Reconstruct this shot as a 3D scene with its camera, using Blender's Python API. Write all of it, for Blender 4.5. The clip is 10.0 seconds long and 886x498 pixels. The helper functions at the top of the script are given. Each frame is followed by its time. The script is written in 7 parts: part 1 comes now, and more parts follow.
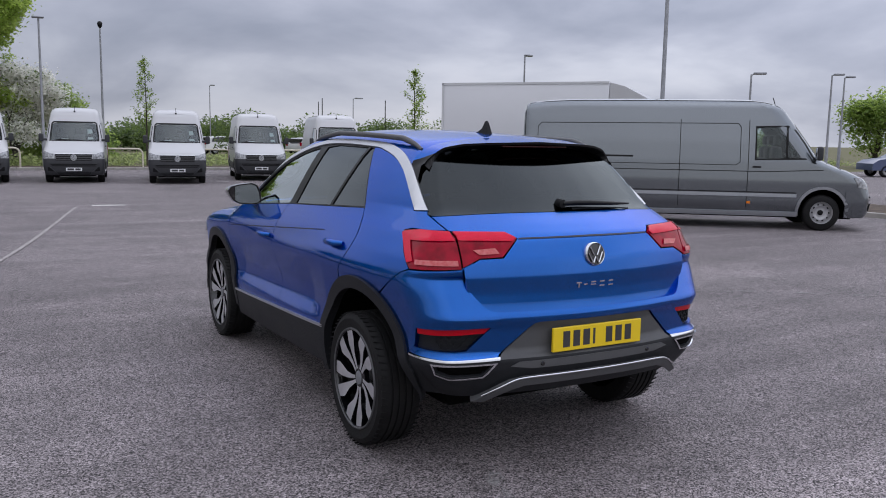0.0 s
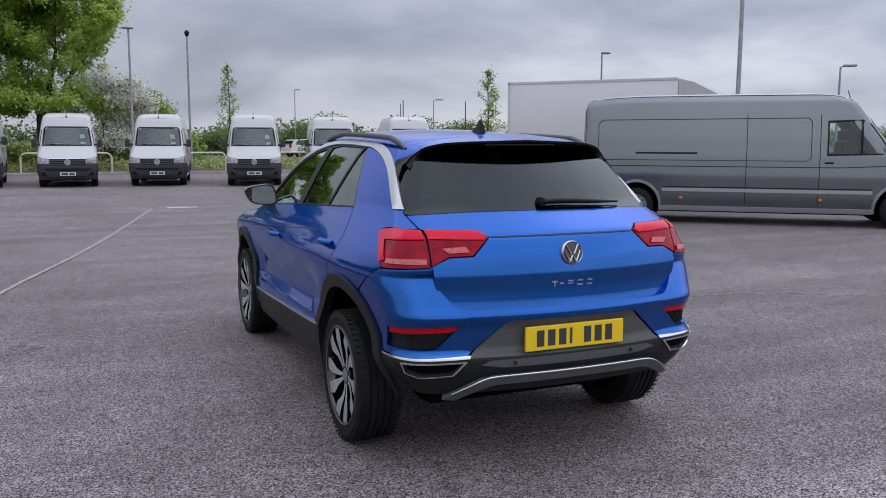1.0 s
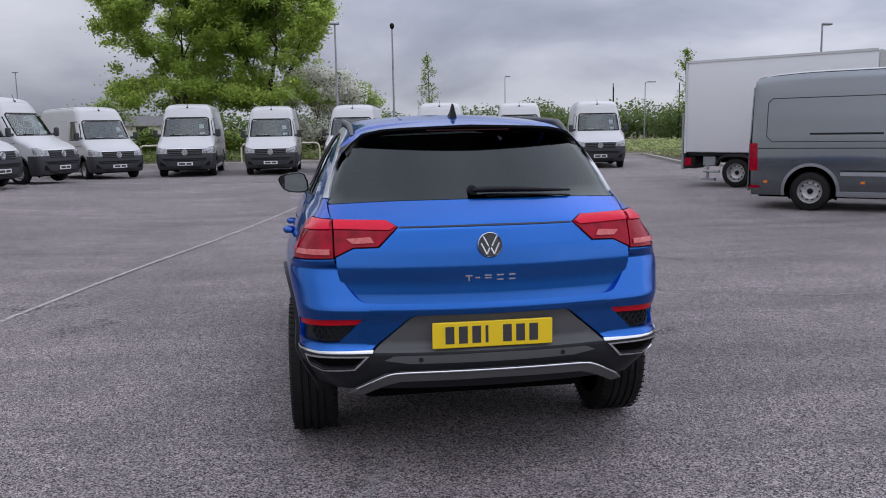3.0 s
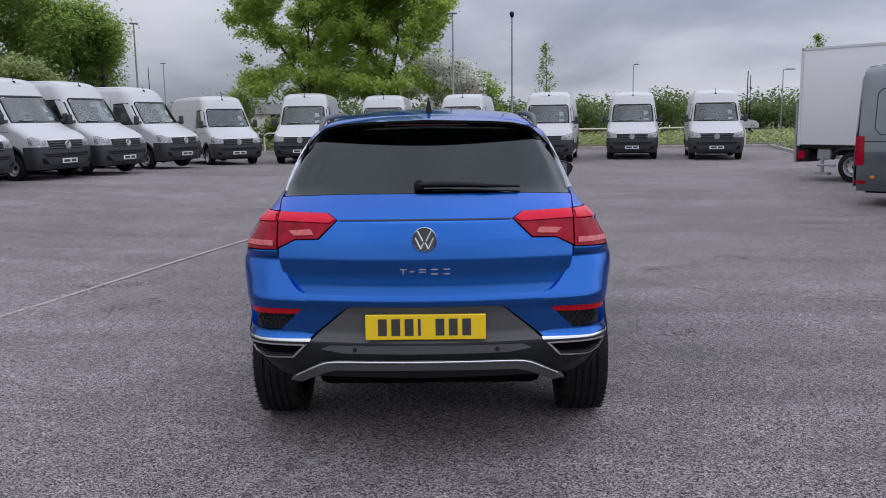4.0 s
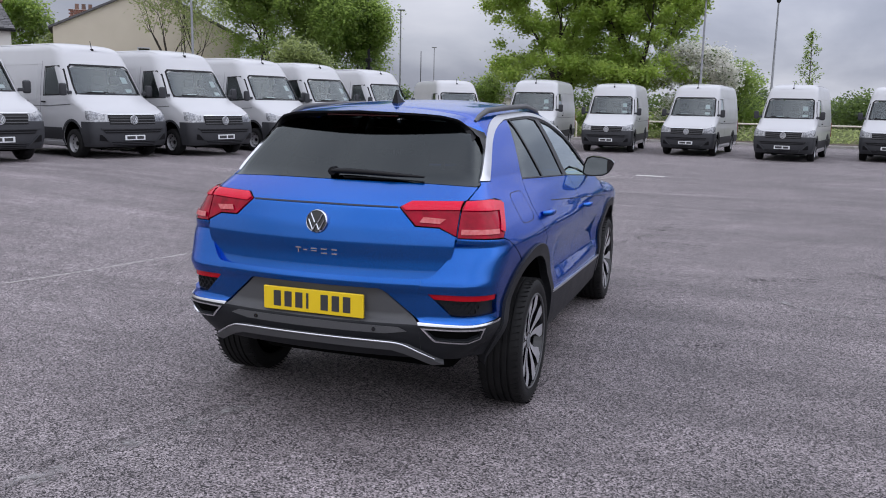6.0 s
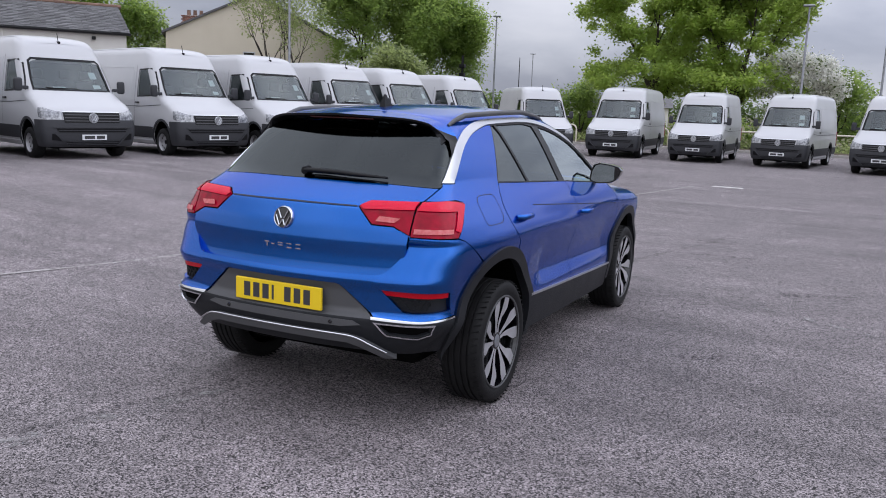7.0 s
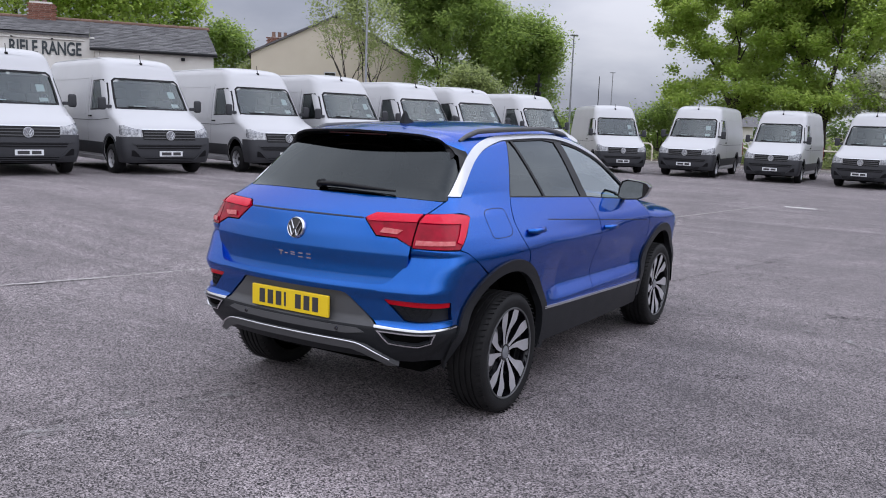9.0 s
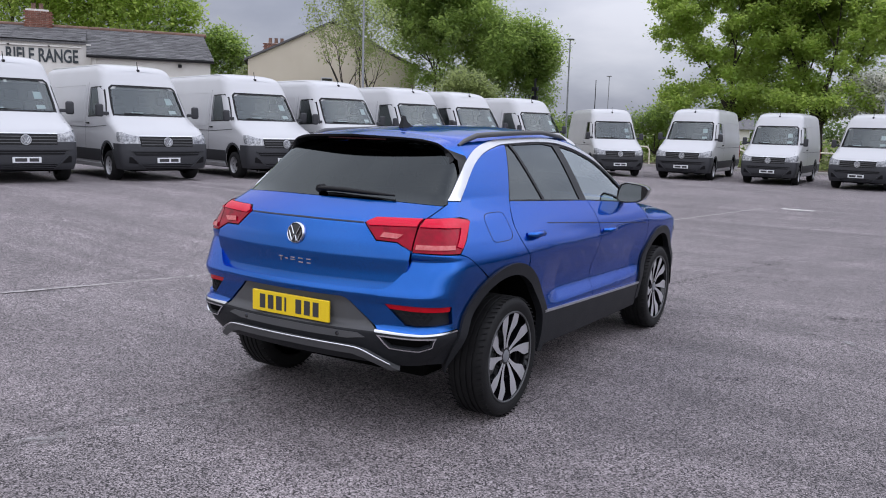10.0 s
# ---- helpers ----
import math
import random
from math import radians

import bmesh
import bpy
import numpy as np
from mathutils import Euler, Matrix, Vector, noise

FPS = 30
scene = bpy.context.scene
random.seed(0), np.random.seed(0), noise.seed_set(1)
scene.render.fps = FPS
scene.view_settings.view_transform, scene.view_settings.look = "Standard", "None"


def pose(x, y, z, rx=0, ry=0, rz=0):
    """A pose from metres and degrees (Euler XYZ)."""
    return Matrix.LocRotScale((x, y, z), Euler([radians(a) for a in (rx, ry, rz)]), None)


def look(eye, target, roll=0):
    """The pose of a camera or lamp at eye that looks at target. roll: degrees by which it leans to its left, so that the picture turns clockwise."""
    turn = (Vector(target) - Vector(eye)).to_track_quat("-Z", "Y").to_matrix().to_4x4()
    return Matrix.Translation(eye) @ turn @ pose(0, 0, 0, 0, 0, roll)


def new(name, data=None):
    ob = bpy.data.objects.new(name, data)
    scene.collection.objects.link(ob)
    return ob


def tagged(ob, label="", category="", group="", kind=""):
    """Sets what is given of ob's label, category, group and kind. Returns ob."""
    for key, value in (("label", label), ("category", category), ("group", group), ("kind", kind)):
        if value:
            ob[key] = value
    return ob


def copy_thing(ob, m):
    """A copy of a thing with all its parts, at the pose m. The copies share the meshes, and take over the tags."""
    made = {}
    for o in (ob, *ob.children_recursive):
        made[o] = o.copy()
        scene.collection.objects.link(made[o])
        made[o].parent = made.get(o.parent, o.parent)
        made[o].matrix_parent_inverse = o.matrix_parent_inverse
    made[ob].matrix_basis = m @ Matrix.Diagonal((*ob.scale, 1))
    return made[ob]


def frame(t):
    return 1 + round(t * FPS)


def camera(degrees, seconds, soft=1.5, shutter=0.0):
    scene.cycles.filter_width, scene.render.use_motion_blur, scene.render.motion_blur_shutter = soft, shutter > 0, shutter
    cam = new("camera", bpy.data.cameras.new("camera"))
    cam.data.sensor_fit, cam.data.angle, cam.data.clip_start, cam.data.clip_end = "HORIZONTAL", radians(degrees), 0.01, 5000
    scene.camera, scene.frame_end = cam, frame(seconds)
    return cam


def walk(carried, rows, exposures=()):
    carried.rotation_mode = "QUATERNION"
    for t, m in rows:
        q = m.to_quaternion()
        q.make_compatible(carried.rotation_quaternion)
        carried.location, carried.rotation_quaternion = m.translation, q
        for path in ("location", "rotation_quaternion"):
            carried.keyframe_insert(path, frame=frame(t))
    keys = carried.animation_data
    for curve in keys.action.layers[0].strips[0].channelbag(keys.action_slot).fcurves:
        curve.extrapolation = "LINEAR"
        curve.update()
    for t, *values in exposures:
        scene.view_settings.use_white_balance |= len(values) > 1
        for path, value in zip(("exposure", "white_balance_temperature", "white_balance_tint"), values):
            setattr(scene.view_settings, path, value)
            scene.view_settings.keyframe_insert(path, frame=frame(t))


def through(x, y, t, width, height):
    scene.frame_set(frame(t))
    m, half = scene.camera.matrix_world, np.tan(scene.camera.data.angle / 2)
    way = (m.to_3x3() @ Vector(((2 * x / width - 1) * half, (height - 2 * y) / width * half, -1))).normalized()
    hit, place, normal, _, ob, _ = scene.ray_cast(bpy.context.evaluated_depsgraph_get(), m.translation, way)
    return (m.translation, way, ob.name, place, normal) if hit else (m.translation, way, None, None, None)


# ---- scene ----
cam = camera(56.0, 10.0, soft=1.0)
PATH = [
    (0, (-2.508, -3.741, 1.503), (-1.528, -2.016, 1.252), 1.3),
    (0.5, (-2.282, -3.897, 1.502), (-1.383, -2.128, 1.253), 0.9),
    (1, (-2.057, -3.981, 1.504), (-1.262, -2.163, 1.251), 0.5),
    (1.5, (-1.766, -4.011, 1.483), (-1.093, -2.145, 1.227), -0.1),
    (2, (-1.44, -4.117, 1.509), (-0.897, -2.211, 1.243), -0.8),
    (3.5, (-0.306, -4.245, 1.502), (-0.167, -2.272, 1.208), -0.4),
    (4, (0.119, -4.305, 1.528), (0.093, -2.329, 1.218), -0.4),
    (4.5, (0.565, -4.284, 1.544), (0.369, -2.321, 1.218), -0.0),
    (5, (1.013, -4.286, 1.547), (0.65, -2.349, 1.209), 0.4),
    (5.5, (1.412, -4.248, 1.561), (0.902, -2.345, 1.215), 1.0),
    (7, (2.48, -4.065, 1.592), (1.617, -2.293, 1.249), 2.4),
    (7.5, (2.69, -3.98, 1.589), (1.749, -2.247, 1.253), 2.7),
    (8, (2.813, -3.966, 1.594), (1.817, -2.262, 1.268), 2.7),
    (8.5, (2.861, -3.959, 1.593), (1.837, -2.271, 1.277), 2.6),
    (9, (2.867, -3.986, 1.592), (1.832, -2.302, 1.285), 2.4),
    (9.5, (2.868, -3.999, 1.593), (1.832, -2.314, 1.293), 2.1),
    (10, (2.859, -3.994, 1.59), (1.827, -2.306, 1.294), 2.0),
]
LEVEL = pose(0, 0, 0, -0.12, 0.4, 0)
walk(cam, [(t, LEVEL @ look(eye, target, roll)) for t, eye, target, roll in PATH], [(0, 0.0), (2, 0.06), (3.5, 0.04), (4.5, 0.12), (7, 0.30), (10, 0.34)])
scene.view_settings.exposure = 0.0

# ---- sky and sun: a bright overcast day ----
world = bpy.data.worlds.new("overcast_sky")
scene.world = world
world.use_nodes = True
wn, wl = world.node_tree.nodes, world.node_tree.links
wn.clear()


def wnode(kind, **values):
    n = wn.new(kind)
    for key, value in values.items():
        n.inputs[key].default_value = value
    return n


w_out = wn.new("ShaderNodeOutputWorld")
w_bg = wnode("ShaderNodeBackground", Strength=1.0)
w_sky = wn.new("ShaderNodeTexSky")
w_sky.sky_type, w_sky.sun_disc = "NISHITA", False
w_sky.sun_elevation, w_sky.sun_rotation = radians(65), radians(188)
w_co = wn.new("ShaderNodeTexCoord")
w_xyz = wn.new("ShaderNodeSeparateXYZ")
wl.new(w_co.outputs["Generated"], w_xyz.inputs[0])
w_h = wn.new("ShaderNodeMath")
w_h.operation = "MAXIMUM"
w_h.inputs[1].default_value = 0.0
wl.new(w_xyz.outputs[2], w_h.inputs[0])
w_den = wn.new("ShaderNodeMath")
w_den.operation = "ADD"
w_den.inputs[1].default_value = 0.30
wl.new(w_h.outputs[0], w_den.inputs[0])
w_div = wn.new("ShaderNodeVectorMath")
w_div.operation = "DIVIDE"
w_cx = wn.new("ShaderNodeCombineXYZ")
for k in range(3):
    wl.new(w_den.outputs[0], w_cx.inputs[k])
wl.new(w_co.outputs["Generated"], w_div.inputs[0])
wl.new(w_cx.outputs[0], w_div.inputs[1])
w_map = wn.new("ShaderNodeMapping")
w_map.inputs["Location"].default_value = (3.6, 2.0, 0.0)
w_map.inputs["Scale"].default_value = (0.9, 0.9, 0.3)
wl.new(w_div.outputs[0], w_map.inputs[0])
w_n1 = wnode("ShaderNodeTexNoise", Scale=1.15, Detail=7.0, Roughness=0.50, Distortion=0.25)
wl.new(w_map.outputs[0], w_n1.inputs["Vector"])
w_ramp = wn.new("ShaderNodeValToRGB")
for at, col in ((0.32, (0.272, 0.295, 0.38, 1)), (0.43, (0.374, 0.395, 0.49, 1)), (0.54, (0.525, 0.545, 0.64, 1)), (0.68, (0.66, 0.672, 0.76, 1))):
    e = w_ramp.color_ramp.elements.new(at)
    e.color = col
w_ramp.color_ramp.elements.remove(w_ramp.color_ramp.elements[0])
w_ramp.color_ramp.elements.remove(w_ramp.color_ramp.elements[-1])
wl.new(w_n1.outputs["Fac"], w_ramp.inputs[0])
# the cloud layer brightens towards the zenith, as an overcast sky does
w_gr = wn.new("ShaderNodeMapRange")
w_gr.inputs["From Min"].default_value, w_gr.inputs["From Max"].default_value = 0.0, 0.9
w_gr.inputs["To Min"].default_value, w_gr.inputs["To Max"].default_value = 0.86, 3.1
wl.new(w_h.outputs[0], w_gr.inputs["Value"])
# and is thinner in the east
w_east = wn.new("ShaderNodeMath")
w_east.operation = "MULTIPLY_ADD"
w_east.inputs[1].default_value, w_east.inputs[2].default_value = 0.36, 0.98
wl.new(w_xyz.outputs[0], w_east.inputs[0])
w_both = wn.new("ShaderNodeMath")
w_both.operation = "MULTIPLY"
wl.new(w_gr.outputs[0], w_both.inputs[0])
wl.new(w_east.outputs[0], w_both.inputs[1])
w_mul = wn.new("ShaderNodeVectorMath")
w_mul.operation = "SCALE"
wl.new(w_ramp.outputs[0], w_mul.inputs[0])
wl.new(w_both.outputs[0], w_mul.inputs["Scale"])
w_ss = wn.new("ShaderNodeVectorMath")
w_ss.operation = "SCALE"
w_ss.inputs["Scale"].default_value = 0.05
wl.new(w_sky.outputs[0], w_ss.inputs[0])
w_mix = wn.new("ShaderNodeMix")
w_mix.data_type = "RGBA"
w_mix.inputs["Factor"].default_value = 0.88
wl.new(w_ss.outputs[0], w_mix.inputs["A"])
wl.new(w_mul.outputs[0], w_mix.inputs["B"])
wl.new(w_mix.outputs["Result"], w_bg.inputs["Color"])
wl.new(w_bg.outputs[0], w_out.inputs[0])

sun = new("sun", bpy.data.lights.new("sun", "SUN"))
sun.data.energy, sun.data.angle, sun.data.color = 1.0, radians(172), (1.0, 0.97, 0.93)
sun.matrix_world = look((0, 0, 30), (2, 14, 0))
tagged(sun, kind="structure")


# ---- materials ----
def mat(name, colour, rough=0.5, metal=0.0, vary=0.0, scale=8.0, fine=0.0, fine_scale=120.0, bump=0.0, bump_scale=60.0, coat=0.0,
        second=None, rand=0.0, spec=0.5, stretch=(1, 1, 1)):
    """A surface: a base colour that varies at two scales towards second, roughness that follows it, fine relief."""
    m = bpy.data.materials.new(name)
    m.use_nodes = True
    nt = m.node_tree
    n, l = nt.nodes, nt.links
    b = n["Principled BSDF"]
    b.inputs["Roughness"].default_value, b.inputs["Metallic"].default_value = rough, metal
    b.inputs["Coat Weight"].default_value, b.inputs["Coat Roughness"].default_value = coat, 0.03
    b.inputs["Specular IOR Level"].default_value = spec
    b.inputs["Base Color"].default_value = (*colour, 1)
    co = n.new("ShaderNodeTexCoord")
    mp = n.new("ShaderNodeMapping")
    mp.inputs["Scale"].default_value = stretch
    l.new(co.outputs["Object"], mp.inputs[0])
    last = None
    second = second or tuple(c * 0.6 for c in colour)
    if vary or fine:
        mixed = n.new("ShaderNodeMix")
        mixed.data_type = "RGBA"
        mixed.inputs["A"].default_value, mixed.inputs["B"].default_value = (*colour, 1), (*second, 1)
        total = None
        for amount, size, detail in ((vary, scale, 5.0), (fine, fine_scale, 2.0)):
            if not amount:
                continue
            t = n.new("ShaderNodeTexNoise")
            t.inputs["Scale"].default_value, t.inputs["Detail"].default_value = size, detail
            l.new(mp.outputs[0], t.inputs["Vector"])
            r = n.new("ShaderNodeMapRange")
            r.inputs["From Min"].default_value, r.inputs["From Max"].default_value = 0.35, 0.68
            r.inputs["To Max"].default_value = amount
            l.new(t.outputs["Fac"], r.inputs["Value"])
            if total is None:
                total = r.outputs[0]
            else:
                a = n.new("ShaderNodeMath")
                a.operation, a.use_clamp = "ADD", True
                l.new(total, a.inputs[0])
                l.new(r.outputs[0], a.inputs[1])
                total = a.outputs[0]
        l.new(total, mixed.inputs["Factor"])
        last = mixed.outputs["Result"]
        rr = n.new("ShaderNodeMapRange")
        rr.inputs["To Min"].default_value, rr.inputs["To Max"].default_value = rough, min(1.0, rough + 0.12)
        l.new(total, rr.inputs["Value"])
        l.new(rr.outputs[0], b.inputs["Roughness"])
    if rand:
        oi = n.new("ShaderNodeObjectInfo")
        hs = n.new("ShaderNodeHueSaturation")
        mr = n.new("ShaderNodeMapRange")
        mr.inputs["To Min"].default_value, mr.inputs["To Max"].default_value = 1 - rand, 1 + rand
        l.new(oi.outputs["Random"], mr.inputs["Value"])
        l.new(mr.outputs[0], hs.inputs["Value"])
        if last is None:
            hs.inputs["Color"].default_value = (*colour, 1)
        else:
            l.new(last, hs.inputs["Color"])
        last = hs.outputs[0]
    if last is not None:
        l.new(last, b.inputs["Base Color"])
    if bump:
        t = n.new("ShaderNodeTexNoise")
        t.inputs["Scale"].default_value, t.inputs["Detail"].default_value = bump_scale, 4.0
        l.new(mp.outputs[0], t.inputs["Vector"])
        bp = n.new("ShaderNodeBump")
        bp.inputs["Strength"].default_value, bp.inputs["Distance"].default_value = bump, 0.01
        l.new(t.outputs["Fac"], bp.inputs["Height"])
        l.new(bp.outputs[0], b.inputs["Normal"])
    return m


def glass(name, tint, through=0.5, rough=0.0, ior=1.55, gain=1.0):
    """A thin pane: a tinted clear part with a mirror-like skin by Fresnel."""
    m = bpy.data.materials.new(name)
    m.use_nodes = True
    nt = m.node_tree
    n, l = nt.nodes, nt.links
    n.clear()
    o = n.new("ShaderNodeOutputMaterial")
    tr = n.new("ShaderNodeBsdfTransparent")
    tr.inputs[0].default_value = (*[c * through for c in tint], 1)
    gl = n.new("ShaderNodeBsdfGlossy")
    gl.inputs["Roughness"].default_value = rough
    gl.inputs["Color"].default_value = (0.88, 0.96, 0.97, 1)
    fr = n.new("ShaderNodeFresnel")
    fr.inputs["IOR"].default_value = ior
    mx = n.new("ShaderNodeMixShader")
    gn = n.new("ShaderNodeMath")
    gn.operation, gn.use_clamp = "MULTIPLY", True
    gn.inputs[1].default_value = gain
    l.new(fr.outputs[0], gn.inputs[0])
    l.new(gn.outputs[0], mx.inputs[0])
    l.new(tr.outputs[0], mx.inputs[1])
    l.new(gl.outputs[0], mx.inputs[2])
    l.new(mx.outputs[0], o.inputs[0])
    return m


def leaf_material(name, colour, glow, second):
    """Leaves: a matt face that lets part of the light through."""
    m = mat(name, colour, 0.55, vary=0.9, scale=0.9, fine=0.5, fine_scale=6, second=second)
    nt = m.node_tree
    b, o = nt.nodes["Principled BSDF"], nt.nodes["Material Output"]
    tr = nt.nodes.new("ShaderNodeBsdfTranslucent")
    tr.inputs[0].default_value = (*glow, 1)
    mx = nt.nodes.new("ShaderNodeMixShader")
    mx.inputs[0].default_value = 0.52
    nt.links.new(b.outputs[0], mx.inputs[1])
    nt.links.new(tr.outputs[0], mx.inputs[2])
    nt.links.new(mx.outputs[0], o.inputs[0])
    return m


def worn_mark(name, colour, cover=0.5, scale=9.0):
    """A mark on the ground, worn through in places."""
    m = mat(name, colour, 0.8, vary=0.7, scale=30)
    nt = m.node_tree
    b, o = nt.nodes["Principled BSDF"], nt.nodes["Material Output"]
    co = nt.nodes.new("ShaderNodeTexCoord")
    t = nt.nodes.new("ShaderNodeTexNoise")
    t.inputs["Scale"].default_value, t.inputs["Detail"].default_value, t.inputs["Roughness"].default_value = scale, 8.0, 0.75
    nt.links.new(co.outputs["Object"], t.inputs["Vector"])
    r = nt.nodes.new("ShaderNodeMapRange")
    r.inputs["From Min"].default_value, r.inputs["From Max"].default_value = 0.62 - cover * 0.4, 0.78 - cover * 0.3
    nt.links.new(t.outputs["Fac"], r.inputs["Value"])
    mx, tr = nt.nodes.new("ShaderNodeMixShader"), nt.nodes.new("ShaderNodeBsdfTransparent")
    nt.links.new(r.outputs[0], mx.inputs[0])
    nt.links.new(tr.outputs[0], mx.inputs[1])
    nt.links.new(b.outputs[0], mx.inputs[2])
    nt.links.new(mx.outputs[0], o.inputs[0])
    return m


def link(nt, kind, **values):
    n = nt.nodes.new(kind)
    for key, value in values.items():
        n.inputs[key].default_value = value
    return n


def asphalt_material():
    """Worn tarmac: pale chips in a dark binder, broad tyre-polished and damp-stained patches, a rough relief."""
    m = bpy.data.materials.new("tarmac")
    m.use_nodes = True
    nt = m.node_tree
    l = nt.links
    b = nt.nodes["Principled BSDF"]
    co = link(nt, "ShaderNodeTexCoord")
    big = link(nt, "ShaderNodeTexNoise", Scale=0.22, Detail=6.0, Roughness=0.6, Distortion=0.6)
    mid = link(nt, "ShaderNodeTexNoise", Scale=1.7, Detail=6.0, Roughness=0.65)
    chip = link(nt, "ShaderNodeTexVoronoi", Scale=155.0)
    grit = link(nt, "ShaderNodeTexNoise", Scale=70.0, Detail=3.0, Roughness=0.7)
    for t in (big, mid, chip, grit):
        l.new(co.outputs["Object"], t.inputs["Vector"])
    chip_sep = link(nt, "ShaderNodeSeparateColor")
    l.new(chip.outputs["Color"], chip_sep.inputs[0])
    chips = link(nt, "ShaderNodeValToRGB")
    chips.color_ramp.elements[0].position, chips.color_ramp.elements[0].color = 0.20, (0.020, 0.0177, 0.0182, 1)
    chips.color_ramp.elements[1].position, chips.color_ramp.elements[1].color = 1.0, (0.356, 0.312, 0.317, 1)
    e = chips.color_ramp.elements.new(0.42)
    e.color = (0.153, 0.134, 0.137, 1)
    l.new(chip_sep.outputs[0], chips.inputs[0])
    gr = link(nt, "ShaderNodeMapRange", **{"From Min": 0.3, "From Max": 0.7, "To Min": 0.40, "To Max": 1.50})
    l.new(grit.outputs["Fac"], gr.inputs["Value"])
    s1 = link(nt, "ShaderNodeVectorMath")
    s1.operation = "SCALE"
    l.new(chips.outputs[0], s1.inputs[0])
    l.new(gr.outputs[0], s1.inputs["Scale"])
    br = link(nt, "ShaderNodeMapRange", **{"From Min": 0.3, "From Max": 0.7, "To Min": 0.79, "To Max": 1.31})
    l.new(big.outputs["Fac"], br.inputs["Value"])
    s2 = link(nt, "ShaderNodeVectorMath")
    s2.operation = "SCALE"
    l.new(s1.outputs[0], s2.inputs[0])
    l.new(br.outputs[0], s2.inputs["Scale"])
    mr = link(nt, "ShaderNodeMapRange", **{"From Min": 0.3, "From Max": 0.72, "To Min": 0.76, "To Max": 1.17})
    l.new(mid.outputs["Fac"], mr.inputs["Value"])
    s3 = link(nt, "ShaderNodeVectorMath")
    s3.operation = "SCALE"
    l.new(s2.outputs[0], s3.inputs[0])
    l.new(mr.outputs[0], s3.inputs["Scale"])
    # hand-sized patches, and long faint tracks left by tyres
    fleck = link(nt, "ShaderNodeTexNoise", Scale=16.0, Detail=5.0, Roughness=0.7)
    l.new(co.outputs["Object"], fleck.inputs["Vector"])
    fr = link(nt, "ShaderNodeMapRange", **{"From Min": 0.32, "From Max": 0.68, "To Min": 0.78, "To Max": 1.24})
    l.new(fleck.outputs["Fac"], fr.inputs["Value"])
    turn_ = link(nt, "ShaderNodeMapping")
    turn_.inputs["Rotation"].default_value = (0, 0, radians(-28))
    turn_.inputs["Scale"].default_value = (0.16, 1.9, 1.0)
    l.new(co.outputs["Object"], turn_.inputs[0])
    track = link(nt, "ShaderNodeTexNoise", Scale=1.0, Detail=5.0, Roughness=0.6, Distortion=0.5)
    l.new(turn_.outputs[0], track.inputs["Vector"])
    tr_ = link(nt, "ShaderNodeMapRange", **{"From Min": 0.35, "From Max": 0.66, "To Min": 0.86, "To Max": 1.20})
    l.new(track.outputs["Fac"], tr_.inputs["Value"])
    both = link(nt, "ShaderNodeMath")
    both.operation = "MULTIPLY"
    l.new(fr.outputs[0], both.inputs[0])
    l.new(tr_.outputs[0], both.inputs[1])
    s4 = link(nt, "ShaderNodeVectorMath")
    s4.operation = "SCALE"
    l.new(s3.outputs[0], s4.inputs[0])
    l.new(both.outputs[0], s4.inputs["Scale"])
    l.new(s4.outputs[0], b.inputs["Base Color"])
    rr = link(nt, "ShaderNodeMapRange", **{"From Min": 0.3, "From Max": 0.7, "To Min": 0.70, "To Max": 0.90})
    l.new(mid.outputs["Fac"], rr.inputs["Value"])
    l.new(rr.outputs[0], b.inputs["Roughness"])
    b.inputs["Specular IOR Level"].default_value = 0.42
    bp = link(nt, "ShaderNodeBump", Strength=0.75, Distance=0.004)
    l.new(chip.outputs["Distance"], bp.inputs["Height"])
    l.new(bp.outputs[0], b.inputs["Normal"])
    return m


TARMAC = asphalt_material()
GRASS_SOIL = mat("rough_grass_ground", (0.085, 0.105, 0.03), 0.95, vary=1.0, scale=0.6, fine=0.5, fine_scale=9, second=(0.13, 0.11, 0.055), bump=0.5, bump_scale=9)
MULCH = mat("bark_mulch_soil", (0.13, 0.095, 0.065), 0.95, vary=0.8, scale=3, fine=0.8, fine_scale=40, second=(0.05, 0.036, 0.026), bump=0.8, bump_scale=40)
KERB = mat("concrete_kerb", (0.42, 0.40, 0.37), 0.9, vary=0.5, scale=2, fine=0.3, fine_scale=60, bump=0.2)
BLUE = mat("metallic_blue_paint", (0.001, 0.094, 0.395), 0.26, 1.0, fine=0.25, fine_scale=900, second=(0.001, 0.120, 0.485), coat=0.85)
BLUE.node_tree.nodes["Principled BSDF"].inputs["Coat IOR"].default_value = 1.45
BLUE.node_tree.nodes["Principled BSDF"].inputs["Specular Tint"].default_value = (0.10, 0.42, 1.0, 1)
WHITE = mat("white_van_paint", (0.485, 0.487, 0.495), 0.36, vary=0.3, scale=1.2, second=(0.43, 0.43, 0.435), coat=0.35)
GREY = mat("grey_van_paint", (0.165, 0.182, 0.198), 0.20, 0.90, vary=0.2, scale=1.0, second=(0.150, 0.165, 0.180), coat=0.9)
PLASTIC = mat("dark_grey_plastic", (0.012, 0.013, 0.015), 0.42, spec=0.20, vary=0.4, scale=6, fine=0.3, fine_scale=200, second=(0.020, 0.021, 0.024), bump=0.08, bump_scale=400)
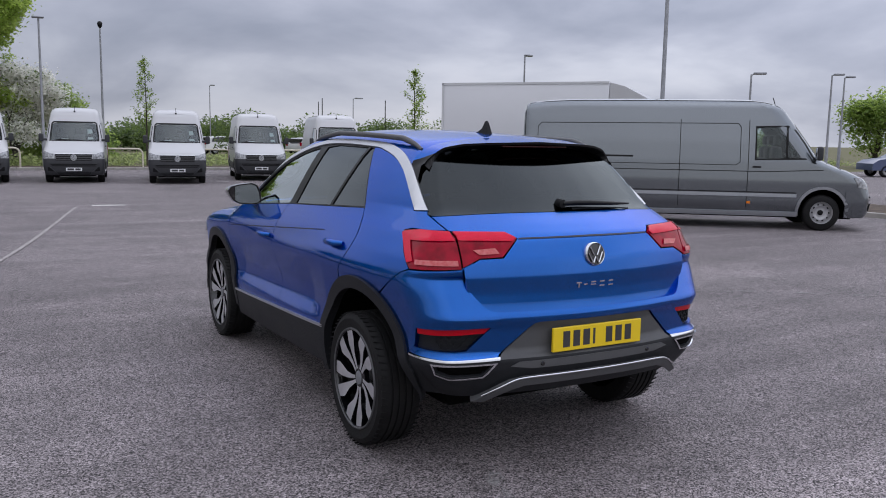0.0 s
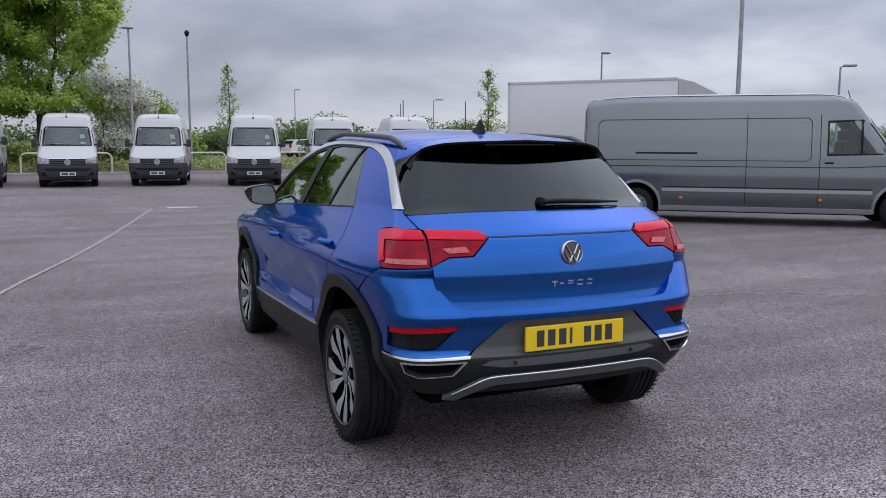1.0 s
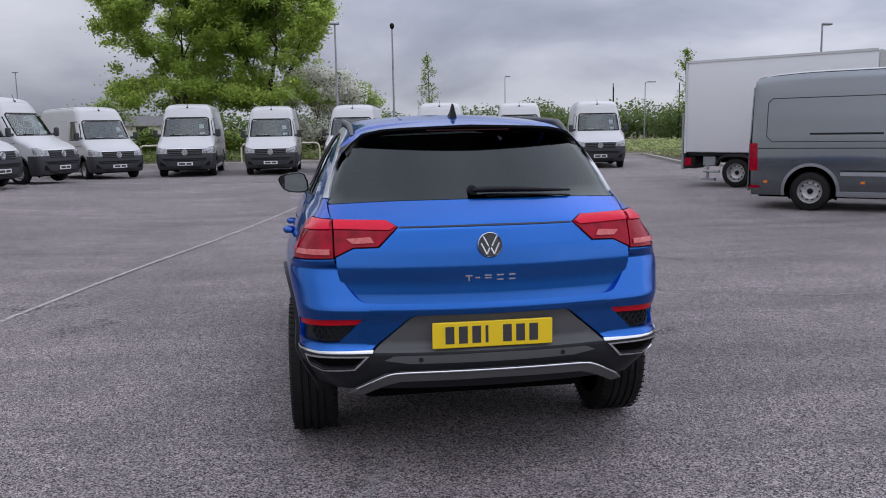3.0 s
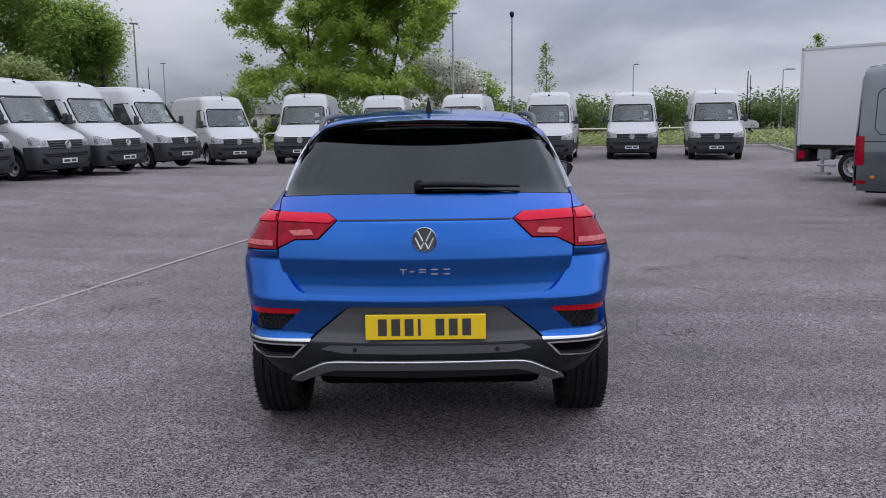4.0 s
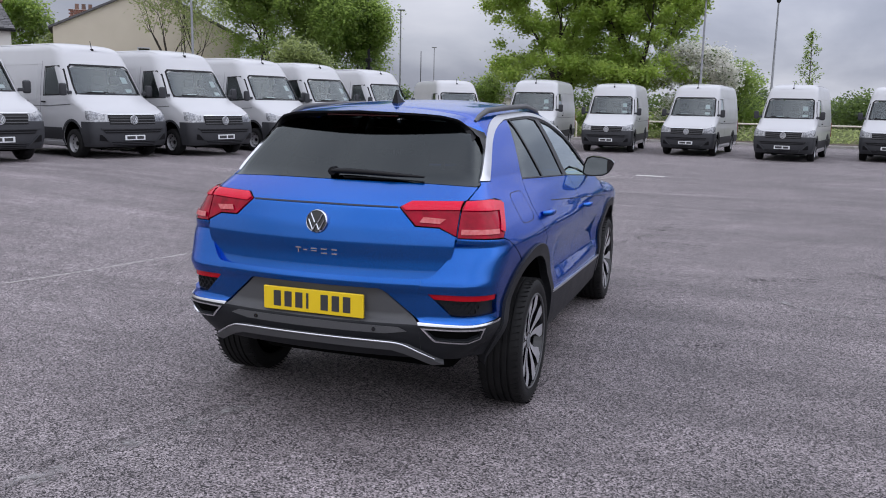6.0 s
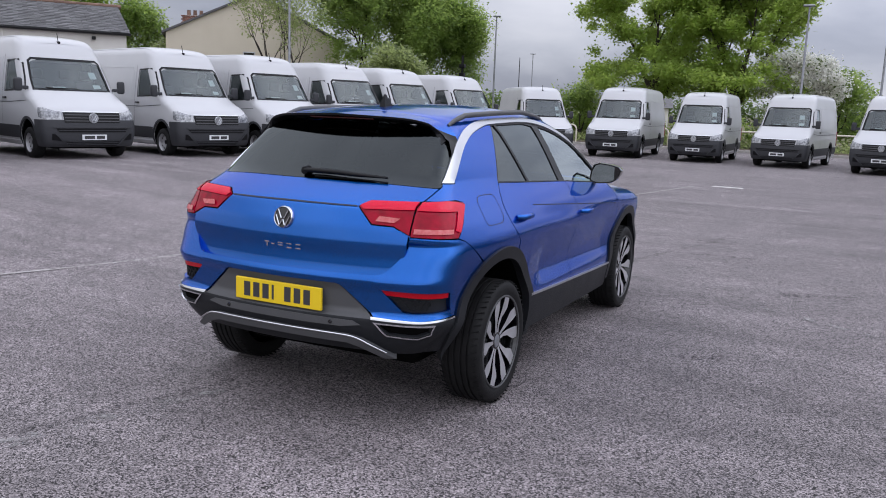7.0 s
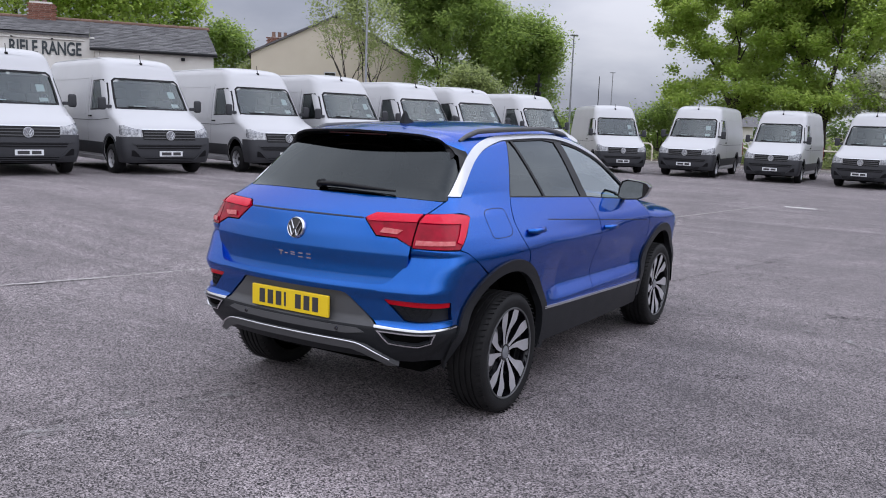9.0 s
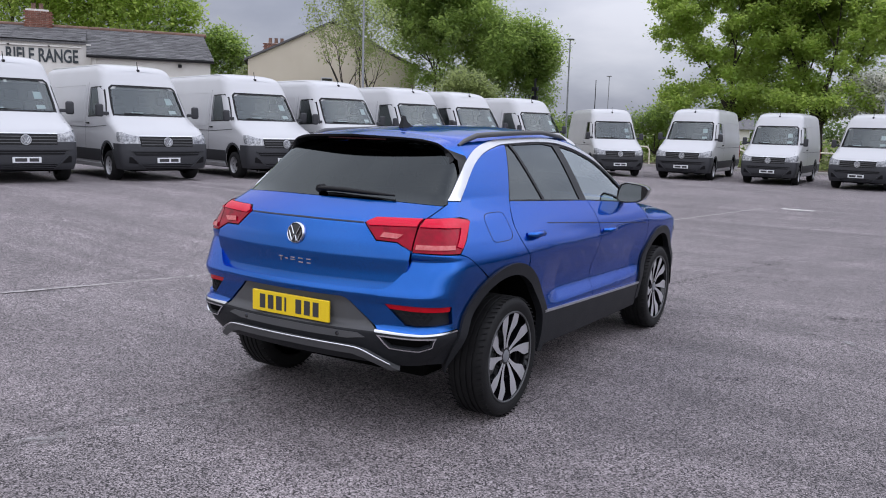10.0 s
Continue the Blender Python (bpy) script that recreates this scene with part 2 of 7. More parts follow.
VANPLASTIC = mat("van_grey_plastic", (0.030, 0.031, 0.035), 0.5, spec=0.35, vary=0.4, scale=5, fine=0.3, fine_scale=150, second=(0.042, 0.043, 0.048))
GREYPLASTIC = mat("mid_grey_plastic", (0.062, 0.063, 0.066), 0.5, vary=0.3, scale=5, fine=0.3, fine_scale=220, second=(0.09, 0.09, 0.092), bump=0.06, bump_scale=400)
BLACK = mat("black_trim", (0.005, 0.005, 0.006), 0.35, spec=0.22, fine=0.2, fine_scale=100)
GLOSSBLACK = mat("gloss_black", (0.004, 0.004, 0.005), 0.08, coat=0.6)
# near-black, barely shiny: the shade of recesses and undersides is in the colour
VOID = mat("black_lining_and_recess_shade", (0.003, 0.003, 0.003), 0.9, spec=0.05)
RUBBER = mat("tyre_rubber", (0.008, 0.008, 0.0085), 0.6, spec=0.18, vary=0.5, scale=10, second=(0.019, 0.0187, 0.0183), bump=0.15, bump_scale=150)
SILVER = mat("satin_silver", (0.62, 0.63, 0.65), 0.28, 0.9, vary=0.2, scale=10)
CHROME = mat("bright_chrome", (0.66, 0.67, 0.69), 0.14, 1.0)
ALLOY = mat("diamond_cut_alloy", (0.70, 0.70, 0.72), 0.36, 0.8, vary=0.25, scale=20)
STEELRIM = mat("silver_steel_rim", (0.44, 0.44, 0.45), 0.45, 0.5, vary=0.4, scale=14)
SATINGREY = mat("satin_grey_moulding", (0.40, 0.42, 0.45), 0.30, 0.6, vary=0.2, scale=10)
BRIGHTGREY = mat("brushed_grey_trim", (0.30, 0.31, 0.33), 0.35, 0.6, vary=0.2, scale=10)
GALV = mat("galvanised_steel", (0.33, 0.34, 0.36), 0.5, 0.5, vary=0.6, scale=4, fine=0.3, fine_scale=30)
CREAMRAIL = mat("cream_painted_rail", (0.66, 0.62, 0.50), 0.5, vary=0.5, scale=5, second=(0.45, 0.40, 0.30))
YELLOW = mat("yellow_reflective_plate", (0.80, 0.56, 0.01), 0.35, vary=0.2, scale=12, second=(0.74, 0.50, 0.01))
WHITEPLATE = mat("white_reflective_plate", (0.72, 0.73, 0.74), 0.35, vary=0.2, scale=12, second=(0.6, 0.6, 0.6))
INK = mat("plate_ink", (0.035, 0.034, 0.036), 0.5)
REDLENS = mat("red_lamp_lens", (0.36, 0.001, 0.020), 0.08, spec=0.20, vary=0.7, scale=16, second=(0.13, 0.001, 0.007))
BRIGHTRED = mat("bright_red_light_guide", (0.62, 0.004, 0.036), 0.08, spec=0.22, vary=0.4, scale=30, second=(0.50, 0.003, 0.014))
DARKRED = mat("deep_red_lens", (0.46, 0.002, 0.012), 0.14, spec=0.25, vary=0.3, scale=25)
PINKLENS = mat("clear_pink_lens", (0.60, 0.17, 0.17), 0.16, spec=0.3, vary=0.6, scale=50, second=(0.45, 0.03, 0.035))
AMBER = mat("amber_marker", (0.75, 0.20, 0.01), 0.2, coat=0.8)
CLEARLENS = mat("clear_headlamp_lens", (0.34, 0.35, 0.36), 0.12, 0.3, vary=0.9, scale=18, second=(0.06, 0.06, 0.07), coat=1.0)
SEATCLOTH = mat("dark_seat_cloth", (0.03, 0.03, 0.033), 0.9, vary=0.4, scale=30)
PAPER = mat("white_paper", (0.72, 0.74, 0.74), 0.7, vary=0.2, scale=30)
CARGLASS = glass("clear_car_glass", (0.78, 0.90, 0.86), 0.95, ior=1.75, gain=1.9)
MIRROR = mat("mirror_glass", (0.36, 0.43, 0.43), 0.02, 1.0)
PRIVACY = glass("privacy_glass", (0.50, 0.56, 0.64), 0.08, ior=1.5)
PRIVACY_SIDE = glass("privacy_side_glass", (0.55, 0.60, 0.62), 0.14, ior=1.7, gain=1.1)
VANGLASS = glass("van_windscreen_glass", (0.75, 0.86, 0.86), 0.8, ior=1.72, gain=1.2)
VANDOOR = glass("van_door_glass", (0.84, 0.93, 0.93), 0.85, ior=1.5, gain=1.6)
# for the fuel flap joint and for the painted shade of the creases
SEAM_AND_SHADE = mat("dark_blue_seam_and_shade", (0.002, 0.006, 0.03), 0.5)


# ---- mesh tools ----
def mesh_object(name, verts, faces, material, normals=None, smooth=False):
    me = bpy.data.meshes.new(name)
    me.from_pydata([tuple(v) for v in verts], [], faces)
    me.materials.append(material)
    me.polygons.foreach_set("use_smooth", [bool(smooth)] * len(me.polygons))
    me.update()
    if normals is not None:
        me.normals_split_custom_set_from_vertices([tuple(v) for v in normals])
    return new(name, me)


def hang(ob, parent, label=""):
    ob.parent = parent
    return tagged(ob, label) if label else ob


def part(name, bm, material, parent=None, label="", smooth=None):
    """Links a bmesh as one mesh object, as a part of a thing where parent is given. smooth: the angle under which edges are shaded round."""
    me = bpy.data.meshes.new(name)
    if smooth is not None:
        bm.normal_update()
        for e in bm.edges:
            e.smooth = len(e.link_faces) == 2 and e.calc_face_angle(3) < radians(smooth)
        for f in bm.faces:
            f.smooth = True
    bm.to_mesh(me)
    bm.free()
    for x in (material if isinstance(material, (list, tuple)) else [material]):
        me.materials.append(x)
    ob = new(name, me)
    if parent:
        ob.parent = parent
    return tagged(ob, label) if label else ob


def thing(name, m, label, category, group="", kind=""):
    ob = new(name)
    ob.empty_display_size = 0.2
    ob.matrix_world = m
    return tagged(ob, label, category, group, kind)


def box(bm, x0, y0, z0, x1, y1, z1, bevel=0.0, seg=2, m=None):
    r = bmesh.ops.create_cube(bm, size=1.0, matrix=Matrix.Translation(((x0 + x1) / 2, (y0 + y1) / 2, (z0 + z1) / 2)) @ Matrix.Diagonal((x1 - x0, y1 - y0, z1 - z0, 1)))
    vs = r["verts"]
    if bevel:
        es = list({e for v in vs for e in v.link_edges})
        out = bmesh.ops.bevel(bm, geom=es, offset=bevel, segments=seg, affect="EDGES", profile=0.5)
        vs = list({v for f in out["faces"] for v in f.verts} | {v for v in vs if v.is_valid})
    if m:
        bmesh.ops.transform(bm, matrix=m, verts=vs)
    return vs


def lathe(bm, profile, n=32, axis="x", at=(0, 0, 0), cap=False):
    """Turns (radius, along) pairs about an axis through at."""
    rings = []
    for r, a in profile:
        ring = []
        for k in range(n):
            c, s = math.cos(2 * math.pi * k / n) * r, math.sin(2 * math.pi * k / n) * r
            p = {"x": (a, c, s), "y": (c, a, s), "z": (c, s, a)}[axis]
            ring.append(bm.verts.new((p[0] + at[0], p[1] + at[1], p[2] + at[2])))
        rings.append(ring)
    for a, b in zip(rings, rings[1:]):
        for k in range(n):
            bm.faces.new((a[k], a[(k + 1) % n], b[(k + 1) % n], b[k]))
    if cap:
        for ring in (rings[0], rings[-1]):
            bm.faces.new(ring)
    return rings


def tube(bm, path, radius, n=8, cap=True):
    """A round bar along a path of points; radius may be a list."""
    pts = [Vector(p) for p in path]
    rad = radius if isinstance(radius, (list, tuple)) else [radius] * len(pts)
    rings = []
    for i, p in enumerate(pts):
        d = (pts[min(i + 1, len(pts) - 1)] - pts[max(i - 1, 0)]).normalized()
        side = d.cross(Vector((0.13, 0.21, 1)) if abs(d.z) < 0.9 else Vector((1, 0.1, 0))).normalized()
        up = side.cross(d)
        rings.append([bm.verts.new(p + (side * math.cos(2 * math.pi * k / n) + up * math.sin(2 * math.pi * k / n)) * rad[i]) for k in range(n)])
    for a, b in zip(rings, rings[1:]):
        for k in range(n):
            bm.faces.new((a[k], a[(k + 1) % n], b[(k + 1) % n], b[k]))
    if cap:
        bm.faces.new(rings[0][::-1])
        bm.faces.new(rings[-1])


def ramp(points):
    """A smooth function through (at, value) points."""
    xs, ys = np.array([p[0] for p in points], float), np.array([p[1] for p in points], float)
    return lambda v: np.interp(v, xs, ys)


def smooth_ramp(points, k=0.03):
    """The same with its corners rounded over about k."""
    f = ramp(points)
    return lambda v: (f(v - k) + 2 * f(v - k / 2) + 2 * f(v) + 2 * f(v + k / 2) + f(v + k)) / 8


def smax(a, b, k):
    return np.maximum(a, b) + np.maximum(k - np.abs(a - b), 0) ** 2 / (4 * k)


class Hull:
    """A body given by a field that is negative inside; panels are cut from its skin by outlines seen along a direction."""

    def __init__(self, field, middle, reach=8.0):
        self.field, self.middle, self.reach = field, np.array(middle, float), reach

    def drop(self, start, way):
        """Where rays from outside first meet the skin (the field falls steadily along them)."""
        lo, hi = np.zeros(len(start)), (self.middle - start) @ way
        for _ in range(34):
            mid = (lo + hi) / 2
            inside = self.field(start + mid[:, None] * way) < 0
            hi, lo = np.where(inside, mid, hi), np.where(inside, lo, mid)
        return start + hi[:, None] * way

    def normal(self, p):
        g = np.stack([self.field(p + d) - self.field(p - d) for d in np.eye(3) * 0.004], 1)
        return g / np.maximum(np.linalg.norm(g, axis=1, keepdims=True), 1e-9)


def view(kind, middle=(0.0, 0.0)):
    """Ways of looking at a hull: the two axes of the outline, and the ray. rear: (x, z) along +y; front: (x, z) along -y;
    right/left: (y, z) along the width; top: (x, y) downwards; corner: ((x + y) / root 2, z) towards the middle."""
    s = math.sqrt(0.5)
    return {
        "rear": ((1, 0, 0), (0, 0, 1), (0, 1, 0)),
        "front": ((1, 0, 0), (0, 0, 1), (0, -1, 0)),
        "right": ((0, 1, 0), (0, 0, 1), (-1, 0, 0)),
        "top": ((1, 0, 0), (0, 1, 0), (0, 0, -1)),
        "corner": ((s, s, 0), (0, 0, 1), (-s, s, 0)),
        "frontcorner": ((-s, s, 0), (0, 0, 1), (-s, -s, 0)),
    }[kind]


def dense(poly, step, close=True):
    out = []
    for i, a in enumerate(poly):
        if not close and i == len(poly) - 1:
            out.append(tuple(a))
            break
        b = poly[(i + 1) % len(poly)]
        n = max(1, int(math.ceil(math.dist(a, b) / step)))
        out += [(a[0] + (b[0] - a[0]) * k / n, a[1] + (b[1] - a[1]) * k / n) for k in range(n)]
    return out


def curve(points, n=8):
    """A smooth open line through points (Catmull-Rom)."""
    p = [np.array(q, float) for q in points]
    p = [2 * p[0] - p[1]] + p + [2 * p[-1] - p[-2]]
    out = []
    for i in range(1, len(p) - 2):
        for k in range(n):
            t = k / n
            out.append(tuple(0.5 * (2 * p[i] + (p[i + 1] - p[i - 1]) * t + (2 * p[i - 1] - 5 * p[i] + 4 * p[i + 1] - p[i + 2]) * t * t + (3 * p[i] - p[i - 1] - 3 * p[i + 1] + p[i + 2]) * t ** 3)))
    return out + [tuple(p[-2])]


def shrink(poly, d):
    """The outline moved inwards by d (outwards where d is negative)."""
    a = sum(p[0] * q[1] - q[0] * p[1] for p, q in zip(poly, poly[1:] + poly[:1]))
    sign = 1 if a > 0 else -1
    out = []
    for i, p in enumerate(poly):
        o, q = poly[i - 1], poly[(i + 1) % len(poly)]
        e1, e2 = Vector((p[0] - o[0], p[1] - o[1])), Vector((q[0] - p[0], q[1] - p[1]))
        if e1.length < 1e-7 or e2.length < 1e-7:
            out.append(tuple(p))
            continue
        n1, n2 = Vector((-e1.y, e1.x)).normalized(), Vector((-e2.y, e2.x)).normalized()
        m = n1 + n2
        m = m / max(m.length_squared / 2, 0.35)
        out.append((p[0] + sign * m.x * d, p[1] + sign * m.y * d))
    return out


def inside_poly(pts, poly):
    x, y = pts[:, 0], pts[:, 1]
    r = np.zeros(len(pts), bool)
    for a, b in zip(poly, poly[1:] + poly[:1]):
        c = (a[1] > y) != (b[1] > y)
        with np.errstate(divide="ignore", invalid="ignore"):
            r ^= c & (x < (b[0] - a[0]) * (y - a[1]) / (b[1] - a[1]) + a[0])
    return r


def near_poly(pts, poly, d):
    best = np.full(len(pts), 1e9)
    for a, b in zip(poly, poly[1:] + poly[:1]):
        a, b = np.array(a), np.array(b)
        e = b - a
        t = np.clip(((pts - a) @ e) / max(e @ e, 1e-12), 0, 1)
        best = np.minimum(best, np.linalg.norm(pts - (a + t[:, None] * e), axis=1))
    return best < d


def cut(hull, kind, poly, holes=(), step=0.03, lift=0.0, thick=0.015, mirror=False):
    """One panel: the skin of the hull within an outline, lifted off it and given a turned-in edge. Returns points, normals, faces."""
    from mathutils.geometry import delaunay_2d_cdt
    loops = [dense(poly, step)] + [dense(h, step) for h in holes]
    flat = [p for lo in loops for p in lo]
    edges, k = [], 0
    for lo in loops:
        edges += [(k + i, k + (i + 1) % len(lo)) for i in range(len(lo))]
        k += len(lo)
    arr = np.array(loops[0])
    lo_, hi_ = arr.min(0), arr.max(0)
    gx, gy = np.meshgrid(np.arange(lo_[0] + step * 0.5, hi_[0], step), np.arange(lo_[1] + step * 0.5, hi_[1], step))
    gx = gx + (np.arange(gx.shape[0]) % 2)[:, None] * step * 0.5
    grid = np.stack([gx.ravel(), gy.ravel()], 1)
    if len(grid):
        keep = inside_poly(grid, loops[0]) & ~near_poly(grid, loops[0], step * 0.45)
        for h in loops[1:]:
            keep &= ~inside_poly(grid, h) & ~near_poly(grid, h, step * 0.45)
        flat += [tuple(q) for q in grid[keep]]
    vs, es, fs, *_ = delaunay_2d_cdt([Vector(p) for p in flat], edges, [], 0, 1e-6)
    uv = np.array([(v.x, v.y) for v in vs])
    fs = np.array([tuple(f) for f in fs])
    mids = uv[fs].mean(1)
    keep = inside_poly(mids, loops[0])
    for h in loops[1:]:
        keep &= ~inside_poly(mids, h)
    fs = fs[keep].tolist()
    a1, a2, way = (np.array(v, float) for v in view(kind))
    start = uv[:, :1] * a1 + uv[:, 1:] * a2 + way * (hull.middle @ way - hull.reach)
    p = hull.drop(start, way)
    n = hull.normal(p)
    p = p + n * lift
    faces = []
    for f in fs:
        f = list(f)
        c = np.cross(p[f[1]] - p[f[0]], p[f[2]] - p[f[0]])
        faces.append(f if c @ n[f[0]] > 0 else f[::-1])
    if thick:
        count = {}
        for f in faces:
            for i in range(len(f)):
                count[(f[i], f[(i + 1) % len(f)])] = 1
        rim = [e for e in count if (e[1], e[0]) not in count]
        base = len(p)
        outer, inner, nn = [], [], []
        for i, (a, b) in enumerate(rim):
            w = np.cross(n[a], p[b] - p[a])
            w = -w / max(np.linalg.norm(w), 1e-9)
            for q in (a, b):
                outer.append(p[q])
                inner.append(p[q] - n[q] * thick)
                nn.append(w)
        m = len(outer)
        p = np.vstack([p, np.array(outer).reshape(-1, 3), np.array(inner).reshape(-1, 3)])
        n = np.vstack([n, np.array(nn).reshape(-1, 3), np.array(nn).reshape(-1, 3)])
        for i in range(len(rim)):
            a = base + 2 * i
            faces.append([a + 1, a, a + m, a + 1 + m])
    if mirror:
        p, n = p * (-1, 1, 1), n * (-1, 1, 1)
        faces = [f[::-1] for f in faces]
    return p, n, faces


def panels(name, hull, pieces, material, parent, label="", both=False, **kw):
    """A part made of one or more cut panels, each (kind, outline, holes); both: mirrored to the other side too, in the same mesh."""
    P, N, F, k = [], [], [], 0
    for piece in pieces:
        kind, poly, holes = (*piece, ())[:3]
        for flip in ((False, True) if both else (kw.get("mirror", False),)):
            p, n, f = cut(hull, kind, poly, holes, **{**kw, "mirror": flip})
            P.append(p)
            N.append(n)
            F += [[i + k for i in q] for q in f]
            k += len(p)
    ob = mesh_object(name, np.vstack(P), F, material, np.vstack(N), smooth=True)
    return hang(ob, parent, label)


# ---- the ground ----
def sheet(name, poly, z, material, step=0.0, label="", kind="structure"):
    bm = bmesh.new()
    f = bm.faces.new([bm.verts.new((x, y, z)) for x, y in poly])
    if f.normal.z < 0:
        f.normal_flip()
    bm.normal_update()
    for q in bm.faces:
        if q.normal.z < 0:
            q.normal_flip()
    return tagged(part(name, bm, material), label, kind=kind)


ground = sheet("ground", [(-900, -900), (900, -900), (900, 900), (-900, 900)], -0.06, GRASS_SOIL)
PARK = [(-60, -60), (45, -60), (45, -20), (16.5, -2), (14.6, 7.0), (12.4, 25.0), (14.4, 33.6), (-36, 33.6), (-60, 20)]


def step01(v):
    v = min(1.0, max(0.0, v))
    return v * v * (3 - 2 * v)


def rise(x, y):
    """The car park climbs a little under the west row of vans."""
    return (0.33 - 0.0105 * np.clip(y - 5.3, -6, 14)) * step01((-3.0 - x) / 6.5) * (1 - step01((y - 19.0) / 7.0))


def laid_park():
    from mathutils.geometry import delaunay_2d_cdt
    pts = [Vector(q) for q in dense(PARK, 1.5)]
    n = len(pts)
    grid = np.array([(x, y) for x in np.arange(-26, 12, 1.0) for y in np.arange(-8, 33, 1.0)])
    grid = grid[inside_poly(grid, PARK) & ~near_poly(grid, PARK, 0.6)]
    vs, es, fs, *_ = delaunay_2d_cdt(pts + [Vector(q) for q in grid], [(k, (k + 1) % n) for k in range(n)], [], 1, 1e-6)
    ob = mesh_object("car_park_surface", [(v.x, v.y, rise(v.x, v.y)) for v in vs], [list(f) for f in fs], TARMAC, smooth=True)
    return tagged(ob, kind="structure")


car_park = laid_park()


def mark(name, path, width, material, label, ragged=0.3):
    """A thin worn strip lying on the tarmac."""
    rng = np.random.default_rng(len(path) * 7 + int(width * 1000))
    pts = dense(path, 0.12, close=False)
    P, F = [], []
    for i, q in enumerate(pts):
        o, e = pts[max(i - 1, 0)], pts[min(i + 1, len(pts) - 1)]
        d = Vector((e[0] - o[0], e[1] - o[1])).normalized()
        for sgn in (-1, 1):
            w = width / 2 * (1 + rng.uniform(-ragged, ragged))
            x, y = q[0] - d.y * w * sgn, q[1] + d.x * w * sgn
            P.append((x, y, rise(x, y) + 0.009))
        if i:
            F.append((2 * i - 2, 2 * i, 2 * i + 1, 2 * i - 1))
    ob = mesh_object(name, P, F, material)
    return tagged(ob, label, kind="structure")


PALE_LINE = worn_mark("worn_pale_joint", (0.42, 0.39, 0.375), 0.85, 22.0)
FAINT_LINE = worn_mark("faint_pale_scuff", (0.30, 0.285, 0.28), 0.35, 9.0)
DARK_MARK = worn_mark("dark_tyre_scuff", (0.060, 0.054, 0.056), 0.33, 26.0)
mark("tarmac_joint", curve([(-5.2, -3.2), (-4.11, 0.05), (-3.55, 1.88), (-2.81, 5.18), (-1.85, 9.0), (-0.65, 14.9)], 6), 0.05, PALE_LINE, "worn pale joint line across the tarmac")
WHITE_MARK = worn_mark("worn_white_mark", (0.62, 0.60, 0.57), 1.2, 18.0)
mark("tarmac_joint", [(-0.30, 15.21), (0.35, 15.15)], 0.24, WHITE_MARK, "short worn pale mark at the end of the joint")
mark("tarmac_joint", [(-2.6, 20.2), (-0.9, 20.0)], 0.14, FAINT_LINE, "short worn pale mark on the tarmac")
mark("tarmac_scuff", curve([(-1.55, -2.9), (-0.9, -1.85), (-0.62, -1.1), (-0.45, -0.5)], 6), 0.10, FAINT_LINE, "faint pale scuff on the tarmac", 0.6)
mark("tarmac_scuff", curve([(-1.65, -3.0), (-1.0, -1.85), (-0.72, -1.1), (-0.55, -0.5)], 6), 0.07, DARK_MARK, "faint dark scuff on the tarmac", 0.6)
mark("tarmac_scuff", curve([(1.9, 3.2), (3.2, 2.5), (4.6, 2.1), (6.5, 0.6)], 6), 0.10, FAINT_LINE, "faint pale tyre track on the tarmac", 0.6)
mark("tarmac_stain", [(1.60, 1.32), (1.72, 1.42), (1.86, 1.50)], 0.14, DARK_MARK, "small dark stain on the tarmac", 0.5)
mark("tarmac_stain", [(-2.75, 2.3), (-2.4, 2.7)], 0.22, DARK_MARK, "small dark stain on the tarmac", 0.5)
mark("tarmac_stain", [(-3.5, 3.4), (-3.1, 3.3), (-2.7, 3.5)], 0.16, DARK_MARK, "small dark stain on the tarmac", 0.5)
mark("tarmac_scuff", curve([(0.35, 4.2), (0.62, 5.4), (0.95, 6.5), (1.1, 7.4)], 5), 0.07, DARK_MARK, "faint dark tyre scuff on the tarmac", 0.6)
mark("tarmac_scuff", [(0.9, 5.62), (1.25, 5.72), (1.6, 5.62)], 0.10, DARK_MARK, "faint dark tyre scuff on the tarmac", 0.6)
mark("tarmac_scuff", [(0.75, 6.75), (1.3, 6.62)], 0.10, DARK_MARK, "faint dark tyre scuff on the tarmac", 0.6)
mark("tarmac_stain", [(2.0, 3.85), (2.3, 4.0), (2.65, 4.05)], 0.16, DARK_MARK, "small dark stain on the tarmac", 0.5)
mark("tarmac_stain", [(2.9, 4.6), (3.3, 4.5)], 0.20, DARK_MARK, "small dark stain on the tarmac", 0.5)


def kerb_run(points, width=0.14, height=0.11, length=0.9):
    """Concrete kerb stones end to end along a line, each its own piece."""
    top = new("kerb")
    tagged(top, "pale concrete kerb along the edge of the car park", kind="structure")
    shape = bmesh.new()
    box(shape, 0.004, -width / 2, -0.08, length - 0.004, width / 2, height, 0.015, 1)
    me = bpy.data.meshes.new("kerb_stone")
    shape.to_mesh(me)
    shape.free()
    me.materials.append(KERB)
    for a, b in zip(points, points[1:]):
        a, b = Vector((*a, 0)), Vector((*b, 0))
        n = max(1, round((b - a).length / length))
        turn = math.atan2((b - a).y, (b - a).x)
        for k in range(n):
            ob = new("kerb_stone", me)
            ob.parent = top
            p = a + (b - a) * (k / n)
            ob.matrix_world = Matrix.Translation((p.x, p.y, random.uniform(-0.004, 0.004))) @ Matrix.Rotation(turn, 4, "Z")
    return top


kerb_run([(-36, 33.6), (14.4, 33.6), (12.4, 25.0), (14.6, 7.0), (16.5, -2)])
bed = sheet("planting_bed", [(-40, 33.7), (14.5, 33.7), (12.55, 25.0), (14.75, 7.0), (16.7, -2), (19, -2), (17.5, 8), (15.4, 25), (17, 36.2), (-40, 36.2)], 0.085, MULCH)

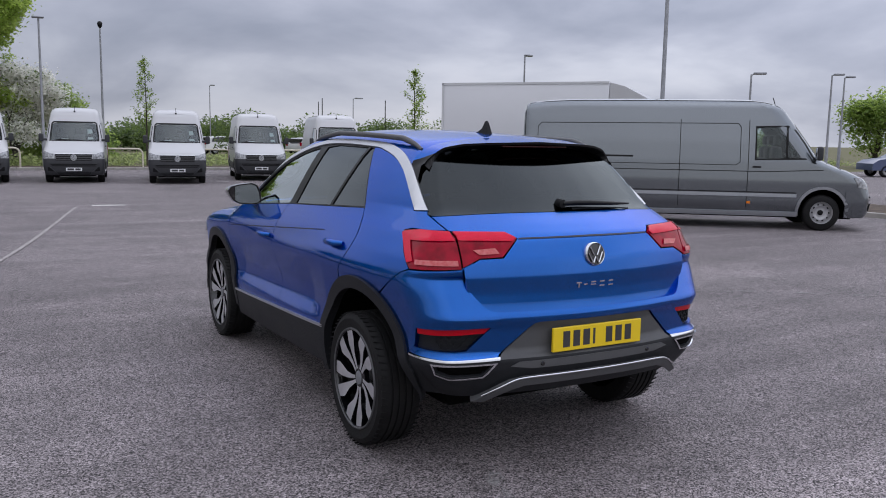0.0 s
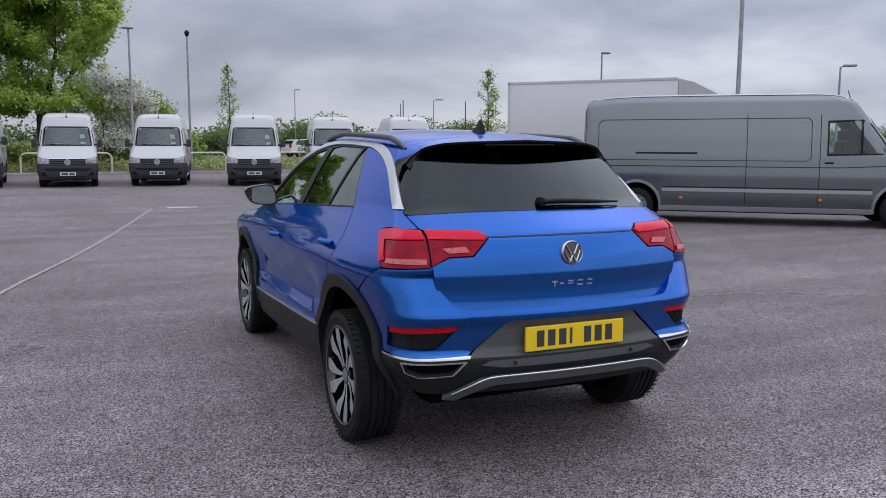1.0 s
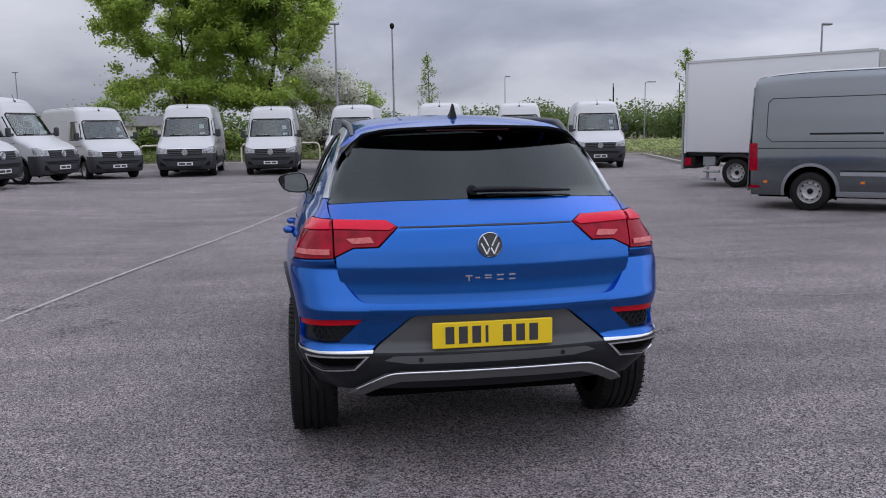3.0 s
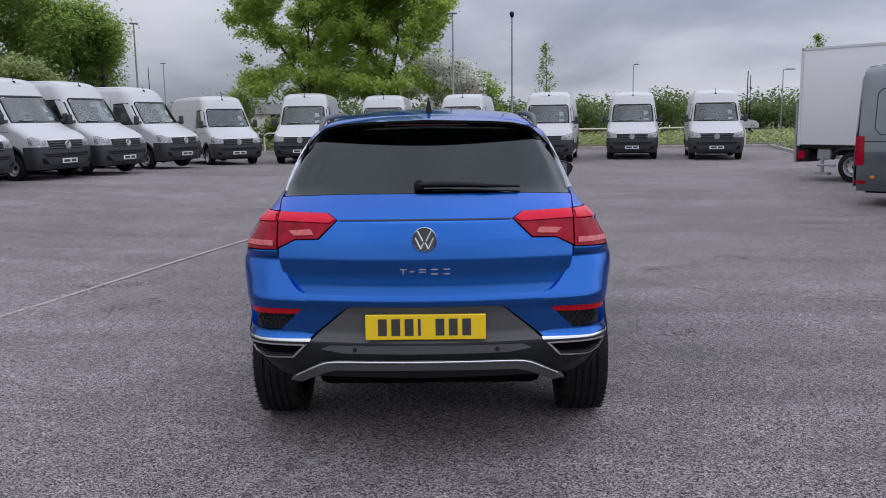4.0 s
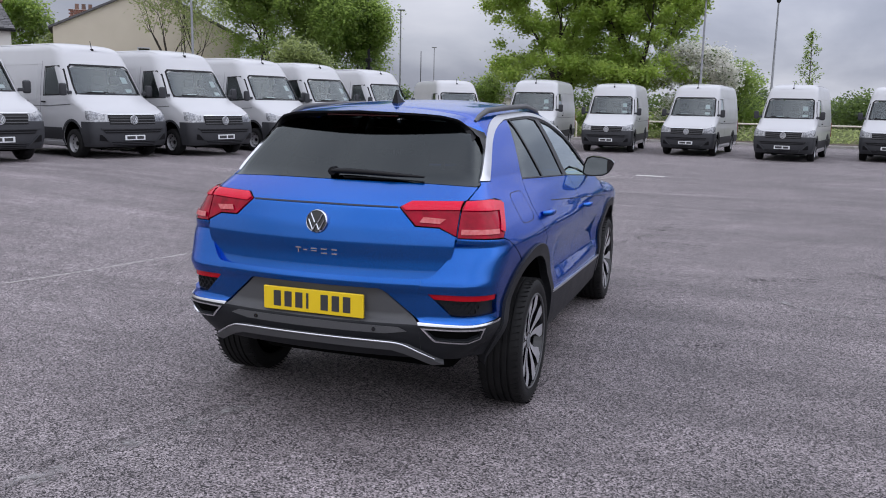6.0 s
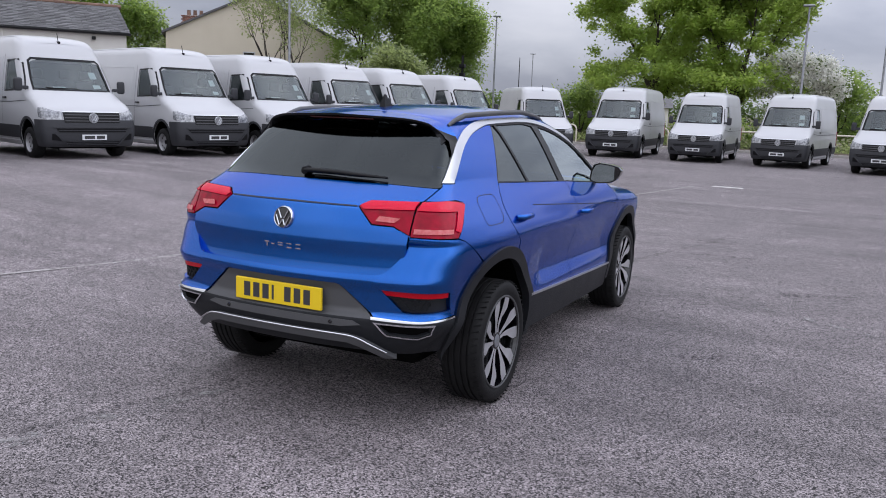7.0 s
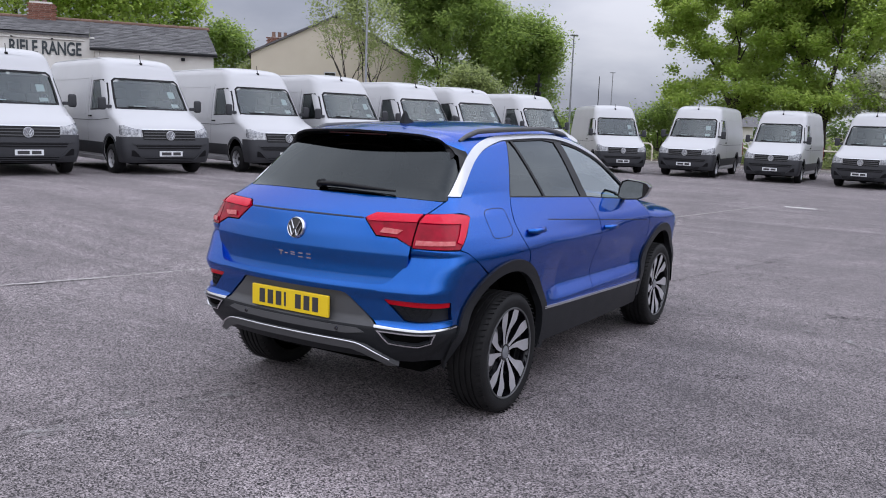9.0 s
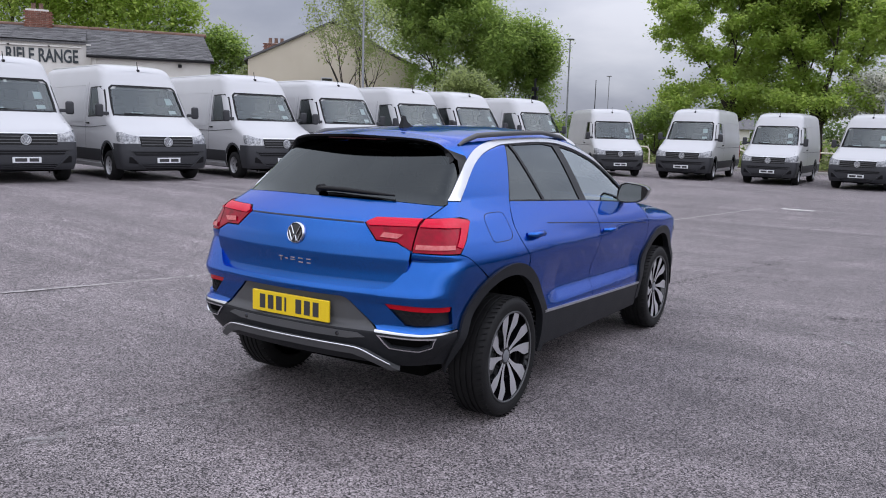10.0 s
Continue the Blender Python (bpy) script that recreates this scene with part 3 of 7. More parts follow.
road = sheet("access_road", [(19.2, -12), (90, -12), (90, 34), (30, 26), (17.2, 15)], 0.012, TARMAC)


# ---- barrier hoops behind the kerb ----
def hoop(x0, x1, y):
    ob = thing("hoop_barrier", pose((x0 + x1) / 2, y, 0.08), "cream painted tubular steel hoop barrier", "barrier", "hoop barriers along the kerb")
    w, r, hgt = (x1 - x0) / 2, 0.22, 0.80
    path = [(-w, 0, -0.1), (-w, 0, hgt - r)] + [(-w + r - r * math.cos(radians(a)), 0, hgt - r + r * math.sin(radians(a))) for a in (20, 45, 70, 90)]
    path += [(-p[0], 0, p[2]) for p in path[::-1]]
    bm = bmesh.new()
    tube(bm, path, 0.038, 8)
    part("rail", bm, CREAMRAIL, ob, smooth=50)
    return ob


for x0, x1 in ((-12.9, -9.5), (-8.6, -5.2), (-4.2, -0.72), (0.4, 4.05), (2.55 + 2.4, 6.05 + 1.9), (9.5, 13.5)):
    hoop(x0, x1, 34.4)


# ---- lamp columns ----
def lamp_post(x, y, height, arm=1.0, turn=0.0, head="arm", material=GALV, r=0.060):
    ob = thing("street_lamp", pose(x, y, 0, 0, 0, turn), "tall grey steel lamp column", "street lamp", "lamp columns")
    bm = bmesh.new()
    tube(bm, [(0, 0, -0.1), (0, 0, 1.4), (0, 0, 1.5), (0, 0, height)], [r * 1.35, r * 1.35, r, r * 0.6], 10)
    if head == "arm":
        tube(bm, [(0, 0, height - 0.05), (arm * 0.3, 0, height + 0.02), (arm, 0, height + 0.05)], r * 0.45, 6)
    part("pole", bm, material, ob, smooth=50)
    bm = bmesh.new()
    if head == "arm":
        box(bm, arm * 0.35, -0.13, height - 0.01, arm + 0.35, 0.13, height + 0.09, 0.03, 2)
    elif head == "flat":
        box(bm, -0.24, -0.14, height - 0.02, 0.20, 0.14, height + 0.06, 0.03, 2)
    else:
        lathe(bm, [(0.05, height - 0.20), (0.10, height - 0.12), (0.125, height), (0.09, height + 0.08), (0.02, height + 0.11)], 14, "z")
    part("lamp_head", bm, BRIGHTGREY if head != "globe" else BLACK, ob, smooth=50)
    return ob


lamp_post(3.2, 39.8, 6.7, head="globe")
lamp_post(0.15, 33.95, 6.05, head="flat")
lamp_post(-17.7, 43.5, 6.9, 0.8, 180, "flat")
lamp_post(-19.6, 25.6, 7.4, 0.9, 0, "arm")
lamp_post(16.0, 70.6, 5.8, 0.1, 0, r=0.05)
lamp_post(20.7, 29.6, 5.5, 0.05, 0)
lamp_post(14.3, 13.7, 9.8, 1.0, 40, r=0.064)
lamp_post(26.3, 21.0, 4.45, 0.25, -40)
lamp_post(33.9, 22.7, 4.9, 0.2, -40)
lamp_post(36.7, 24.0, 5.0, 0.15, -40)
lamp_post(25.2, 60.5, 4.7, 0.5, 0, r=0.05)
lamp_post(-25.9, 72.0, 6.6, 0.2, 0, "flat")


def thin_pole(x, y, h):
    ob = thing("pole", pose(x, y, 0), "slim dark pole against the sky", "pole", "slim poles")
    bm = bmesh.new()
    tube(bm, [(0, 0, -0.1), (0, 0, h)], [0.055, 0.035], 6)
    part("shaft", bm, BLACK, ob)


for x, y, h in ((27.6, 59.4, 4.6), (28.7, 77.5, 5.1), (23.0, 61.8, 4.7), (-28.0, 74.0, 6.4)):
    thin_pole(x, y, h)


# ---- wheels ----
def steel_wheel(parent, at, radius, width, side, squat=1.0):
    """A van wheel: tyre, pressed steel rim with a ring of holes, hub cap. side: +1 or -1, the way it faces."""
    x, y, z = at
    bm = bmesh.new()
    r, w = radius, width
    lathe(bm, [(r * 0.62, -w / 2), (r * 0.9, -w / 2), (r * 0.97, -w * 0.42), (r, -w * 0.3), (r, w * 0.3), (r * 0.97, w * 0.42), (r * 0.9, w / 2), (r * 0.64, w / 2), (r * 0.62, w * 0.4)], 32, "x")
    tyre = part("tyre", bm, RUBBER, parent, smooth=40)
    tyre.location = at
    tyre.scale.z = 1 / squat
    bm = bmesh.new()
    s = side
    lathe(bm, [(r * 0.63, w * 0.46 * s), (r * 0.60, w * 0.40 * s), (r * 0.57, w * 0.12 * s), (r * 0.50, w * 0.16 * s), (r * 0.40, w * 0.22 * s), (r * 0.30, w * 0.10 * s), (r * 0.22, w * 0.10 * s), (r * 0.01, w * 0.10 * s)], 32, "x")
    if s < 0:
        bmesh.ops.reverse_faces(bm, faces=bm.faces)
    rim = part("rim", bm, STEELRIM, tyre, "silver steel rim", smooth=40)
    # each hole is a near-black block: its darkness is colour, not depth
    for k in range(10):
        a = 2 * math.pi * k / 10
        bm = bmesh.new()
        box(bm, -0.004, -0.012, -0.017, 0.004, 0.012, 0.017, m=Matrix.Translation((w * 0.20 * s + 0.004 * s, math.cos(a) * r * 0.455, math.sin(a) * r * 0.455)) @ Matrix.Rotation(a, 4, "X"))
        part("vent_hole", bm, VOID, rim)
    bm = bmesh.new()
    lathe(bm, [(r * 0.15, w * 0.08 * s), (r * 0.15, w * 0.17 * s), (r * 0.11, w * 0.2 * s), (0.002, w * 0.2 * s)], 20, "x")
    part("hub_cap", bm, BLACK, rim, smooth=40)


# ---- delivery vans ----
VAN_W = smooth_ramp([(0.0, 0.90), (0.30, 0.955), (0.5, 1.0), (0.95, 1.005), (1.3, 0.985), (1.7, 0.94), (2.1, 0.875), (2.4, 0.81), (2.6, 0.74)], 0.05)
VAN_F = smooth_ramp([(0.0, 0.20), (0.20, 0.12), (0.34, 0.02), (0.5, 0.0), (0.66, 0.0), (0.80, 0.03), (0.95, 0.07), (1.03, 0.15), (1.12, 0.33), (1.25, 0.62), (1.36, 0.88), (1.40, 0.94), (2.03, 1.42), (2.08, 1.455), (2.3, 1.62), (2.42, 1.77), (2.50, 1.98), (2.56, 2.4)], 0.035)


def van_hull(length, tail=0.0):
    def field(p):
        x, y, z = np.abs(p[:, 0]), p[:, 1], p[:, 2]
        w = VAN_W(z) * (1 - 0.02 * np.clip((1.2 - y) / 1.2, 0, 1) ** 2)
        side = x - w
        front = (VAN_F(z) + np.where(z > 1.2, 0.20, 0.11) * x ** 2) - y
        front = front * np.where(z > 0.98, 0.6, 1.0)
        rear = y - (length - 0.03 * np.clip(z - 0.8, 0, 2) - 0.03 * x ** 2)
        top = z - (2.55 - 0.05 * x ** 2 - 0.02 * np.clip((y - 3) / 3, 0, 1) ** 2 - tail * np.clip((y - length + 1.3) / 1.3, 0, 1) ** 2)
        d = smax(smax(side, front, 0.18), rear, 0.10)
        d = smax(d, top, 0.16)
        return smax(d, 0.24 - z, 0.05)
    return Hull(field, (0, length / 2, 1.2), 9.0)


def circle(cx, cy, r, a0=0, a1=360, n=24):
    return [(cx + r * math.cos(radians(a0 + (a1 - a0) * k / n)), cy + r * math.sin(radians(a0 + (a1 - a0) * k / n))) for k in range(n + (0 if a1 - a0 == 360 else 1))]


def arch_dip(cy, cz, r, z0, n=12):
    """The points of a wheel arch that opens a straight edge at z0, in rising y."""
    a = math.degrees(math.asin((z0 - cz) / r))
    return circle(cy, cz, r, 180 - a, a, n)


def make_van(name, m, label, paint, length, wheelbase, group="", bumper=None, detail=False, squat=1.0):
    van = thing(name, m, label, "van", group)
    h = van_hull(length, 0.10 if detail else 0.0)
    bumper = bumper or VANPLASTIC
    zs = [0.27 + 0.06 * k for k in range(37)]
    xf = [(0.86 * float(VAN_W(z)), z) for z in zs]
    pf = h.drop(np.array([(x, -7.0, z) for x, z in xf]), np.array((0.0, 1.0, 0.0)))
    ys = [float(q[1]) + 0.34 for q in pf]
    ps = h.drop(np.array([(7.0, y, z) for y, z in zip(ys, zs)]), np.array((-1.0, 0.0, 0.0)))
    s = math.sqrt(0.5)
    uf, us = [(s * (q[0] + q[1]), q[2]) for q in pf], [(s * (q[0] + q[1]), q[2]) for q in ps]
    rear_y = length - 0.10
    fa, ra = 0.98, 0.98 + wheelbase
    screen = [(-0.80, 1.41), (0.80, 1.41), (0.79, 1.6), (0.74, 1.98), (0.68, 2.03), (-0.68, 2.03), (-0.74, 1.98), (-0.79, 1.6)]
    side_low = arch_dip(fa, 0.36, 0.45, zs[0]) + arch_dip(ra, 0.36, 0.45, zs[0])
    window = [(1.20, 1.40), (2.28, 1.37), (2.28, 1.98), (1.70, 2.00), (1.54, 1.92), (1.34, 1.64)]
    side = [(ys[0], zs[0])] + side_low + [(rear_y, zs[0]), (rear_y, zs[-1])] + [(y, z) for y, z in zip(ys, zs)][::-1]
    kw = dict(step=0.07, thick=0.02)
    front = [(-x, z) for x, z in xf] + xf[::-1]
    pieces = [("rear", front[::-1], [screen])]
    body = panels("body", h, pieces + [("top", [(-0.72, 1.72), (0.72, 1.72), (0.72, rear_y - 0.02), (-0.72, rear_y - 0.02)])], paint, van, step=0.07, thick=0.0)
    for flip in (False, True):
        panels("side_panel", h, [("corner", uf + us[::-1]), ("right", side, [window])], paint, van, mirror=flip, **kw)
        panels("roof_edge", h, [("top", [(0.60, 1.48), (0.86, 1.48), (0.86, rear_y), (0.60, rear_y)])], paint, van, mirror=flip, lift=-0.008, step=0.05, thick=0)
        panels("door_window", h, [("right", shrink(window, -0.02))], VANDOOR, van, mirror=flip, lift=-0.012, step=0.2, thick=0)
        panels("window_seal", h, [("right", shrink(window, -0.025), [shrink(window, 0.005)])], BLACK, van, mirror=flip, lift=0.003, step=0.2, thick=0)
        if detail:
            panels("quarter_pillar", h, [("right", [(1.68, 1.385), (1.72, 1.385), (1.72, 2.0), (1.68, 2.0)])], BLACK, van, mirror=flip, lift=0.003, step=0.2, thick=0)
        # lower side cladding, sill and arches
        clad = [(fa + 0.46, 0.40), (ra - 0.46, 0.40), (ra - 0.46, 0.66), (fa + 0.46, 0.66)]
        clad2 = [(ra + 0.46, 0.40), (rear_y - 0.06, 0.40), (rear_y - 0.06, 0.66), (ra + 0.46, 0.66)]
        if not detail:
            panels("side_cladding", h, [("right", clad), ("right", clad2)], VANPLASTIC, van, "dark grey lower side cladding", mirror=flip, lift=0.008, step=0.15, thick=0.01)
        else:
            panels("side_moulding", h, [("right", [(fa + 0.5, 0.64), (ra - 0.5, 0.64), (ra - 0.5, 0.705), (fa + 0.5, 0.705)])], SATINGREY, van, "pale grey side moulding", mirror=flip, lift=0.018, step=0.15, thick=0.02)
        if detail:
            panels("moulding_groove", h, [("right", [(fa + 0.5, 0.715), (ra - 0.5, 0.715), (ra - 0.5, 0.735), (fa + 0.5, 0.735)])], BLACK, van, mirror=flip, lift=0.006, step=0.15, thick=0)
        panels("sill", h, [("right", [(fa + 0.46, 0.27), (ra - 0.46, 0.27), (ra - 0.46, 0.355), (fa + 0.46, 0.355)])], SATINGREY if detail else WHITE, van, mirror=flip, lift=0.02, step=0.15, thick=0.02)
        for ya in (fa, ra):
            ring = circle(ya, 0.36, 0.50, -10, 190, 20) + circle(ya, 0.36, 0.445, 190, -10, 20)
            panels("wheel_arch_trim", h, [("right", ring)], bumper if not detail else BRIGHTGREY, van, mirror=flip, lift=0.012, step=0.1, thick=0.02)
            # the van's well is near-black, with its shade put into the colour
            bm = bmesh.new()
            lathe(bm, [(0.46, 0.0), (0.46, 0.42)], 28, "x", (0.53, ya, 0.36))
            lathe(bm, [(0.002, 0.0), (0.46, 0.0)], 28, "x", (0.53, ya, 0.36))
            for f in [f for f in bm.faces if f.calc_center_median().z < 0.24]:
                bm.faces.remove(f)
            if flip:
                bmesh.ops.scale(bm, vec=(-1, 1, 1), verts=bm.verts)
            part("wheel_well", bm, VOID, van)
        # seams and swages along the side
        ridge = [(1.0, 1.17), (2.05, 1.12), (rear_y - 0.05, 1.12), (rear_y - 0.05, 1.135), (2.05, 1.135), (1.0, 1.185)]
        panels("side_swage", h, [("right", ridge)], BLACK if detail else GREYPLASTIC, van, mirror=flip, lift=0.009, step=0.12, thick=0)
        for y0 in (2.42, 3.75):
            if detail or y0 < 3:
                panels("door_seam", h, [("right", [(y0, 0.42), (y0 + 0.012, 0.42), (y0 + 0.012, 2.12), (y0, 2.12)])], BLACK if detail else GREYPLASTIC, van, mirror=flip, lift=0.007, step=0.2, thick=0)
        # pressed panel outline behind the cab
        a, b = 2.58, rear_y - 0.25
        o = [(a, 1.30), (a + 0.08, 1.24), (b - 0.1, 1.24), (b, 1.34), (b, 1.95), (b - 0.08, 2.03), (a + 0.06, 2.06), (a, 1.98)]
        panels("pressed_panel", h, [("right", o, [shrink(o, 0.011)])], BLACK if detail else WHITE, van, mirror=flip, lift=0.009 if detail else 0.006, step=0.15, thick=0.0 if detail else 0.01)
        if detail:
            panels("door_rail", h, [("right", [(rear_y - 2.2, 1.365), (rear_y - 1.0, 1.365), (rear_y - 1.0, 1.40), (rear_y - 2.2, 1.40)])], BLACK, van, mirror=flip, lift=0.004, step=0.25, thick=0.01)
            for yy in (rear_y - 0.3, rear_y - 1.95, 2.35):
                panels("side_marker", h, [("right", [(yy, 0.50), (yy + 0.07, 0.50), (yy + 0.07, 0.545), (yy, 0.545)])], AMBER, van, "amber side marker", mirror=flip, lift=0.014, step=0.2, thick=0.012)
        if detail:
            panels("rear_reflector", h, [("right", [(rear_y - 0.16, 0.40), (rear_y + 0.02, 0.40), (rear_y + 0.02, 0.45), (rear_y - 0.16, 0.45)])], REDLENS, van, "red rear reflector", mirror=flip, lift=0.014, step=0.1, thick=0.012)
        # headlamp, wrapped round the corner
        lamp3 = np.vstack([h.drop(np.array([(x, -7.0, z) for x, z in [(0.60, 0.965), (0.60, 0.79), (0.80, 0.78)]]), np.array((0, 1.0, 0))), h.drop(np.array([(7.0, y, z) for y, z in [(0.34, 0.86), (0.42, 1.04), (0.30, 1.04)]]), np.array((-1.0, 0, 0))), h.drop(np.array([(0.72, -7.0, 0.975)]), np.array((0, 1.0, 0)))])
        lp = [(s * (q[0] + q[1]), q[2]) for q in lamp3]
        panels("headlamp", h, [("corner", lp)], CLEARLENS, van, "clear headlamp lens", mirror=flip, lift=0.010, step=0.06, thick=0.02)
        # door mirror
        bm = bmesh.new()
        box(bm, 1.02, 1.06, 1.36, 1.185, 1.18, 1.63, 0.045, 3)
        box(bm, 0.90, 1.08, 1.40, 1.06, 1.14, 1.47, 0.015, 1)
        if flip:
            bmesh.ops.scale(bm, vec=(-1, 1, 1), verts=bm.verts)
            bmesh.ops.reverse_faces(bm, faces=bm.faces)
        mirror = part("door_mirror", bm, VANPLASTIC, van, "black door mirror", smooth=40)
        bm = bmesh.new()
        x0, x1 = (1.04, 1.165) if not flip else (-1.165, -1.04)
        box(bm, x0, 1.175, 1.39, x1, 1.185, 1.60, 0.004, 1)
        part("mirror_glass", bm, CHROME, mirror)
        bm = bmesh.new()
        sx = -1 if flip else 1
        box(bm, min(0.985 * sx, 1.03 * sx), 2.18, 1.20, max(0.985 * sx, 1.03 * sx), 2.34, 1.235, 0.01, 1)
        part("door_handle", bm, BLACK, van)
        for ya in (fa, ra):
            steel_wheel(van, (0.865 * sx, ya, 0.35 / squat), 0.35, 0.235, sx, squat)
        # rear lamp on the corner
        panels("rear_lamp", h, [("right", [(rear_y - 0.12, 0.72), (rear_y + 0.03, 0.72), (rear_y + 0.03, 1.22), (rear_y - 0.10, 1.22)])], REDLENS, van, "tall red rear lamp", mirror=flip, lift=0.012, step=0.08, thick=0.02)
    # bumper, grille, plate
    nz = [z for z in zs if z < 0.82]
    bx = [(0.86 * float(VAN_W(z)), z) for z in nz]
    panels("bumper", h, [("rear", bx + [(-x, z) for x, z in bx[::-1]])], bumper, van, "dark plastic front bumper", lift=0.012, step=0.09, thick=0.0)
    for flip in (False, True):
        q = len(nz)
        back = [(s * (p_[0] + p_[1]), p_[2]) for p_ in h.drop(np.array([(7.0, 0.56, z) for z in nz]), np.array((-1.0, 0, 0)))]
        panels("bumper_corner", h, [("corner", uf[:q] + back[::-1])], bumper, van, lift=0.012, step=0.09, thick=0.02, mirror=flip)
    grille = panels("grille", h, [("rear", [(-0.58, 0.75), (0.58, 0.75), (0.60, 0.955), (-0.60, 0.955)])], BLACK, van, "black slatted grille", lift=0.018, step=0.1, thick=0.02)
    for z0 in (0.785, 0.845, 0.905):
        panels("grille_slat", h, [("rear", [(-0.57, z0 - 0.008), (0.57, z0 - 0.008), (0.57, z0 + 0.008), (-0.57, z0 + 0.008)])], GREYPLASTIC, grille, lift=0.036, step=0.12, thick=0.016)
    for z0, z1, x1 in ((0.29, 0.395, 0.52), (0.565, 0.635, 0.70)):
        panels("air_intake", h, [("rear", [(-x1, z0), (x1, z0), (x1 + 0.04, z1), (-x1 - 0.06, z1)])], BLACK, van, lift=0.023, step=0.06, thick=0.0)
    for sx in (-1, 1):
        fog = [(sx * 0.66, 0.39), (sx * 0.84, 0.41), (sx * 0.84, 0.53), (sx * 0.76, 0.54)]
        panels("fog_lamp_recess", h, [("rear", fog)], BLACK, van, lift=0.024, step=0.06, thick=0.0)
    bm = bmesh.new()
    yb = float(h.drop(np.array([(0.0, -7.0, 0.85)]), np.array((0, 1.0, 0)))[0, 1])
    lathe(bm, [(0.002, yb - 0.05), (0.088, yb - 0.05), (0.098, yb - 0.04), (0.098, yb - 0.01)], 24, "y", (0, 0, 0.85))
    badge = part("badge", bm, BRIGHTGREY, grille, "round silver badge", smooth=40)
    bm = bmesh.new()
    lathe(bm, [(0.084, yb - 0.048), (0.086, yb - 0.056), (0.098, yb - 0.056), (0.102, yb - 0.04)], 24, "y", (0, 0, 0.85))
    part("badge_ring", bm, SILVER, badge, smooth=40)
    for x0, x1, z0, z1 in ((-0.045, -0.012, 0.055, -0.004), (0.045, 0.012, 0.055, -0.004), (-0.06, -0.026, 0.015, -0.055), (0.06, 0.026, 0.015, -0.055), (-0.022, -0.002, -0.055, -0.012), (0.022, 0.002, -0.055, -0.012)):
        bm = bmesh.new()
        tube(bm, [(x0 * 1.2, yb - 0.054, 0.85 + z0 * 1.2), (x1 * 1.2, yb - 0.054, 0.85 + z1 * 1.2)], 0.011, 5)
        part("badge_bar", bm, SILVER, badge)
    panels("grille_chrome", h, [("rear", [(-0.60, 0.957), (0.60, 0.957), (0.60, 0.972), (-0.60, 0.972)])], SILVER, grille, "bright strip above the grille", lift=0.02, step=0.1, thick=0.02)
    for z0, x1 in ((0.312, 0.53), (0.345, 0.55), (0.378, 0.57), (0.592, 0.72)):
        panels("bumper_slat", h, [("rear", [(-x1, z0), (x1, z0), (x1, z0 + 0.014), (-x1, z0 + 0.014)])], VANPLASTIC, van, lift=0.034, step=0.08, thick=0.012)
    panels("bumper_ledge", h, [("rear", [(-0.80, 0.648), (0.80, 0.648), (0.80, 0.680), (-0.80, 0.680)])], VANPLASTIC, van, lift=0.036, step=0.08, thick=0.024)
    for sx in (-1, 1):
        panels("bumper_crease", h, [("rear", [(sx * 0.50, 0.30), (sx * 0.535, 0.30), (sx * 0.80, 0.545), (sx * 0.765, 0.545)])], VANPLASTIC, van, lift=0.038, step=0.06, thick=0.028)
    yp = float(h.drop(np.array([(0.0, -7.0, 0.46)]), np.array((0, 1.0, 0)))[0, 1])
    bm = bmesh.new()
    box(bm, -0.26, yp - 0.035, 0.405, 0.26, yp - 0.014, 0.516, 0.004, 1)
    plate = part("number_plate", bm, WHITEPLATE, van, "white number plate with dark bars")
    for x0, x1 in ((-0.215, 0.0), (0.042, 0.215)):
        bm = bmesh.new()
        box(bm, x0, yp - 0.038, 0.428, x1, yp - 0.034, 0.494)
        part("plate_bar", bm, INK, plate)
    # glass and cab
    panels("windscreen", h, [("rear", shrink(screen, -0.02))], VANGLASS, van, lift=-0.010, step=0.15, thick=0)
    panels("screen_band", h, [("rear", shrink(screen, -0.03), [shrink(screen, 0.010)])], BLACK, van, lift=0.004, step=0.15, thick=0)
    bm = bmesh.new()
    box(bm, -0.80, 2.52, 0.5, 0.80, 2.58, 2.0)
    part("bulkhead", bm, GREYPLASTIC, van)
    bm = bmesh.new()
    box(bm, -0.84, 1.02, 0.9, 0.84, 1.42, 1.36, 0.08, 2)
    part("dashboard", bm, BLACK, van, smooth=40)
    for x0 in (-0.48, 0.12, 0.56):
        bm = bmesh.new()
        box(bm, x0 - 0.22, 1.72, 0.8, x0 + 0.22, 1.90, 1.62, 0.07, 2)
        box(bm, x0 - 0.13, 1.74, 1.64, x0 + 0.13, 1.86, 1.84, 0.05, 2)
        part("seat", bm, SEATCLOTH, van, smooth=40)
    bm = bmesh.new()
    lathe(bm, [(0.19, -0.012), (0.202, 0), (0.19, 0.012), (0.178, 0), (0.19, -0.012)], 24, "y", (-0.46, 0, 0))
    bmesh.ops.transform(bm, matrix=Matrix.Translation((0, 1.50, 1.38)) @ Matrix.Rotation(radians(-55), 4, "X"), verts=bm.verts)
    part("steering_wheel", bm, BLACK, van, smooth=60)
    for x0, z0, w0, h0 in ((0.44, 1.66, 0.17, 0.15), (0.46, 1.46, 0.18, 0.08), (-0.42, 1.44, 0.26, 0.04)):
        panels("windscreen_paper", h, [("rear", [(x0, z0), (x0 + w0, z0 + 0.01), (x0 + w0 - 0.02, z0 + h0), (x0 - 0.01, z0 + h0)])], PAPER, van, "white paper behind the windscreen", lift=-0.016, step=0.3, thick=0)
    bm = bmesh.new()
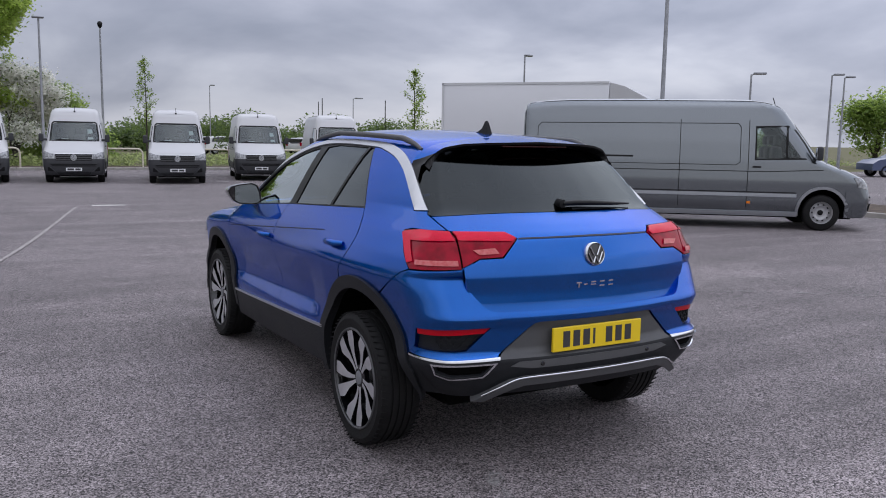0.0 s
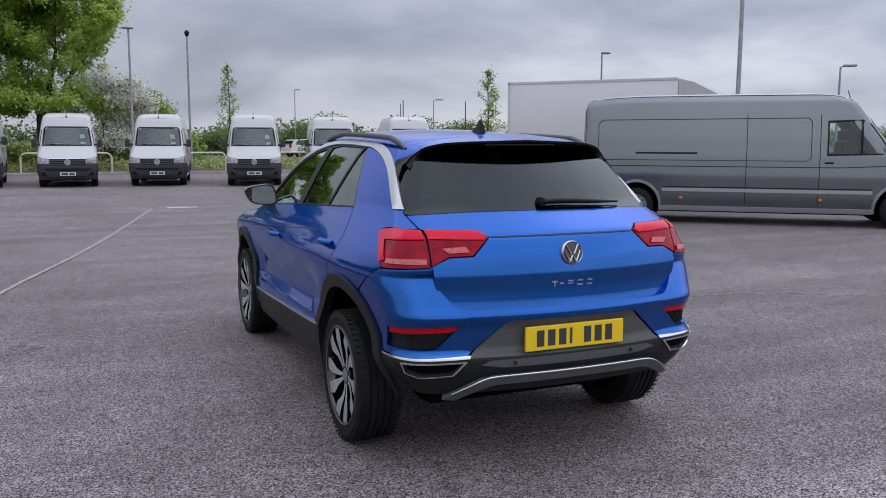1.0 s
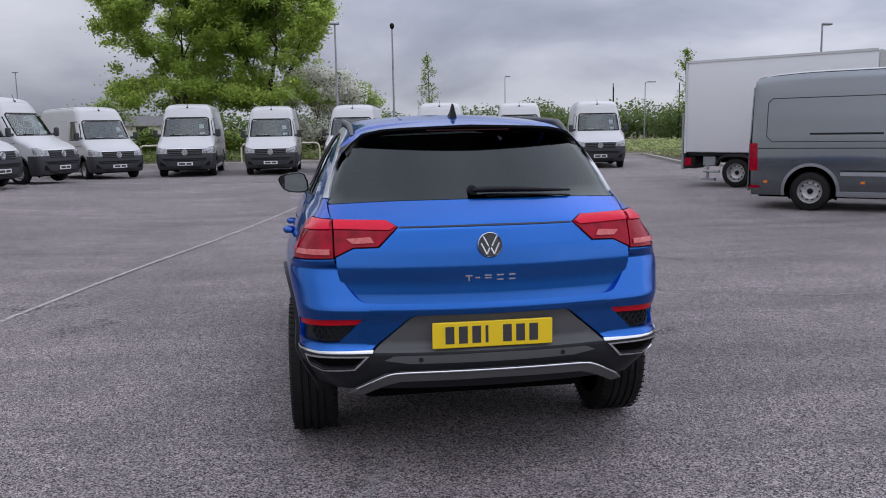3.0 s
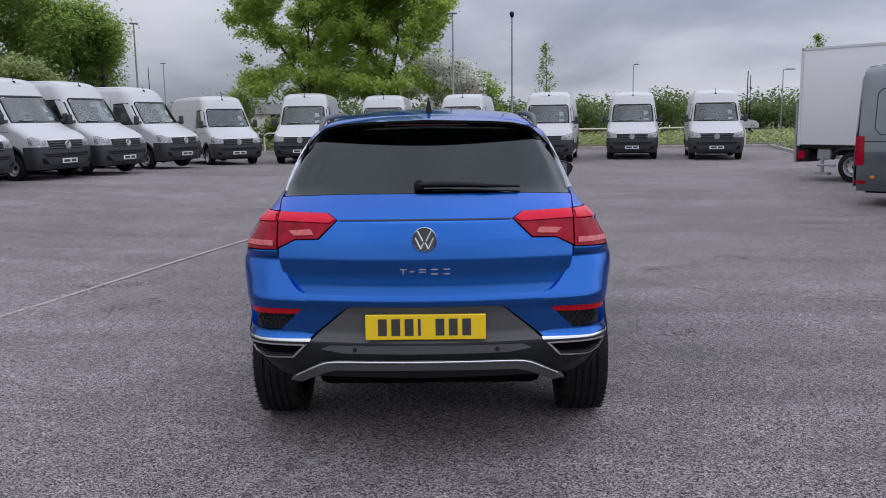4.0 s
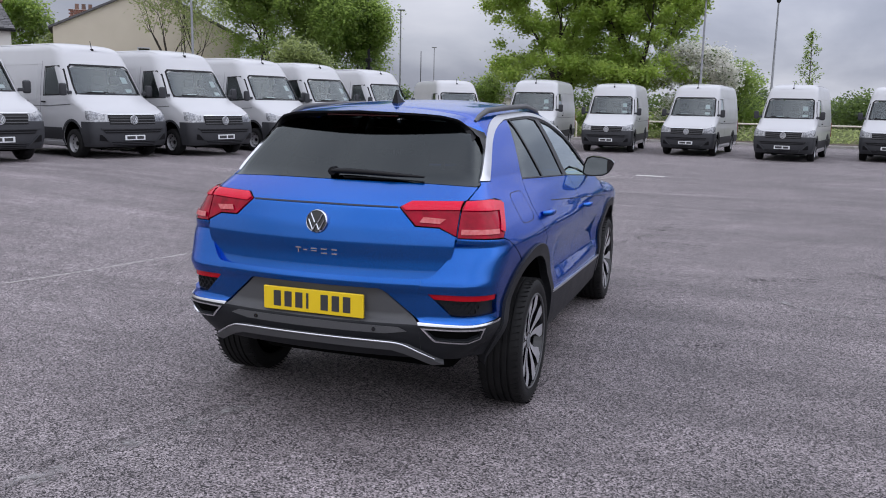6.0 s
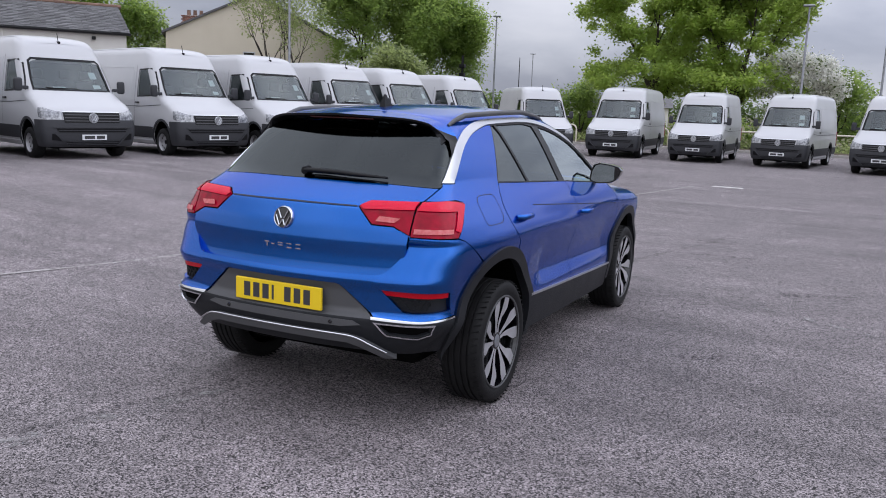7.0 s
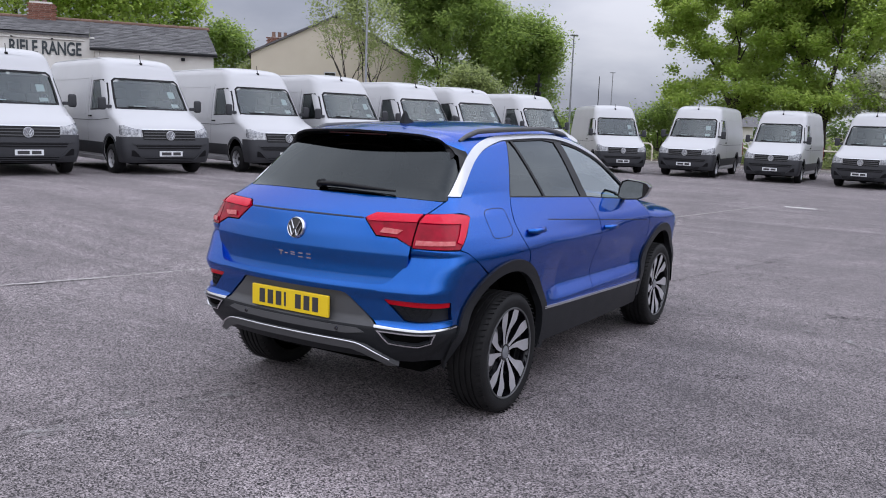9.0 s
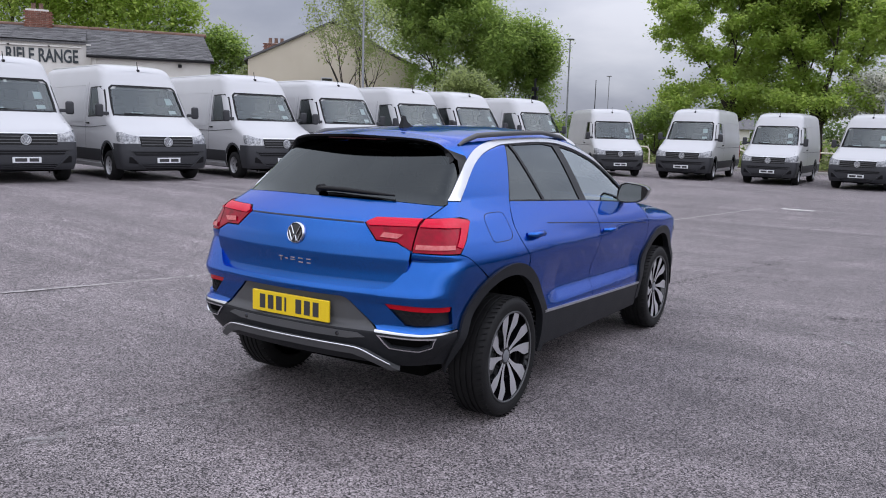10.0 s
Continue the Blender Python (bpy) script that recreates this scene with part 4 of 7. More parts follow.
    tube(bm, [(0.35, 1.02, 1.41), (0.1, 0.985, 1.435), (-0.25, 0.985, 1.44), (-0.6, 1.02, 1.44)], 0.012, 5)
    part("wiper", bm, BLACK, van)
    bm = bmesh.new()
    box(bm, -0.03, 1.72, 2.37, 0.03, 1.82, 2.43, 0.01, 1)
    tube(bm, [(0.0, 1.76, 2.40), (0.0, 1.83, 2.60)], 0.009, 5)
    part("aerial", bm, BLACK, van)
    # the rear doors and underside close the body
    panels("rear_door", h, [("front", [(-0.90, 0.34), (-0.004, 0.34), (-0.004, 2.40), (-0.74, 2.40), (-0.90, 1.3)])], paint, van, lift=0.0, step=0.2, thick=0.02)
    panels("rear_door", h, [("front", [(0.90, 0.34), (0.004, 0.34), (0.004, 2.40), (0.74, 2.40), (0.90, 1.3)])], paint, van, lift=0.0, step=0.2, thick=0.02)
    bm = bmesh.new()
    box(bm, -0.70, 0.35, 0.22, 0.70, length - 0.2, 0.40)
    part("underbody", bm, VOID, van)
    return van


VAN_SIZE, VAN_TALL = 0.875, 1.091


def van_pose(x, y, turn, size=VAN_SIZE, tall=VAN_TALL, wide=1.06):
    """x, y: the middle of the front; turn: 0 faces south."""
    axle = pose(x, y, 0, 0, 0, turn) @ Vector((0, 0.98 * size, 0))
    return pose(x, y, rise(axle.x, axle.y), 0, 0, turn) @ Matrix.Diagonal((size * wide, size, size * tall, 1))


WHITE_VAN = "white high-roof delivery van with dark plastic bumper, parked in a row"
van = make_van("delivery_van", van_pose(-5.08, 24.11, 2), WHITE_VAN, WHITE, 5.99, 3.64, "white vans in the car park", squat=VAN_TALL)
for x, y, turn in ((-2.34, 24.15, -1), (0.25, 23.95, -9), (3.10, 22.87, -11), (6.18, 24.23, -12), (8.72, 23.19, -13), (-6.99, 23.52, 36)):
    copy_thing(van, van_pose(x, y, turn))
for x, y, turn in ((-11.51, 4.96, 72), (-10.78, 7.54, 75), (-10.13, 10.33, 75), (-9.25, 12.35, 75), (-8.80, 15.05, 75), (-8.16, 17.02, 74), (-7.67, 20.12, 72)):
    copy_thing(van, van_pose(x, y, turn, 0.89, 1.10, 1.13))
grey_van = make_van("panel_van", van_pose(12.1, 6.1, 51.2, 0.91, 1.02, 1.0), "long grey high-roof panel van with silver steel wheels, parked", GREY, 6.98, 4.86, bumper=GREY, detail=True)


# ---- the blue car: rear axle at the origin, heading +y ----
CAR_W = smooth_ramp([(0.10, 0.79), (0.28, 0.845), (0.40, 0.868), (0.52, 0.882), (0.64, 0.868), (0.78, 0.884), (0.88, 0.900), (0.925, 0.893), (1.0, 0.860), (1.08, 0.812), (1.14, 0.772), (1.25, 0.722), (1.35, 0.672), (1.45, 0.615), (1.52, 0.565), (1.62, 0.48)], 0.025)
REAR_LOW = [(0.10, -0.55), (0.25, -0.64), (0.36, -0.73), (0.45, -0.79), (0.52, -0.815), (0.572, -0.815), (0.592, -0.788), (0.70, -0.797)]
REAR_HIGH = [(1.0, -0.758), (1.085, -0.724), (1.10, -0.712), (1.15, -0.634), (1.195, -0.556), (1.25, -0.492), (1.35, -0.378), (1.45, -0.262), (1.6, -0.09)]
# the bumper's shoulder stands proud of the tailgate
BODY_R = smooth_ramp(REAR_LOW + [(0.748, -0.820), (0.762, -0.816), (0.80, -0.796), (0.86, -0.769), (0.92, -0.742), (0.935, -0.757), (0.95, -0.766)] + REAR_HIGH, 0.006)
GATE_R = smooth_ramp(REAR_LOW + [(0.77, -0.778), (0.80, -0.770), (0.86, -0.766), (0.925, -0.772)] + REAR_HIGH, 0.010)
CAR_T = smooth_ramp([(-0.6, 1.49), (-0.36, 1.520), (0.0, 1.551), (0.3, 1.570), (0.6, 1.582), (1.0, 1.586), (1.35, 1.562), (1.62, 1.482), (2.28, 1.090), (2.42, 1.064), (2.9, 1.022), (3.2, 0.945), (3.36, 0.80), (3.44, 0.5)], 0.06)
TAPER_R = ramp([(0.9, 0.050), (1.0, 0.050), (1.10, 0.052), (1.2, 0.092), (1.5, 0.095)])
DOOR_TUCK = smooth_ramp([(0.515, 0.0), (0.60, 1.0), (0.69, 0.9), (0.86, 0.0)], 0.012)
HANDLE_LINE = ramp([(0.3, 1.046), (2.35, 0.884), (2.8, 0.86)])
CROWN = ramp([(0.5, 0.20), (0.95, 0.225), (1.1, 0.25), (1.2, 0.35), (1.5, 0.34)])


def car_hull(rear_line):
    def field(p):
        x, y, z = np.abs(p[:, 0]), p[:, 1], p[:, 2]
        back, fore = np.clip((0.9 - y) / 1.3, 0, 1.4), np.clip((y - 1.5) / 1.9, 0, 1.1)
        w = CAR_W(z) * (1 - TAPER_R(z) * back ** 2 - np.where(z > 1.05, 0.09, 0.055) * fore ** 2)
        # the swell over the rear wheel and the front wing
        w = w + 0.012 * np.exp(-((y + 0.05) / 0.5) ** 2 - ((z - 0.86) / 0.12) ** 2) + 0.010 * np.exp(-((y - 2.6) / 0.45) ** 2 - ((z - 0.80) / 0.12) ** 2)
        # the doors are drawn in above a flared foot, with an edge at handle height
        doors = np.clip((y - 0.40) / 0.25, 0, 1) * np.clip((2.25 - y) / 0.25, 0, 1)
        w = w - 0.034 * doors * DOOR_TUCK(z - 0.03 * (1.2 - y))
        under = HANDLE_LINE(y) - z
        w = w - 0.008 * np.exp(-((under - 0.045) / 0.055) ** 2) * np.clip((y - 0.3) / 0.5, 0, 1) * np.clip((2.75 - y) / 0.3, 0, 1)
        # the lower corner of the rear bumper is drawn in
        w = w - 0.13 * np.clip((0.55 - z) / 0.18, 0, 1) ** 1.2 * np.clip((-0.36 - y) / 0.20, 0, 1)
        side = x - w
        rear = (rear_line(z) + CROWN(z) * x ** 2 - y) * np.where(z > 1.09, 0.68, 1.0)
        front = y - (3.44 - 0.30 * x ** 2 - 0.25 * np.clip(z - 0.55, 0, 1) ** 2)
        top = z - (CAR_T(y) - 0.13 * x ** 2)
        d = smax(side, rear, np.interp(z, (1.02, 1.22), (0.15, 0.07)))
        d = smax(d, front, 0.22)
        d = smax(d, top, 0.085)
        return smax(d, 0.20 - z, 0.06)
    return Hull(field, (0.0, 1.1, 0.8), 5.0)


SUV, GATE = car_hull(BODY_R), car_hull(GATE_R)
ROOT = math.sqrt(0.5)


def at_rear(x, z):
    return SUV.drop(np.array([(x, -4.0, z)]), np.array((0, 1.0, 0)))[0]


def at_side(y, z):
    return SUV.drop(np.array([(4.0, y, z)]), np.array((-1.0, 0, 0)))[0]


def round_corner(points):
    """Outline points for the corner view: ('r', x, z) lies on the back, ('s', y, z) on the flank."""
    out = []
    for i, (k, a, z) in enumerate(points):
        k2, a2, z2 = points[(i + 1) % len(points)]
        n = max(1, int(math.dist((a, z), (a2, z2)) / 0.025)) if k == k2 else 1
        for j in range(n):
            b, c = a + (a2 - a) * j / n, z + (z2 - z) * j / n
            q = at_rear(b, c) if k == "r" else at_side(b, c)
            out.append((ROOT * (q[0] + q[1]), q[2]))
    return out


def mirrored(points):
    return points + [(-x, z) for x, z in points[::-1] if abs(x) > 1e-6]


car = thing("compact_suv", pose(0, 0, 0), "bright metallic blue compact SUV with silver roof strips and black cladding", "car")
FINE = dict(step=0.018)
# outlines shared by neighbouring panels
LAMP_IN = [(0.385, 1.094), (0.43, 1.117), (0.654, 1.120), (0.654, 0.972), (0.575, 1.010), (0.47, 1.014)]
HATCH_EDGE = curve([(0.648, 0.940), (0.636, 0.900), (0.600, 0.842), (0.555, 0.795), (0.505, 0.784), (0.40, 0.782), (0.0, 0.781)], 6)
GLASS_LOW = curve([(0.0, 1.199), (0.35, 1.196), (0.60, 1.186), (0.672, 1.180)], 5)
ARCH_R, ARCH_F = (-0.03, 0.36, 0.497), (2.60, 0.35, 0.485)


def on_arch(arch, a):
    return (arch[0] + arch[2] * math.cos(radians(a)), arch[1] + arch[2] * math.sin(radians(a)))


# tailgate, its lamps and glass
gate = [(x, z - 0.005) for x, z in GLASS_LOW] + [(0.668, 1.150), (0.660, 1.126), (0.6555, 1.124), (0.43, 1.121), (0.380, 1.094), (0.466, 1.010), (0.575, 1.006), (0.648, 0.970)] + [(x + 0.010 * min(1.0, max(0.0, (0.93 - z) / 0.05)) * (x > 0.5), z - 0.014 * min(1.0, max(0.0, (0.93 - z) / 0.08))) for x, z in HATCH_EDGE]
tailgate = panels("tailgate", GATE, [("rear", mirrored(gate))], BLUE, car, thick=0.012, step=0.02)
# the crease's shadow line, painted on as a thin dark blue strip
panels("tailgate_crease_shade", GATE, [("rear", mirrored([(0.0, 1.099), (0.374, 1.096), (0.379, 1.090), (0.0, 1.092)]))], SEAM_AND_SHADE, tailgate, lift=0.0012, thick=0, step=0.05)
rear_glass_edge = [(0.674, 1.184), (0.660, 1.24), (0.640, 1.32), (0.614, 1.40), (0.585, 1.455), (0.50, 1.475), (0.0, 1.485)]
panels("rear_window", SUV, [("rear", mirrored(GLASS_LOW[:-1] + rear_glass_edge))], PRIVACY, tailgate, "dark tinted rear window", lift=-0.004, thick=0, step=0.04)
for flip in (False, True):
    lamp = panels("tailgate_lamp", SUV, [("rear", shrink(LAMP_IN, 0.0015))], REDLENS, tailgate, "red tail lamp lens", lift=0.004, thick=0.03, step=0.02, mirror=flip)
    panels("reverse_lens", SUV, [("rear", [(0.485, 1.028), (0.575, 1.024), (0.60, 1.045), (0.50, 1.052)])], PINKLENS, lamp, lift=0.011, thick=0, step=0.02, mirror=flip)
    panels("lamp_band", SUV, [("rear", [(0.43, 1.114), (0.652, 1.117), (0.652, 1.085), (0.415, 1.080), (0.395, 1.094)])], BRIGHTRED, lamp, lift=0.010, thick=0, step=0.02, mirror=flip)
    panels("lamp_surround", SUV, [("rear", shrink(LAMP_IN, -0.0012), [shrink(LAMP_IN, 0.002)])], VOID, lamp, lift=-0.003, thick=0.01, step=0.04, mirror=flip)
    out3 = [("r", 0.6585, 1.120), ("r", 0.740, 1.119), ("s", -0.308, 1.107), ("s", -0.302, 1.098), ("s", -0.400, 1.02), ("s", -0.500, 0.956), ("r", 0.6585, 0.966)]
    lo = round_corner(out3)
    lamp = panels("tail_lamp", SUV, [("corner", shrink(lo, 0.0015))], REDLENS, car, "red tail lamp lens wrapping the corner", lift=0.004, thick=0.03, step=0.02, mirror=flip)
    panels("lamp_surround", SUV, [("corner", shrink(lo, -0.001), [shrink(lo, 0.003)])], VOID, lamp, lift=-0.003, thick=0.01, step=0.04, mirror=flip)
    panels("reverse_lens", SUV, [("corner", round_corner([("r", 0.672, 0.980), ("s", -0.525, 0.976), ("s", -0.515, 0.996), ("r", 0.672, 1.002)]))], PINKLENS, lamp, lift=0.011, thick=0, step=0.02, mirror=flip)
    panels("lamp_band", SUV, [("corner", round_corner([("r", 0.664, 1.116), ("r", 0.735, 1.117), ("s", -0.345, 1.103), ("s", -0.315, 1.094), ("s", -0.472, 0.978), ("s", -0.505, 0.990), ("s", -0.415, 1.07), ("r", 0.735, 1.080), ("r", 0.664, 1.084)]))], BRIGHTRED, lamp, lift=0.010, thick=0, step=0.02, mirror=flip)

# painted body behind the gaps between the panels
JAMB = round_corner([("r", 0.60, 0.80), ("r", 0.60, 0.95), ("r", 0.60, 1.12), ("r", 0.655, 1.19), ("s", -0.22, 1.17), ("s", -0.20, 1.0), ("s", -0.24, 0.83), ("s", -0.40, 0.82), ("r", 0.72, 0.80)])
for flip in (False, True):
    panels("body_jamb", SUV, [("corner", JAMB)], BLUE, car, "blue painted body behind the panel gaps", lift=-0.022, thick=0, step=0.03, mirror=flip)

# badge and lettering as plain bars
yb = at_rear(0, 1.013)[1]
bm = bmesh.new()
lathe(bm, [(0.002, -0.010), (0.048, -0.010), (0.048, 0.01)], 40, "y", (0, yb, 1.013))
bmesh.ops.rotate(bm, cent=(0, yb, 1.013), matrix=Matrix.Rotation(radians(-10), 3, "X"), verts=bm.verts)
badge = part("badge", bm, GLOSSBLACK, tailgate, "round black badge with a chrome ring", smooth=30)
bm = bmesh.new()
lathe(bm, [(0.047, 0.012), (0.047, -0.012), (0.051, -0.017), (0.055, -0.012), (0.057, 0.012)], 40, "y", (0, yb, 1.013))
bmesh.ops.rotate(bm, cent=(0, yb, 1.013), matrix=Matrix.Rotation(radians(-10), 3, "X"), verts=bm.verts)
part("badge_ring", bm, CHROME, badge, smooth=40)
for x0, x1, z0, z1 in ((-0.030, -0.008, 0.038, -0.004), (0.030, 0.008, 0.038, -0.004), (-0.040, -0.017, 0.010, -0.038), (0.040, 0.017, 0.010, -0.038), (-0.015, -0.002, -0.038, -0.010), (0.015, 0.002, -0.038, -0.010)):
    bm = bmesh.new()
    tube(bm, [(x0, yb - 0.014 + z0 * 0.17, 1.013 + z0), (x1, yb - 0.014 + z1 * 0.17, 1.013 + z1)], 0.0042, 6)
    part("badge_bar", bm, CHROME, badge)
for k, (x0, x1, z0, z1) in enumerate(((-0.108, -0.078, 0.884, 0.890), (-0.096, -0.090, 0.864, 0.884), (-0.066, -0.046, 0.875, 0.881), (-0.026, 0.004, 0.884, 0.890), (-0.026, 0.004, 0.873, 0.878), (0.026, 0.056, 0.884, 0.890), (0.026, 0.056, 0.864, 0.870), (0.080, 0.108, 0.884, 0.890), (0.080, 0.108, 0.864, 0.870))):
    panels("lettering_bar", GATE, [("rear", [(x0, z0), (x1, z0), (x1, z1), (x0, z1)])], CHROME, tailgate, lift=0.005, thick=0.004, step=0.03)

# bumper: painted upper part, grey middle, black lower part
cx = 0.517
rear_top = [(x, z - 0.003) for x, z in HATCH_EDGE if x <= cx][::-1]
blue_mid = [(0.0, 0.729)] + [(0.32, 0.729), (0.345, 0.722), (cx, 0.578)] + [(cx, 0.63), (cx, 0.70), (cx, 0.778)] + rear_top[::-1]
hatch_out = [("r", x + 0.002, z - 0.003) for x, z in HATCH_EDGE if x > cx - 0.001][::-1]
arch_pts = [("s", *on_arch(ARCH_R, a)) for a in (117, 122, 128, 136, 144, 151, 155)]
corner_blue = round_corner([("r", cx, 0.578), ("r", cx, 0.63), ("r", cx, 0.70), ("r", cx, 0.778)] + hatch_out + [("r", 0.657, 0.961), ("s", -0.495, 0.951), ("s", -0.4425, 0.9345), ("s", -0.358, 0.8745)] + arch_pts + [("s", -0.50, 0.582), ("r", 0.74, 0.574), ("r", 0.62, 0.576)])
insert = round_corner([("r", 0.545, 0.712), ("r", 0.70, 0.708), ("s", -0.545, 0.700), ("s", -0.53, 0.612), ("r", 0.70, 0.606), ("r", 0.650, 0.610)])
bumper = panels("rear_bumper", SUV, [("rear", mirrored(blue_mid))], BLUE, car, thick=0.085, step=0.016)
LOW = [0.40, 0.44, 0.48, 0.52, 0.56, 0.574]
for flip in (False, True):
    panels("bumper_corner", SUV, [("corner", corner_blue, [insert])], BLUE, bumper, thick=0.07, mirror=flip, step=0.016)
    ins = panels("bumper_insert", SUV, [("corner", shrink(insert, -0.006))], PLASTIC, bumper, "black honeycomb bumper insert", lift=-0.022, thick=0, step=0.03, mirror=flip)
    hx = [p_[0] for p_ in insert]
    for r_ in range(3):
        for c_ in range(6):
            u0 = min(hx) + 0.035 + c_ * 0.034 + (0.017 if r_ % 2 else 0)
            z0 = 0.628 + r_ * 0.020
            cell = circle(u0, z0, 0.0165, 0, 360, 6)
            if inside_poly(np.array([(u0, z0)]), shrink(insert, 0.014))[0]:
                panels("honeycomb_cell", SUV, [("corner", cell, [circle(u0, z0, 0.0125, 0, 360, 6)])], PLASTIC, ins, lift=-0.014, thick=0.006, step=0.04, mirror=flip)
    panels("reflector", SUV, [("corner", round_corner([("r", 0.548, 0.709), ("r", 0.70, 0.705), ("s", -0.548, 0.697), ("s", -0.547, 0.673), ("r", 0.70, 0.680), ("r", 0.572, 0.686)]))], DARKRED, bumper, "red rear reflector", lift=-0.006, thick=0.012, step=0.03, mirror=flip)
    chrome_line = round_corner([("r", 0.510, 0.568), ("r", 0.62, 0.565), ("r", 0.74, 0.563), ("s", -0.500, 0.569), ("s", -0.500, 0.577), ("r", 0.74, 0.572), ("r", 0.62, 0.574), ("r", 0.506, 0.578)])
    panels("bumper_chrome", SUV, [("corner", chrome_line)], CHROME, bumper, "bright chrome bumper strip", lift=0.005, thick=0.010, step=0.03, mirror=flip)
    outlet = round_corner([("r", 0.522, 0.558), ("r", 0.585, 0.496), ("r", 0.72, 0.488), ("r", 0.770, 0.508), ("r", 0.790, 0.555), ("r", 0.66, 0.556)])
    low_corner = round_corner([("r", cx, z) for z in LOW] + [("r", 0.62, 0.572), ("r", 0.74, 0.570), ("s", -0.50, 0.576)] + [("s", -0.50, 0.52), ("s", -0.50, 0.46), ("s", -0.49, 0.40), ("r", 0.74, 0.385), ("r", 0.66, 0.392), ("r", 0.60, 0.398)])
    panels("lower_bumper", SUV, [("corner", low_corner, [shrink(outlet, 0.010)])], PLASTIC, bumper, "black plastic lower bumper", lift=0.002, thick=0.03, mirror=flip, **FINE)
    panels("outlet_frame", SUV, [("corner", outlet, [shrink(outlet, 0.007)])], CHROME, bumper, "chrome outlet frame", lift=0.010, thick=0.02, step=0.03, mirror=flip)
    panels("outlet_recess", SUV, [("corner", outlet)], VOID, bumper, lift=-0.012, thick=0, step=0.05, mirror=flip)
trap = [(0.0, 0.724), (0.322, 0.724), (0.340, 0.717), (0.512, 0.572), (0.0, 0.572)]
panels("bumper_middle", SUV, [("rear", mirrored(trap))], GREYPLASTIC, bumper, "grey plastic bumper middle", lift=-0.006, thick=0.02, step=0.03)
low_mid = [(0.0, 0.570), (cx, 0.570)] + [(cx, z) for z in LOW[::-1][1:]] + [(0.0, 0.40)]
panels("lower_bumper", SUV, [("rear", mirrored(low_mid))], PLASTIC, bumper, "black plastic lower bumper", lift=0.002, thick=0.03, **FINE)
groove = [(0.0, 0.560), (0.42, 0.556), (0.46, 0.538), (0.36, 0.524), (0.0, 0.524)]
panels("bumper_step", SUV, [("rear", mirrored(groove))], GREYPLASTIC, bumper, lift=0.008, thick=0.008, step=0.04)
bar = [(0.0, 0.493), (0.39, 0.488), (0.46, 0.476), (0.52, 0.445), (0.605, 0.392), (0.555, 0.386), (0.500, 0.416), (0.445, 0.443), (0.39, 0.455), (0.0, 0.460)]
panels("skid_bar", SUV, [("rear", mirrored(bar))], GREYPLASTIC, bumper, "dark grey skid bar with a bright edge", lift=0.028, thick=0.03, step=0.03)
hl = [(-0.580, 0.406), (-0.515, 0.444), (-0.455, 0.474), (-0.39, 0.486), (-0.2, 0.490)]
hl = curve(hl + [(0.0, 0.491)] + [(-x, z) for x, z in hl[::-1]], 3)
bm = bmesh.new()
tube(bm, [(x, at_rear(x, z)[1] - 0.031, z) for x, z in hl], 0.0048, 8)
part("skid_bar_edge", bm, CHROME, bumper, "bright rounded edge of the skid bar", smooth=60)
for k in range(4):
    z0 = 0.388 + 0.019 * k
    x1 = 0.44 + 0.012 * (3 - k)
    panels("diffuser_rib", SUV, [("rear", [(-x1, z0), (x1, z0), (x1, z0 + 0.011), (-x1, z0 + 0.011)])], BLACK, bumper, lift=-0.004 * (3 - k), thick=0.03, step=0.05)
for x0 in (-0.309, 0.309):
    q = at_rear(x0, 0.54)
    bm = bmesh.new()
    lathe(bm, [(0.001, q[1] - 0.014), (0.008, q[1] - 0.014), (0.010, q[1] - 0.010), (0.010, q[1])], 14, "y", (q[0], 0, q[2]))
    part("parking_sensor", bm, GLOSSBLACK, bumper)

# number plate
pa = at_rear(0, 0.585)
tilt = math.atan2(at_rear(0, 0.695)[1] - pa[1], 0.11)
pm = Matrix.Translation((0, pa[1] - 0.006, 0.585)) @ Matrix.Rotation(-tilt, 4, "X")
bm = bmesh.new()
box(bm, -0.26, -0.008, 0, 0.26, 0.008, 0.111, 0.003, 1, m=pm)
plate = part("number_plate", bm, YELLOW, bumper, "yellow number plate with dark bars")
for k in range(7):
    x0 = -0.205 + 0.0575 * k + (0.018 if k > 3 else 0)
    bm = bmesh.new()
    box(bm, x0, -0.0095, 0.019, x0 + (0.038 if k != 3 else 0.012), -0.0075, 0.093, m=pm)
    part("plate_bar", bm, INK, plate)

# flanks
BELT = ramp([(0.18, 1.174), (1.2, 1.120), (2.06, 1.056)])
STRIP_OUT = curve([(-0.365, 1.198), (-0.20, 1.325), (-0.09, 1.398), (0.04, 1.453), (0.22, 1.490), (0.45, 1.508), (0.90, 1.516), (1.25, 1.488), (1.62, 1.390), (1.90, 1.245), (2.12, 1.095)], 5)
STRIP_IN = curve([(-0.285, 1.194), (-0.10, 1.332), (0.0, 1.390), (0.12, 1.436), (0.28, 1.468), (0.42, 1.481), (0.90, 1.491), (1.24, 1.464), (1.58, 1.372), (1.85, 1.230), (2.06, 1.088)], 5)


def strip_in(y0, y1):
    return [p for p in STRIP_IN if y0 < p[0] < y1]


def up_arch(arch, a0, a1, n=8):
    return [on_arch(arch, a0 + (a1 - a0) * k / n) for k in range(n + 1)]


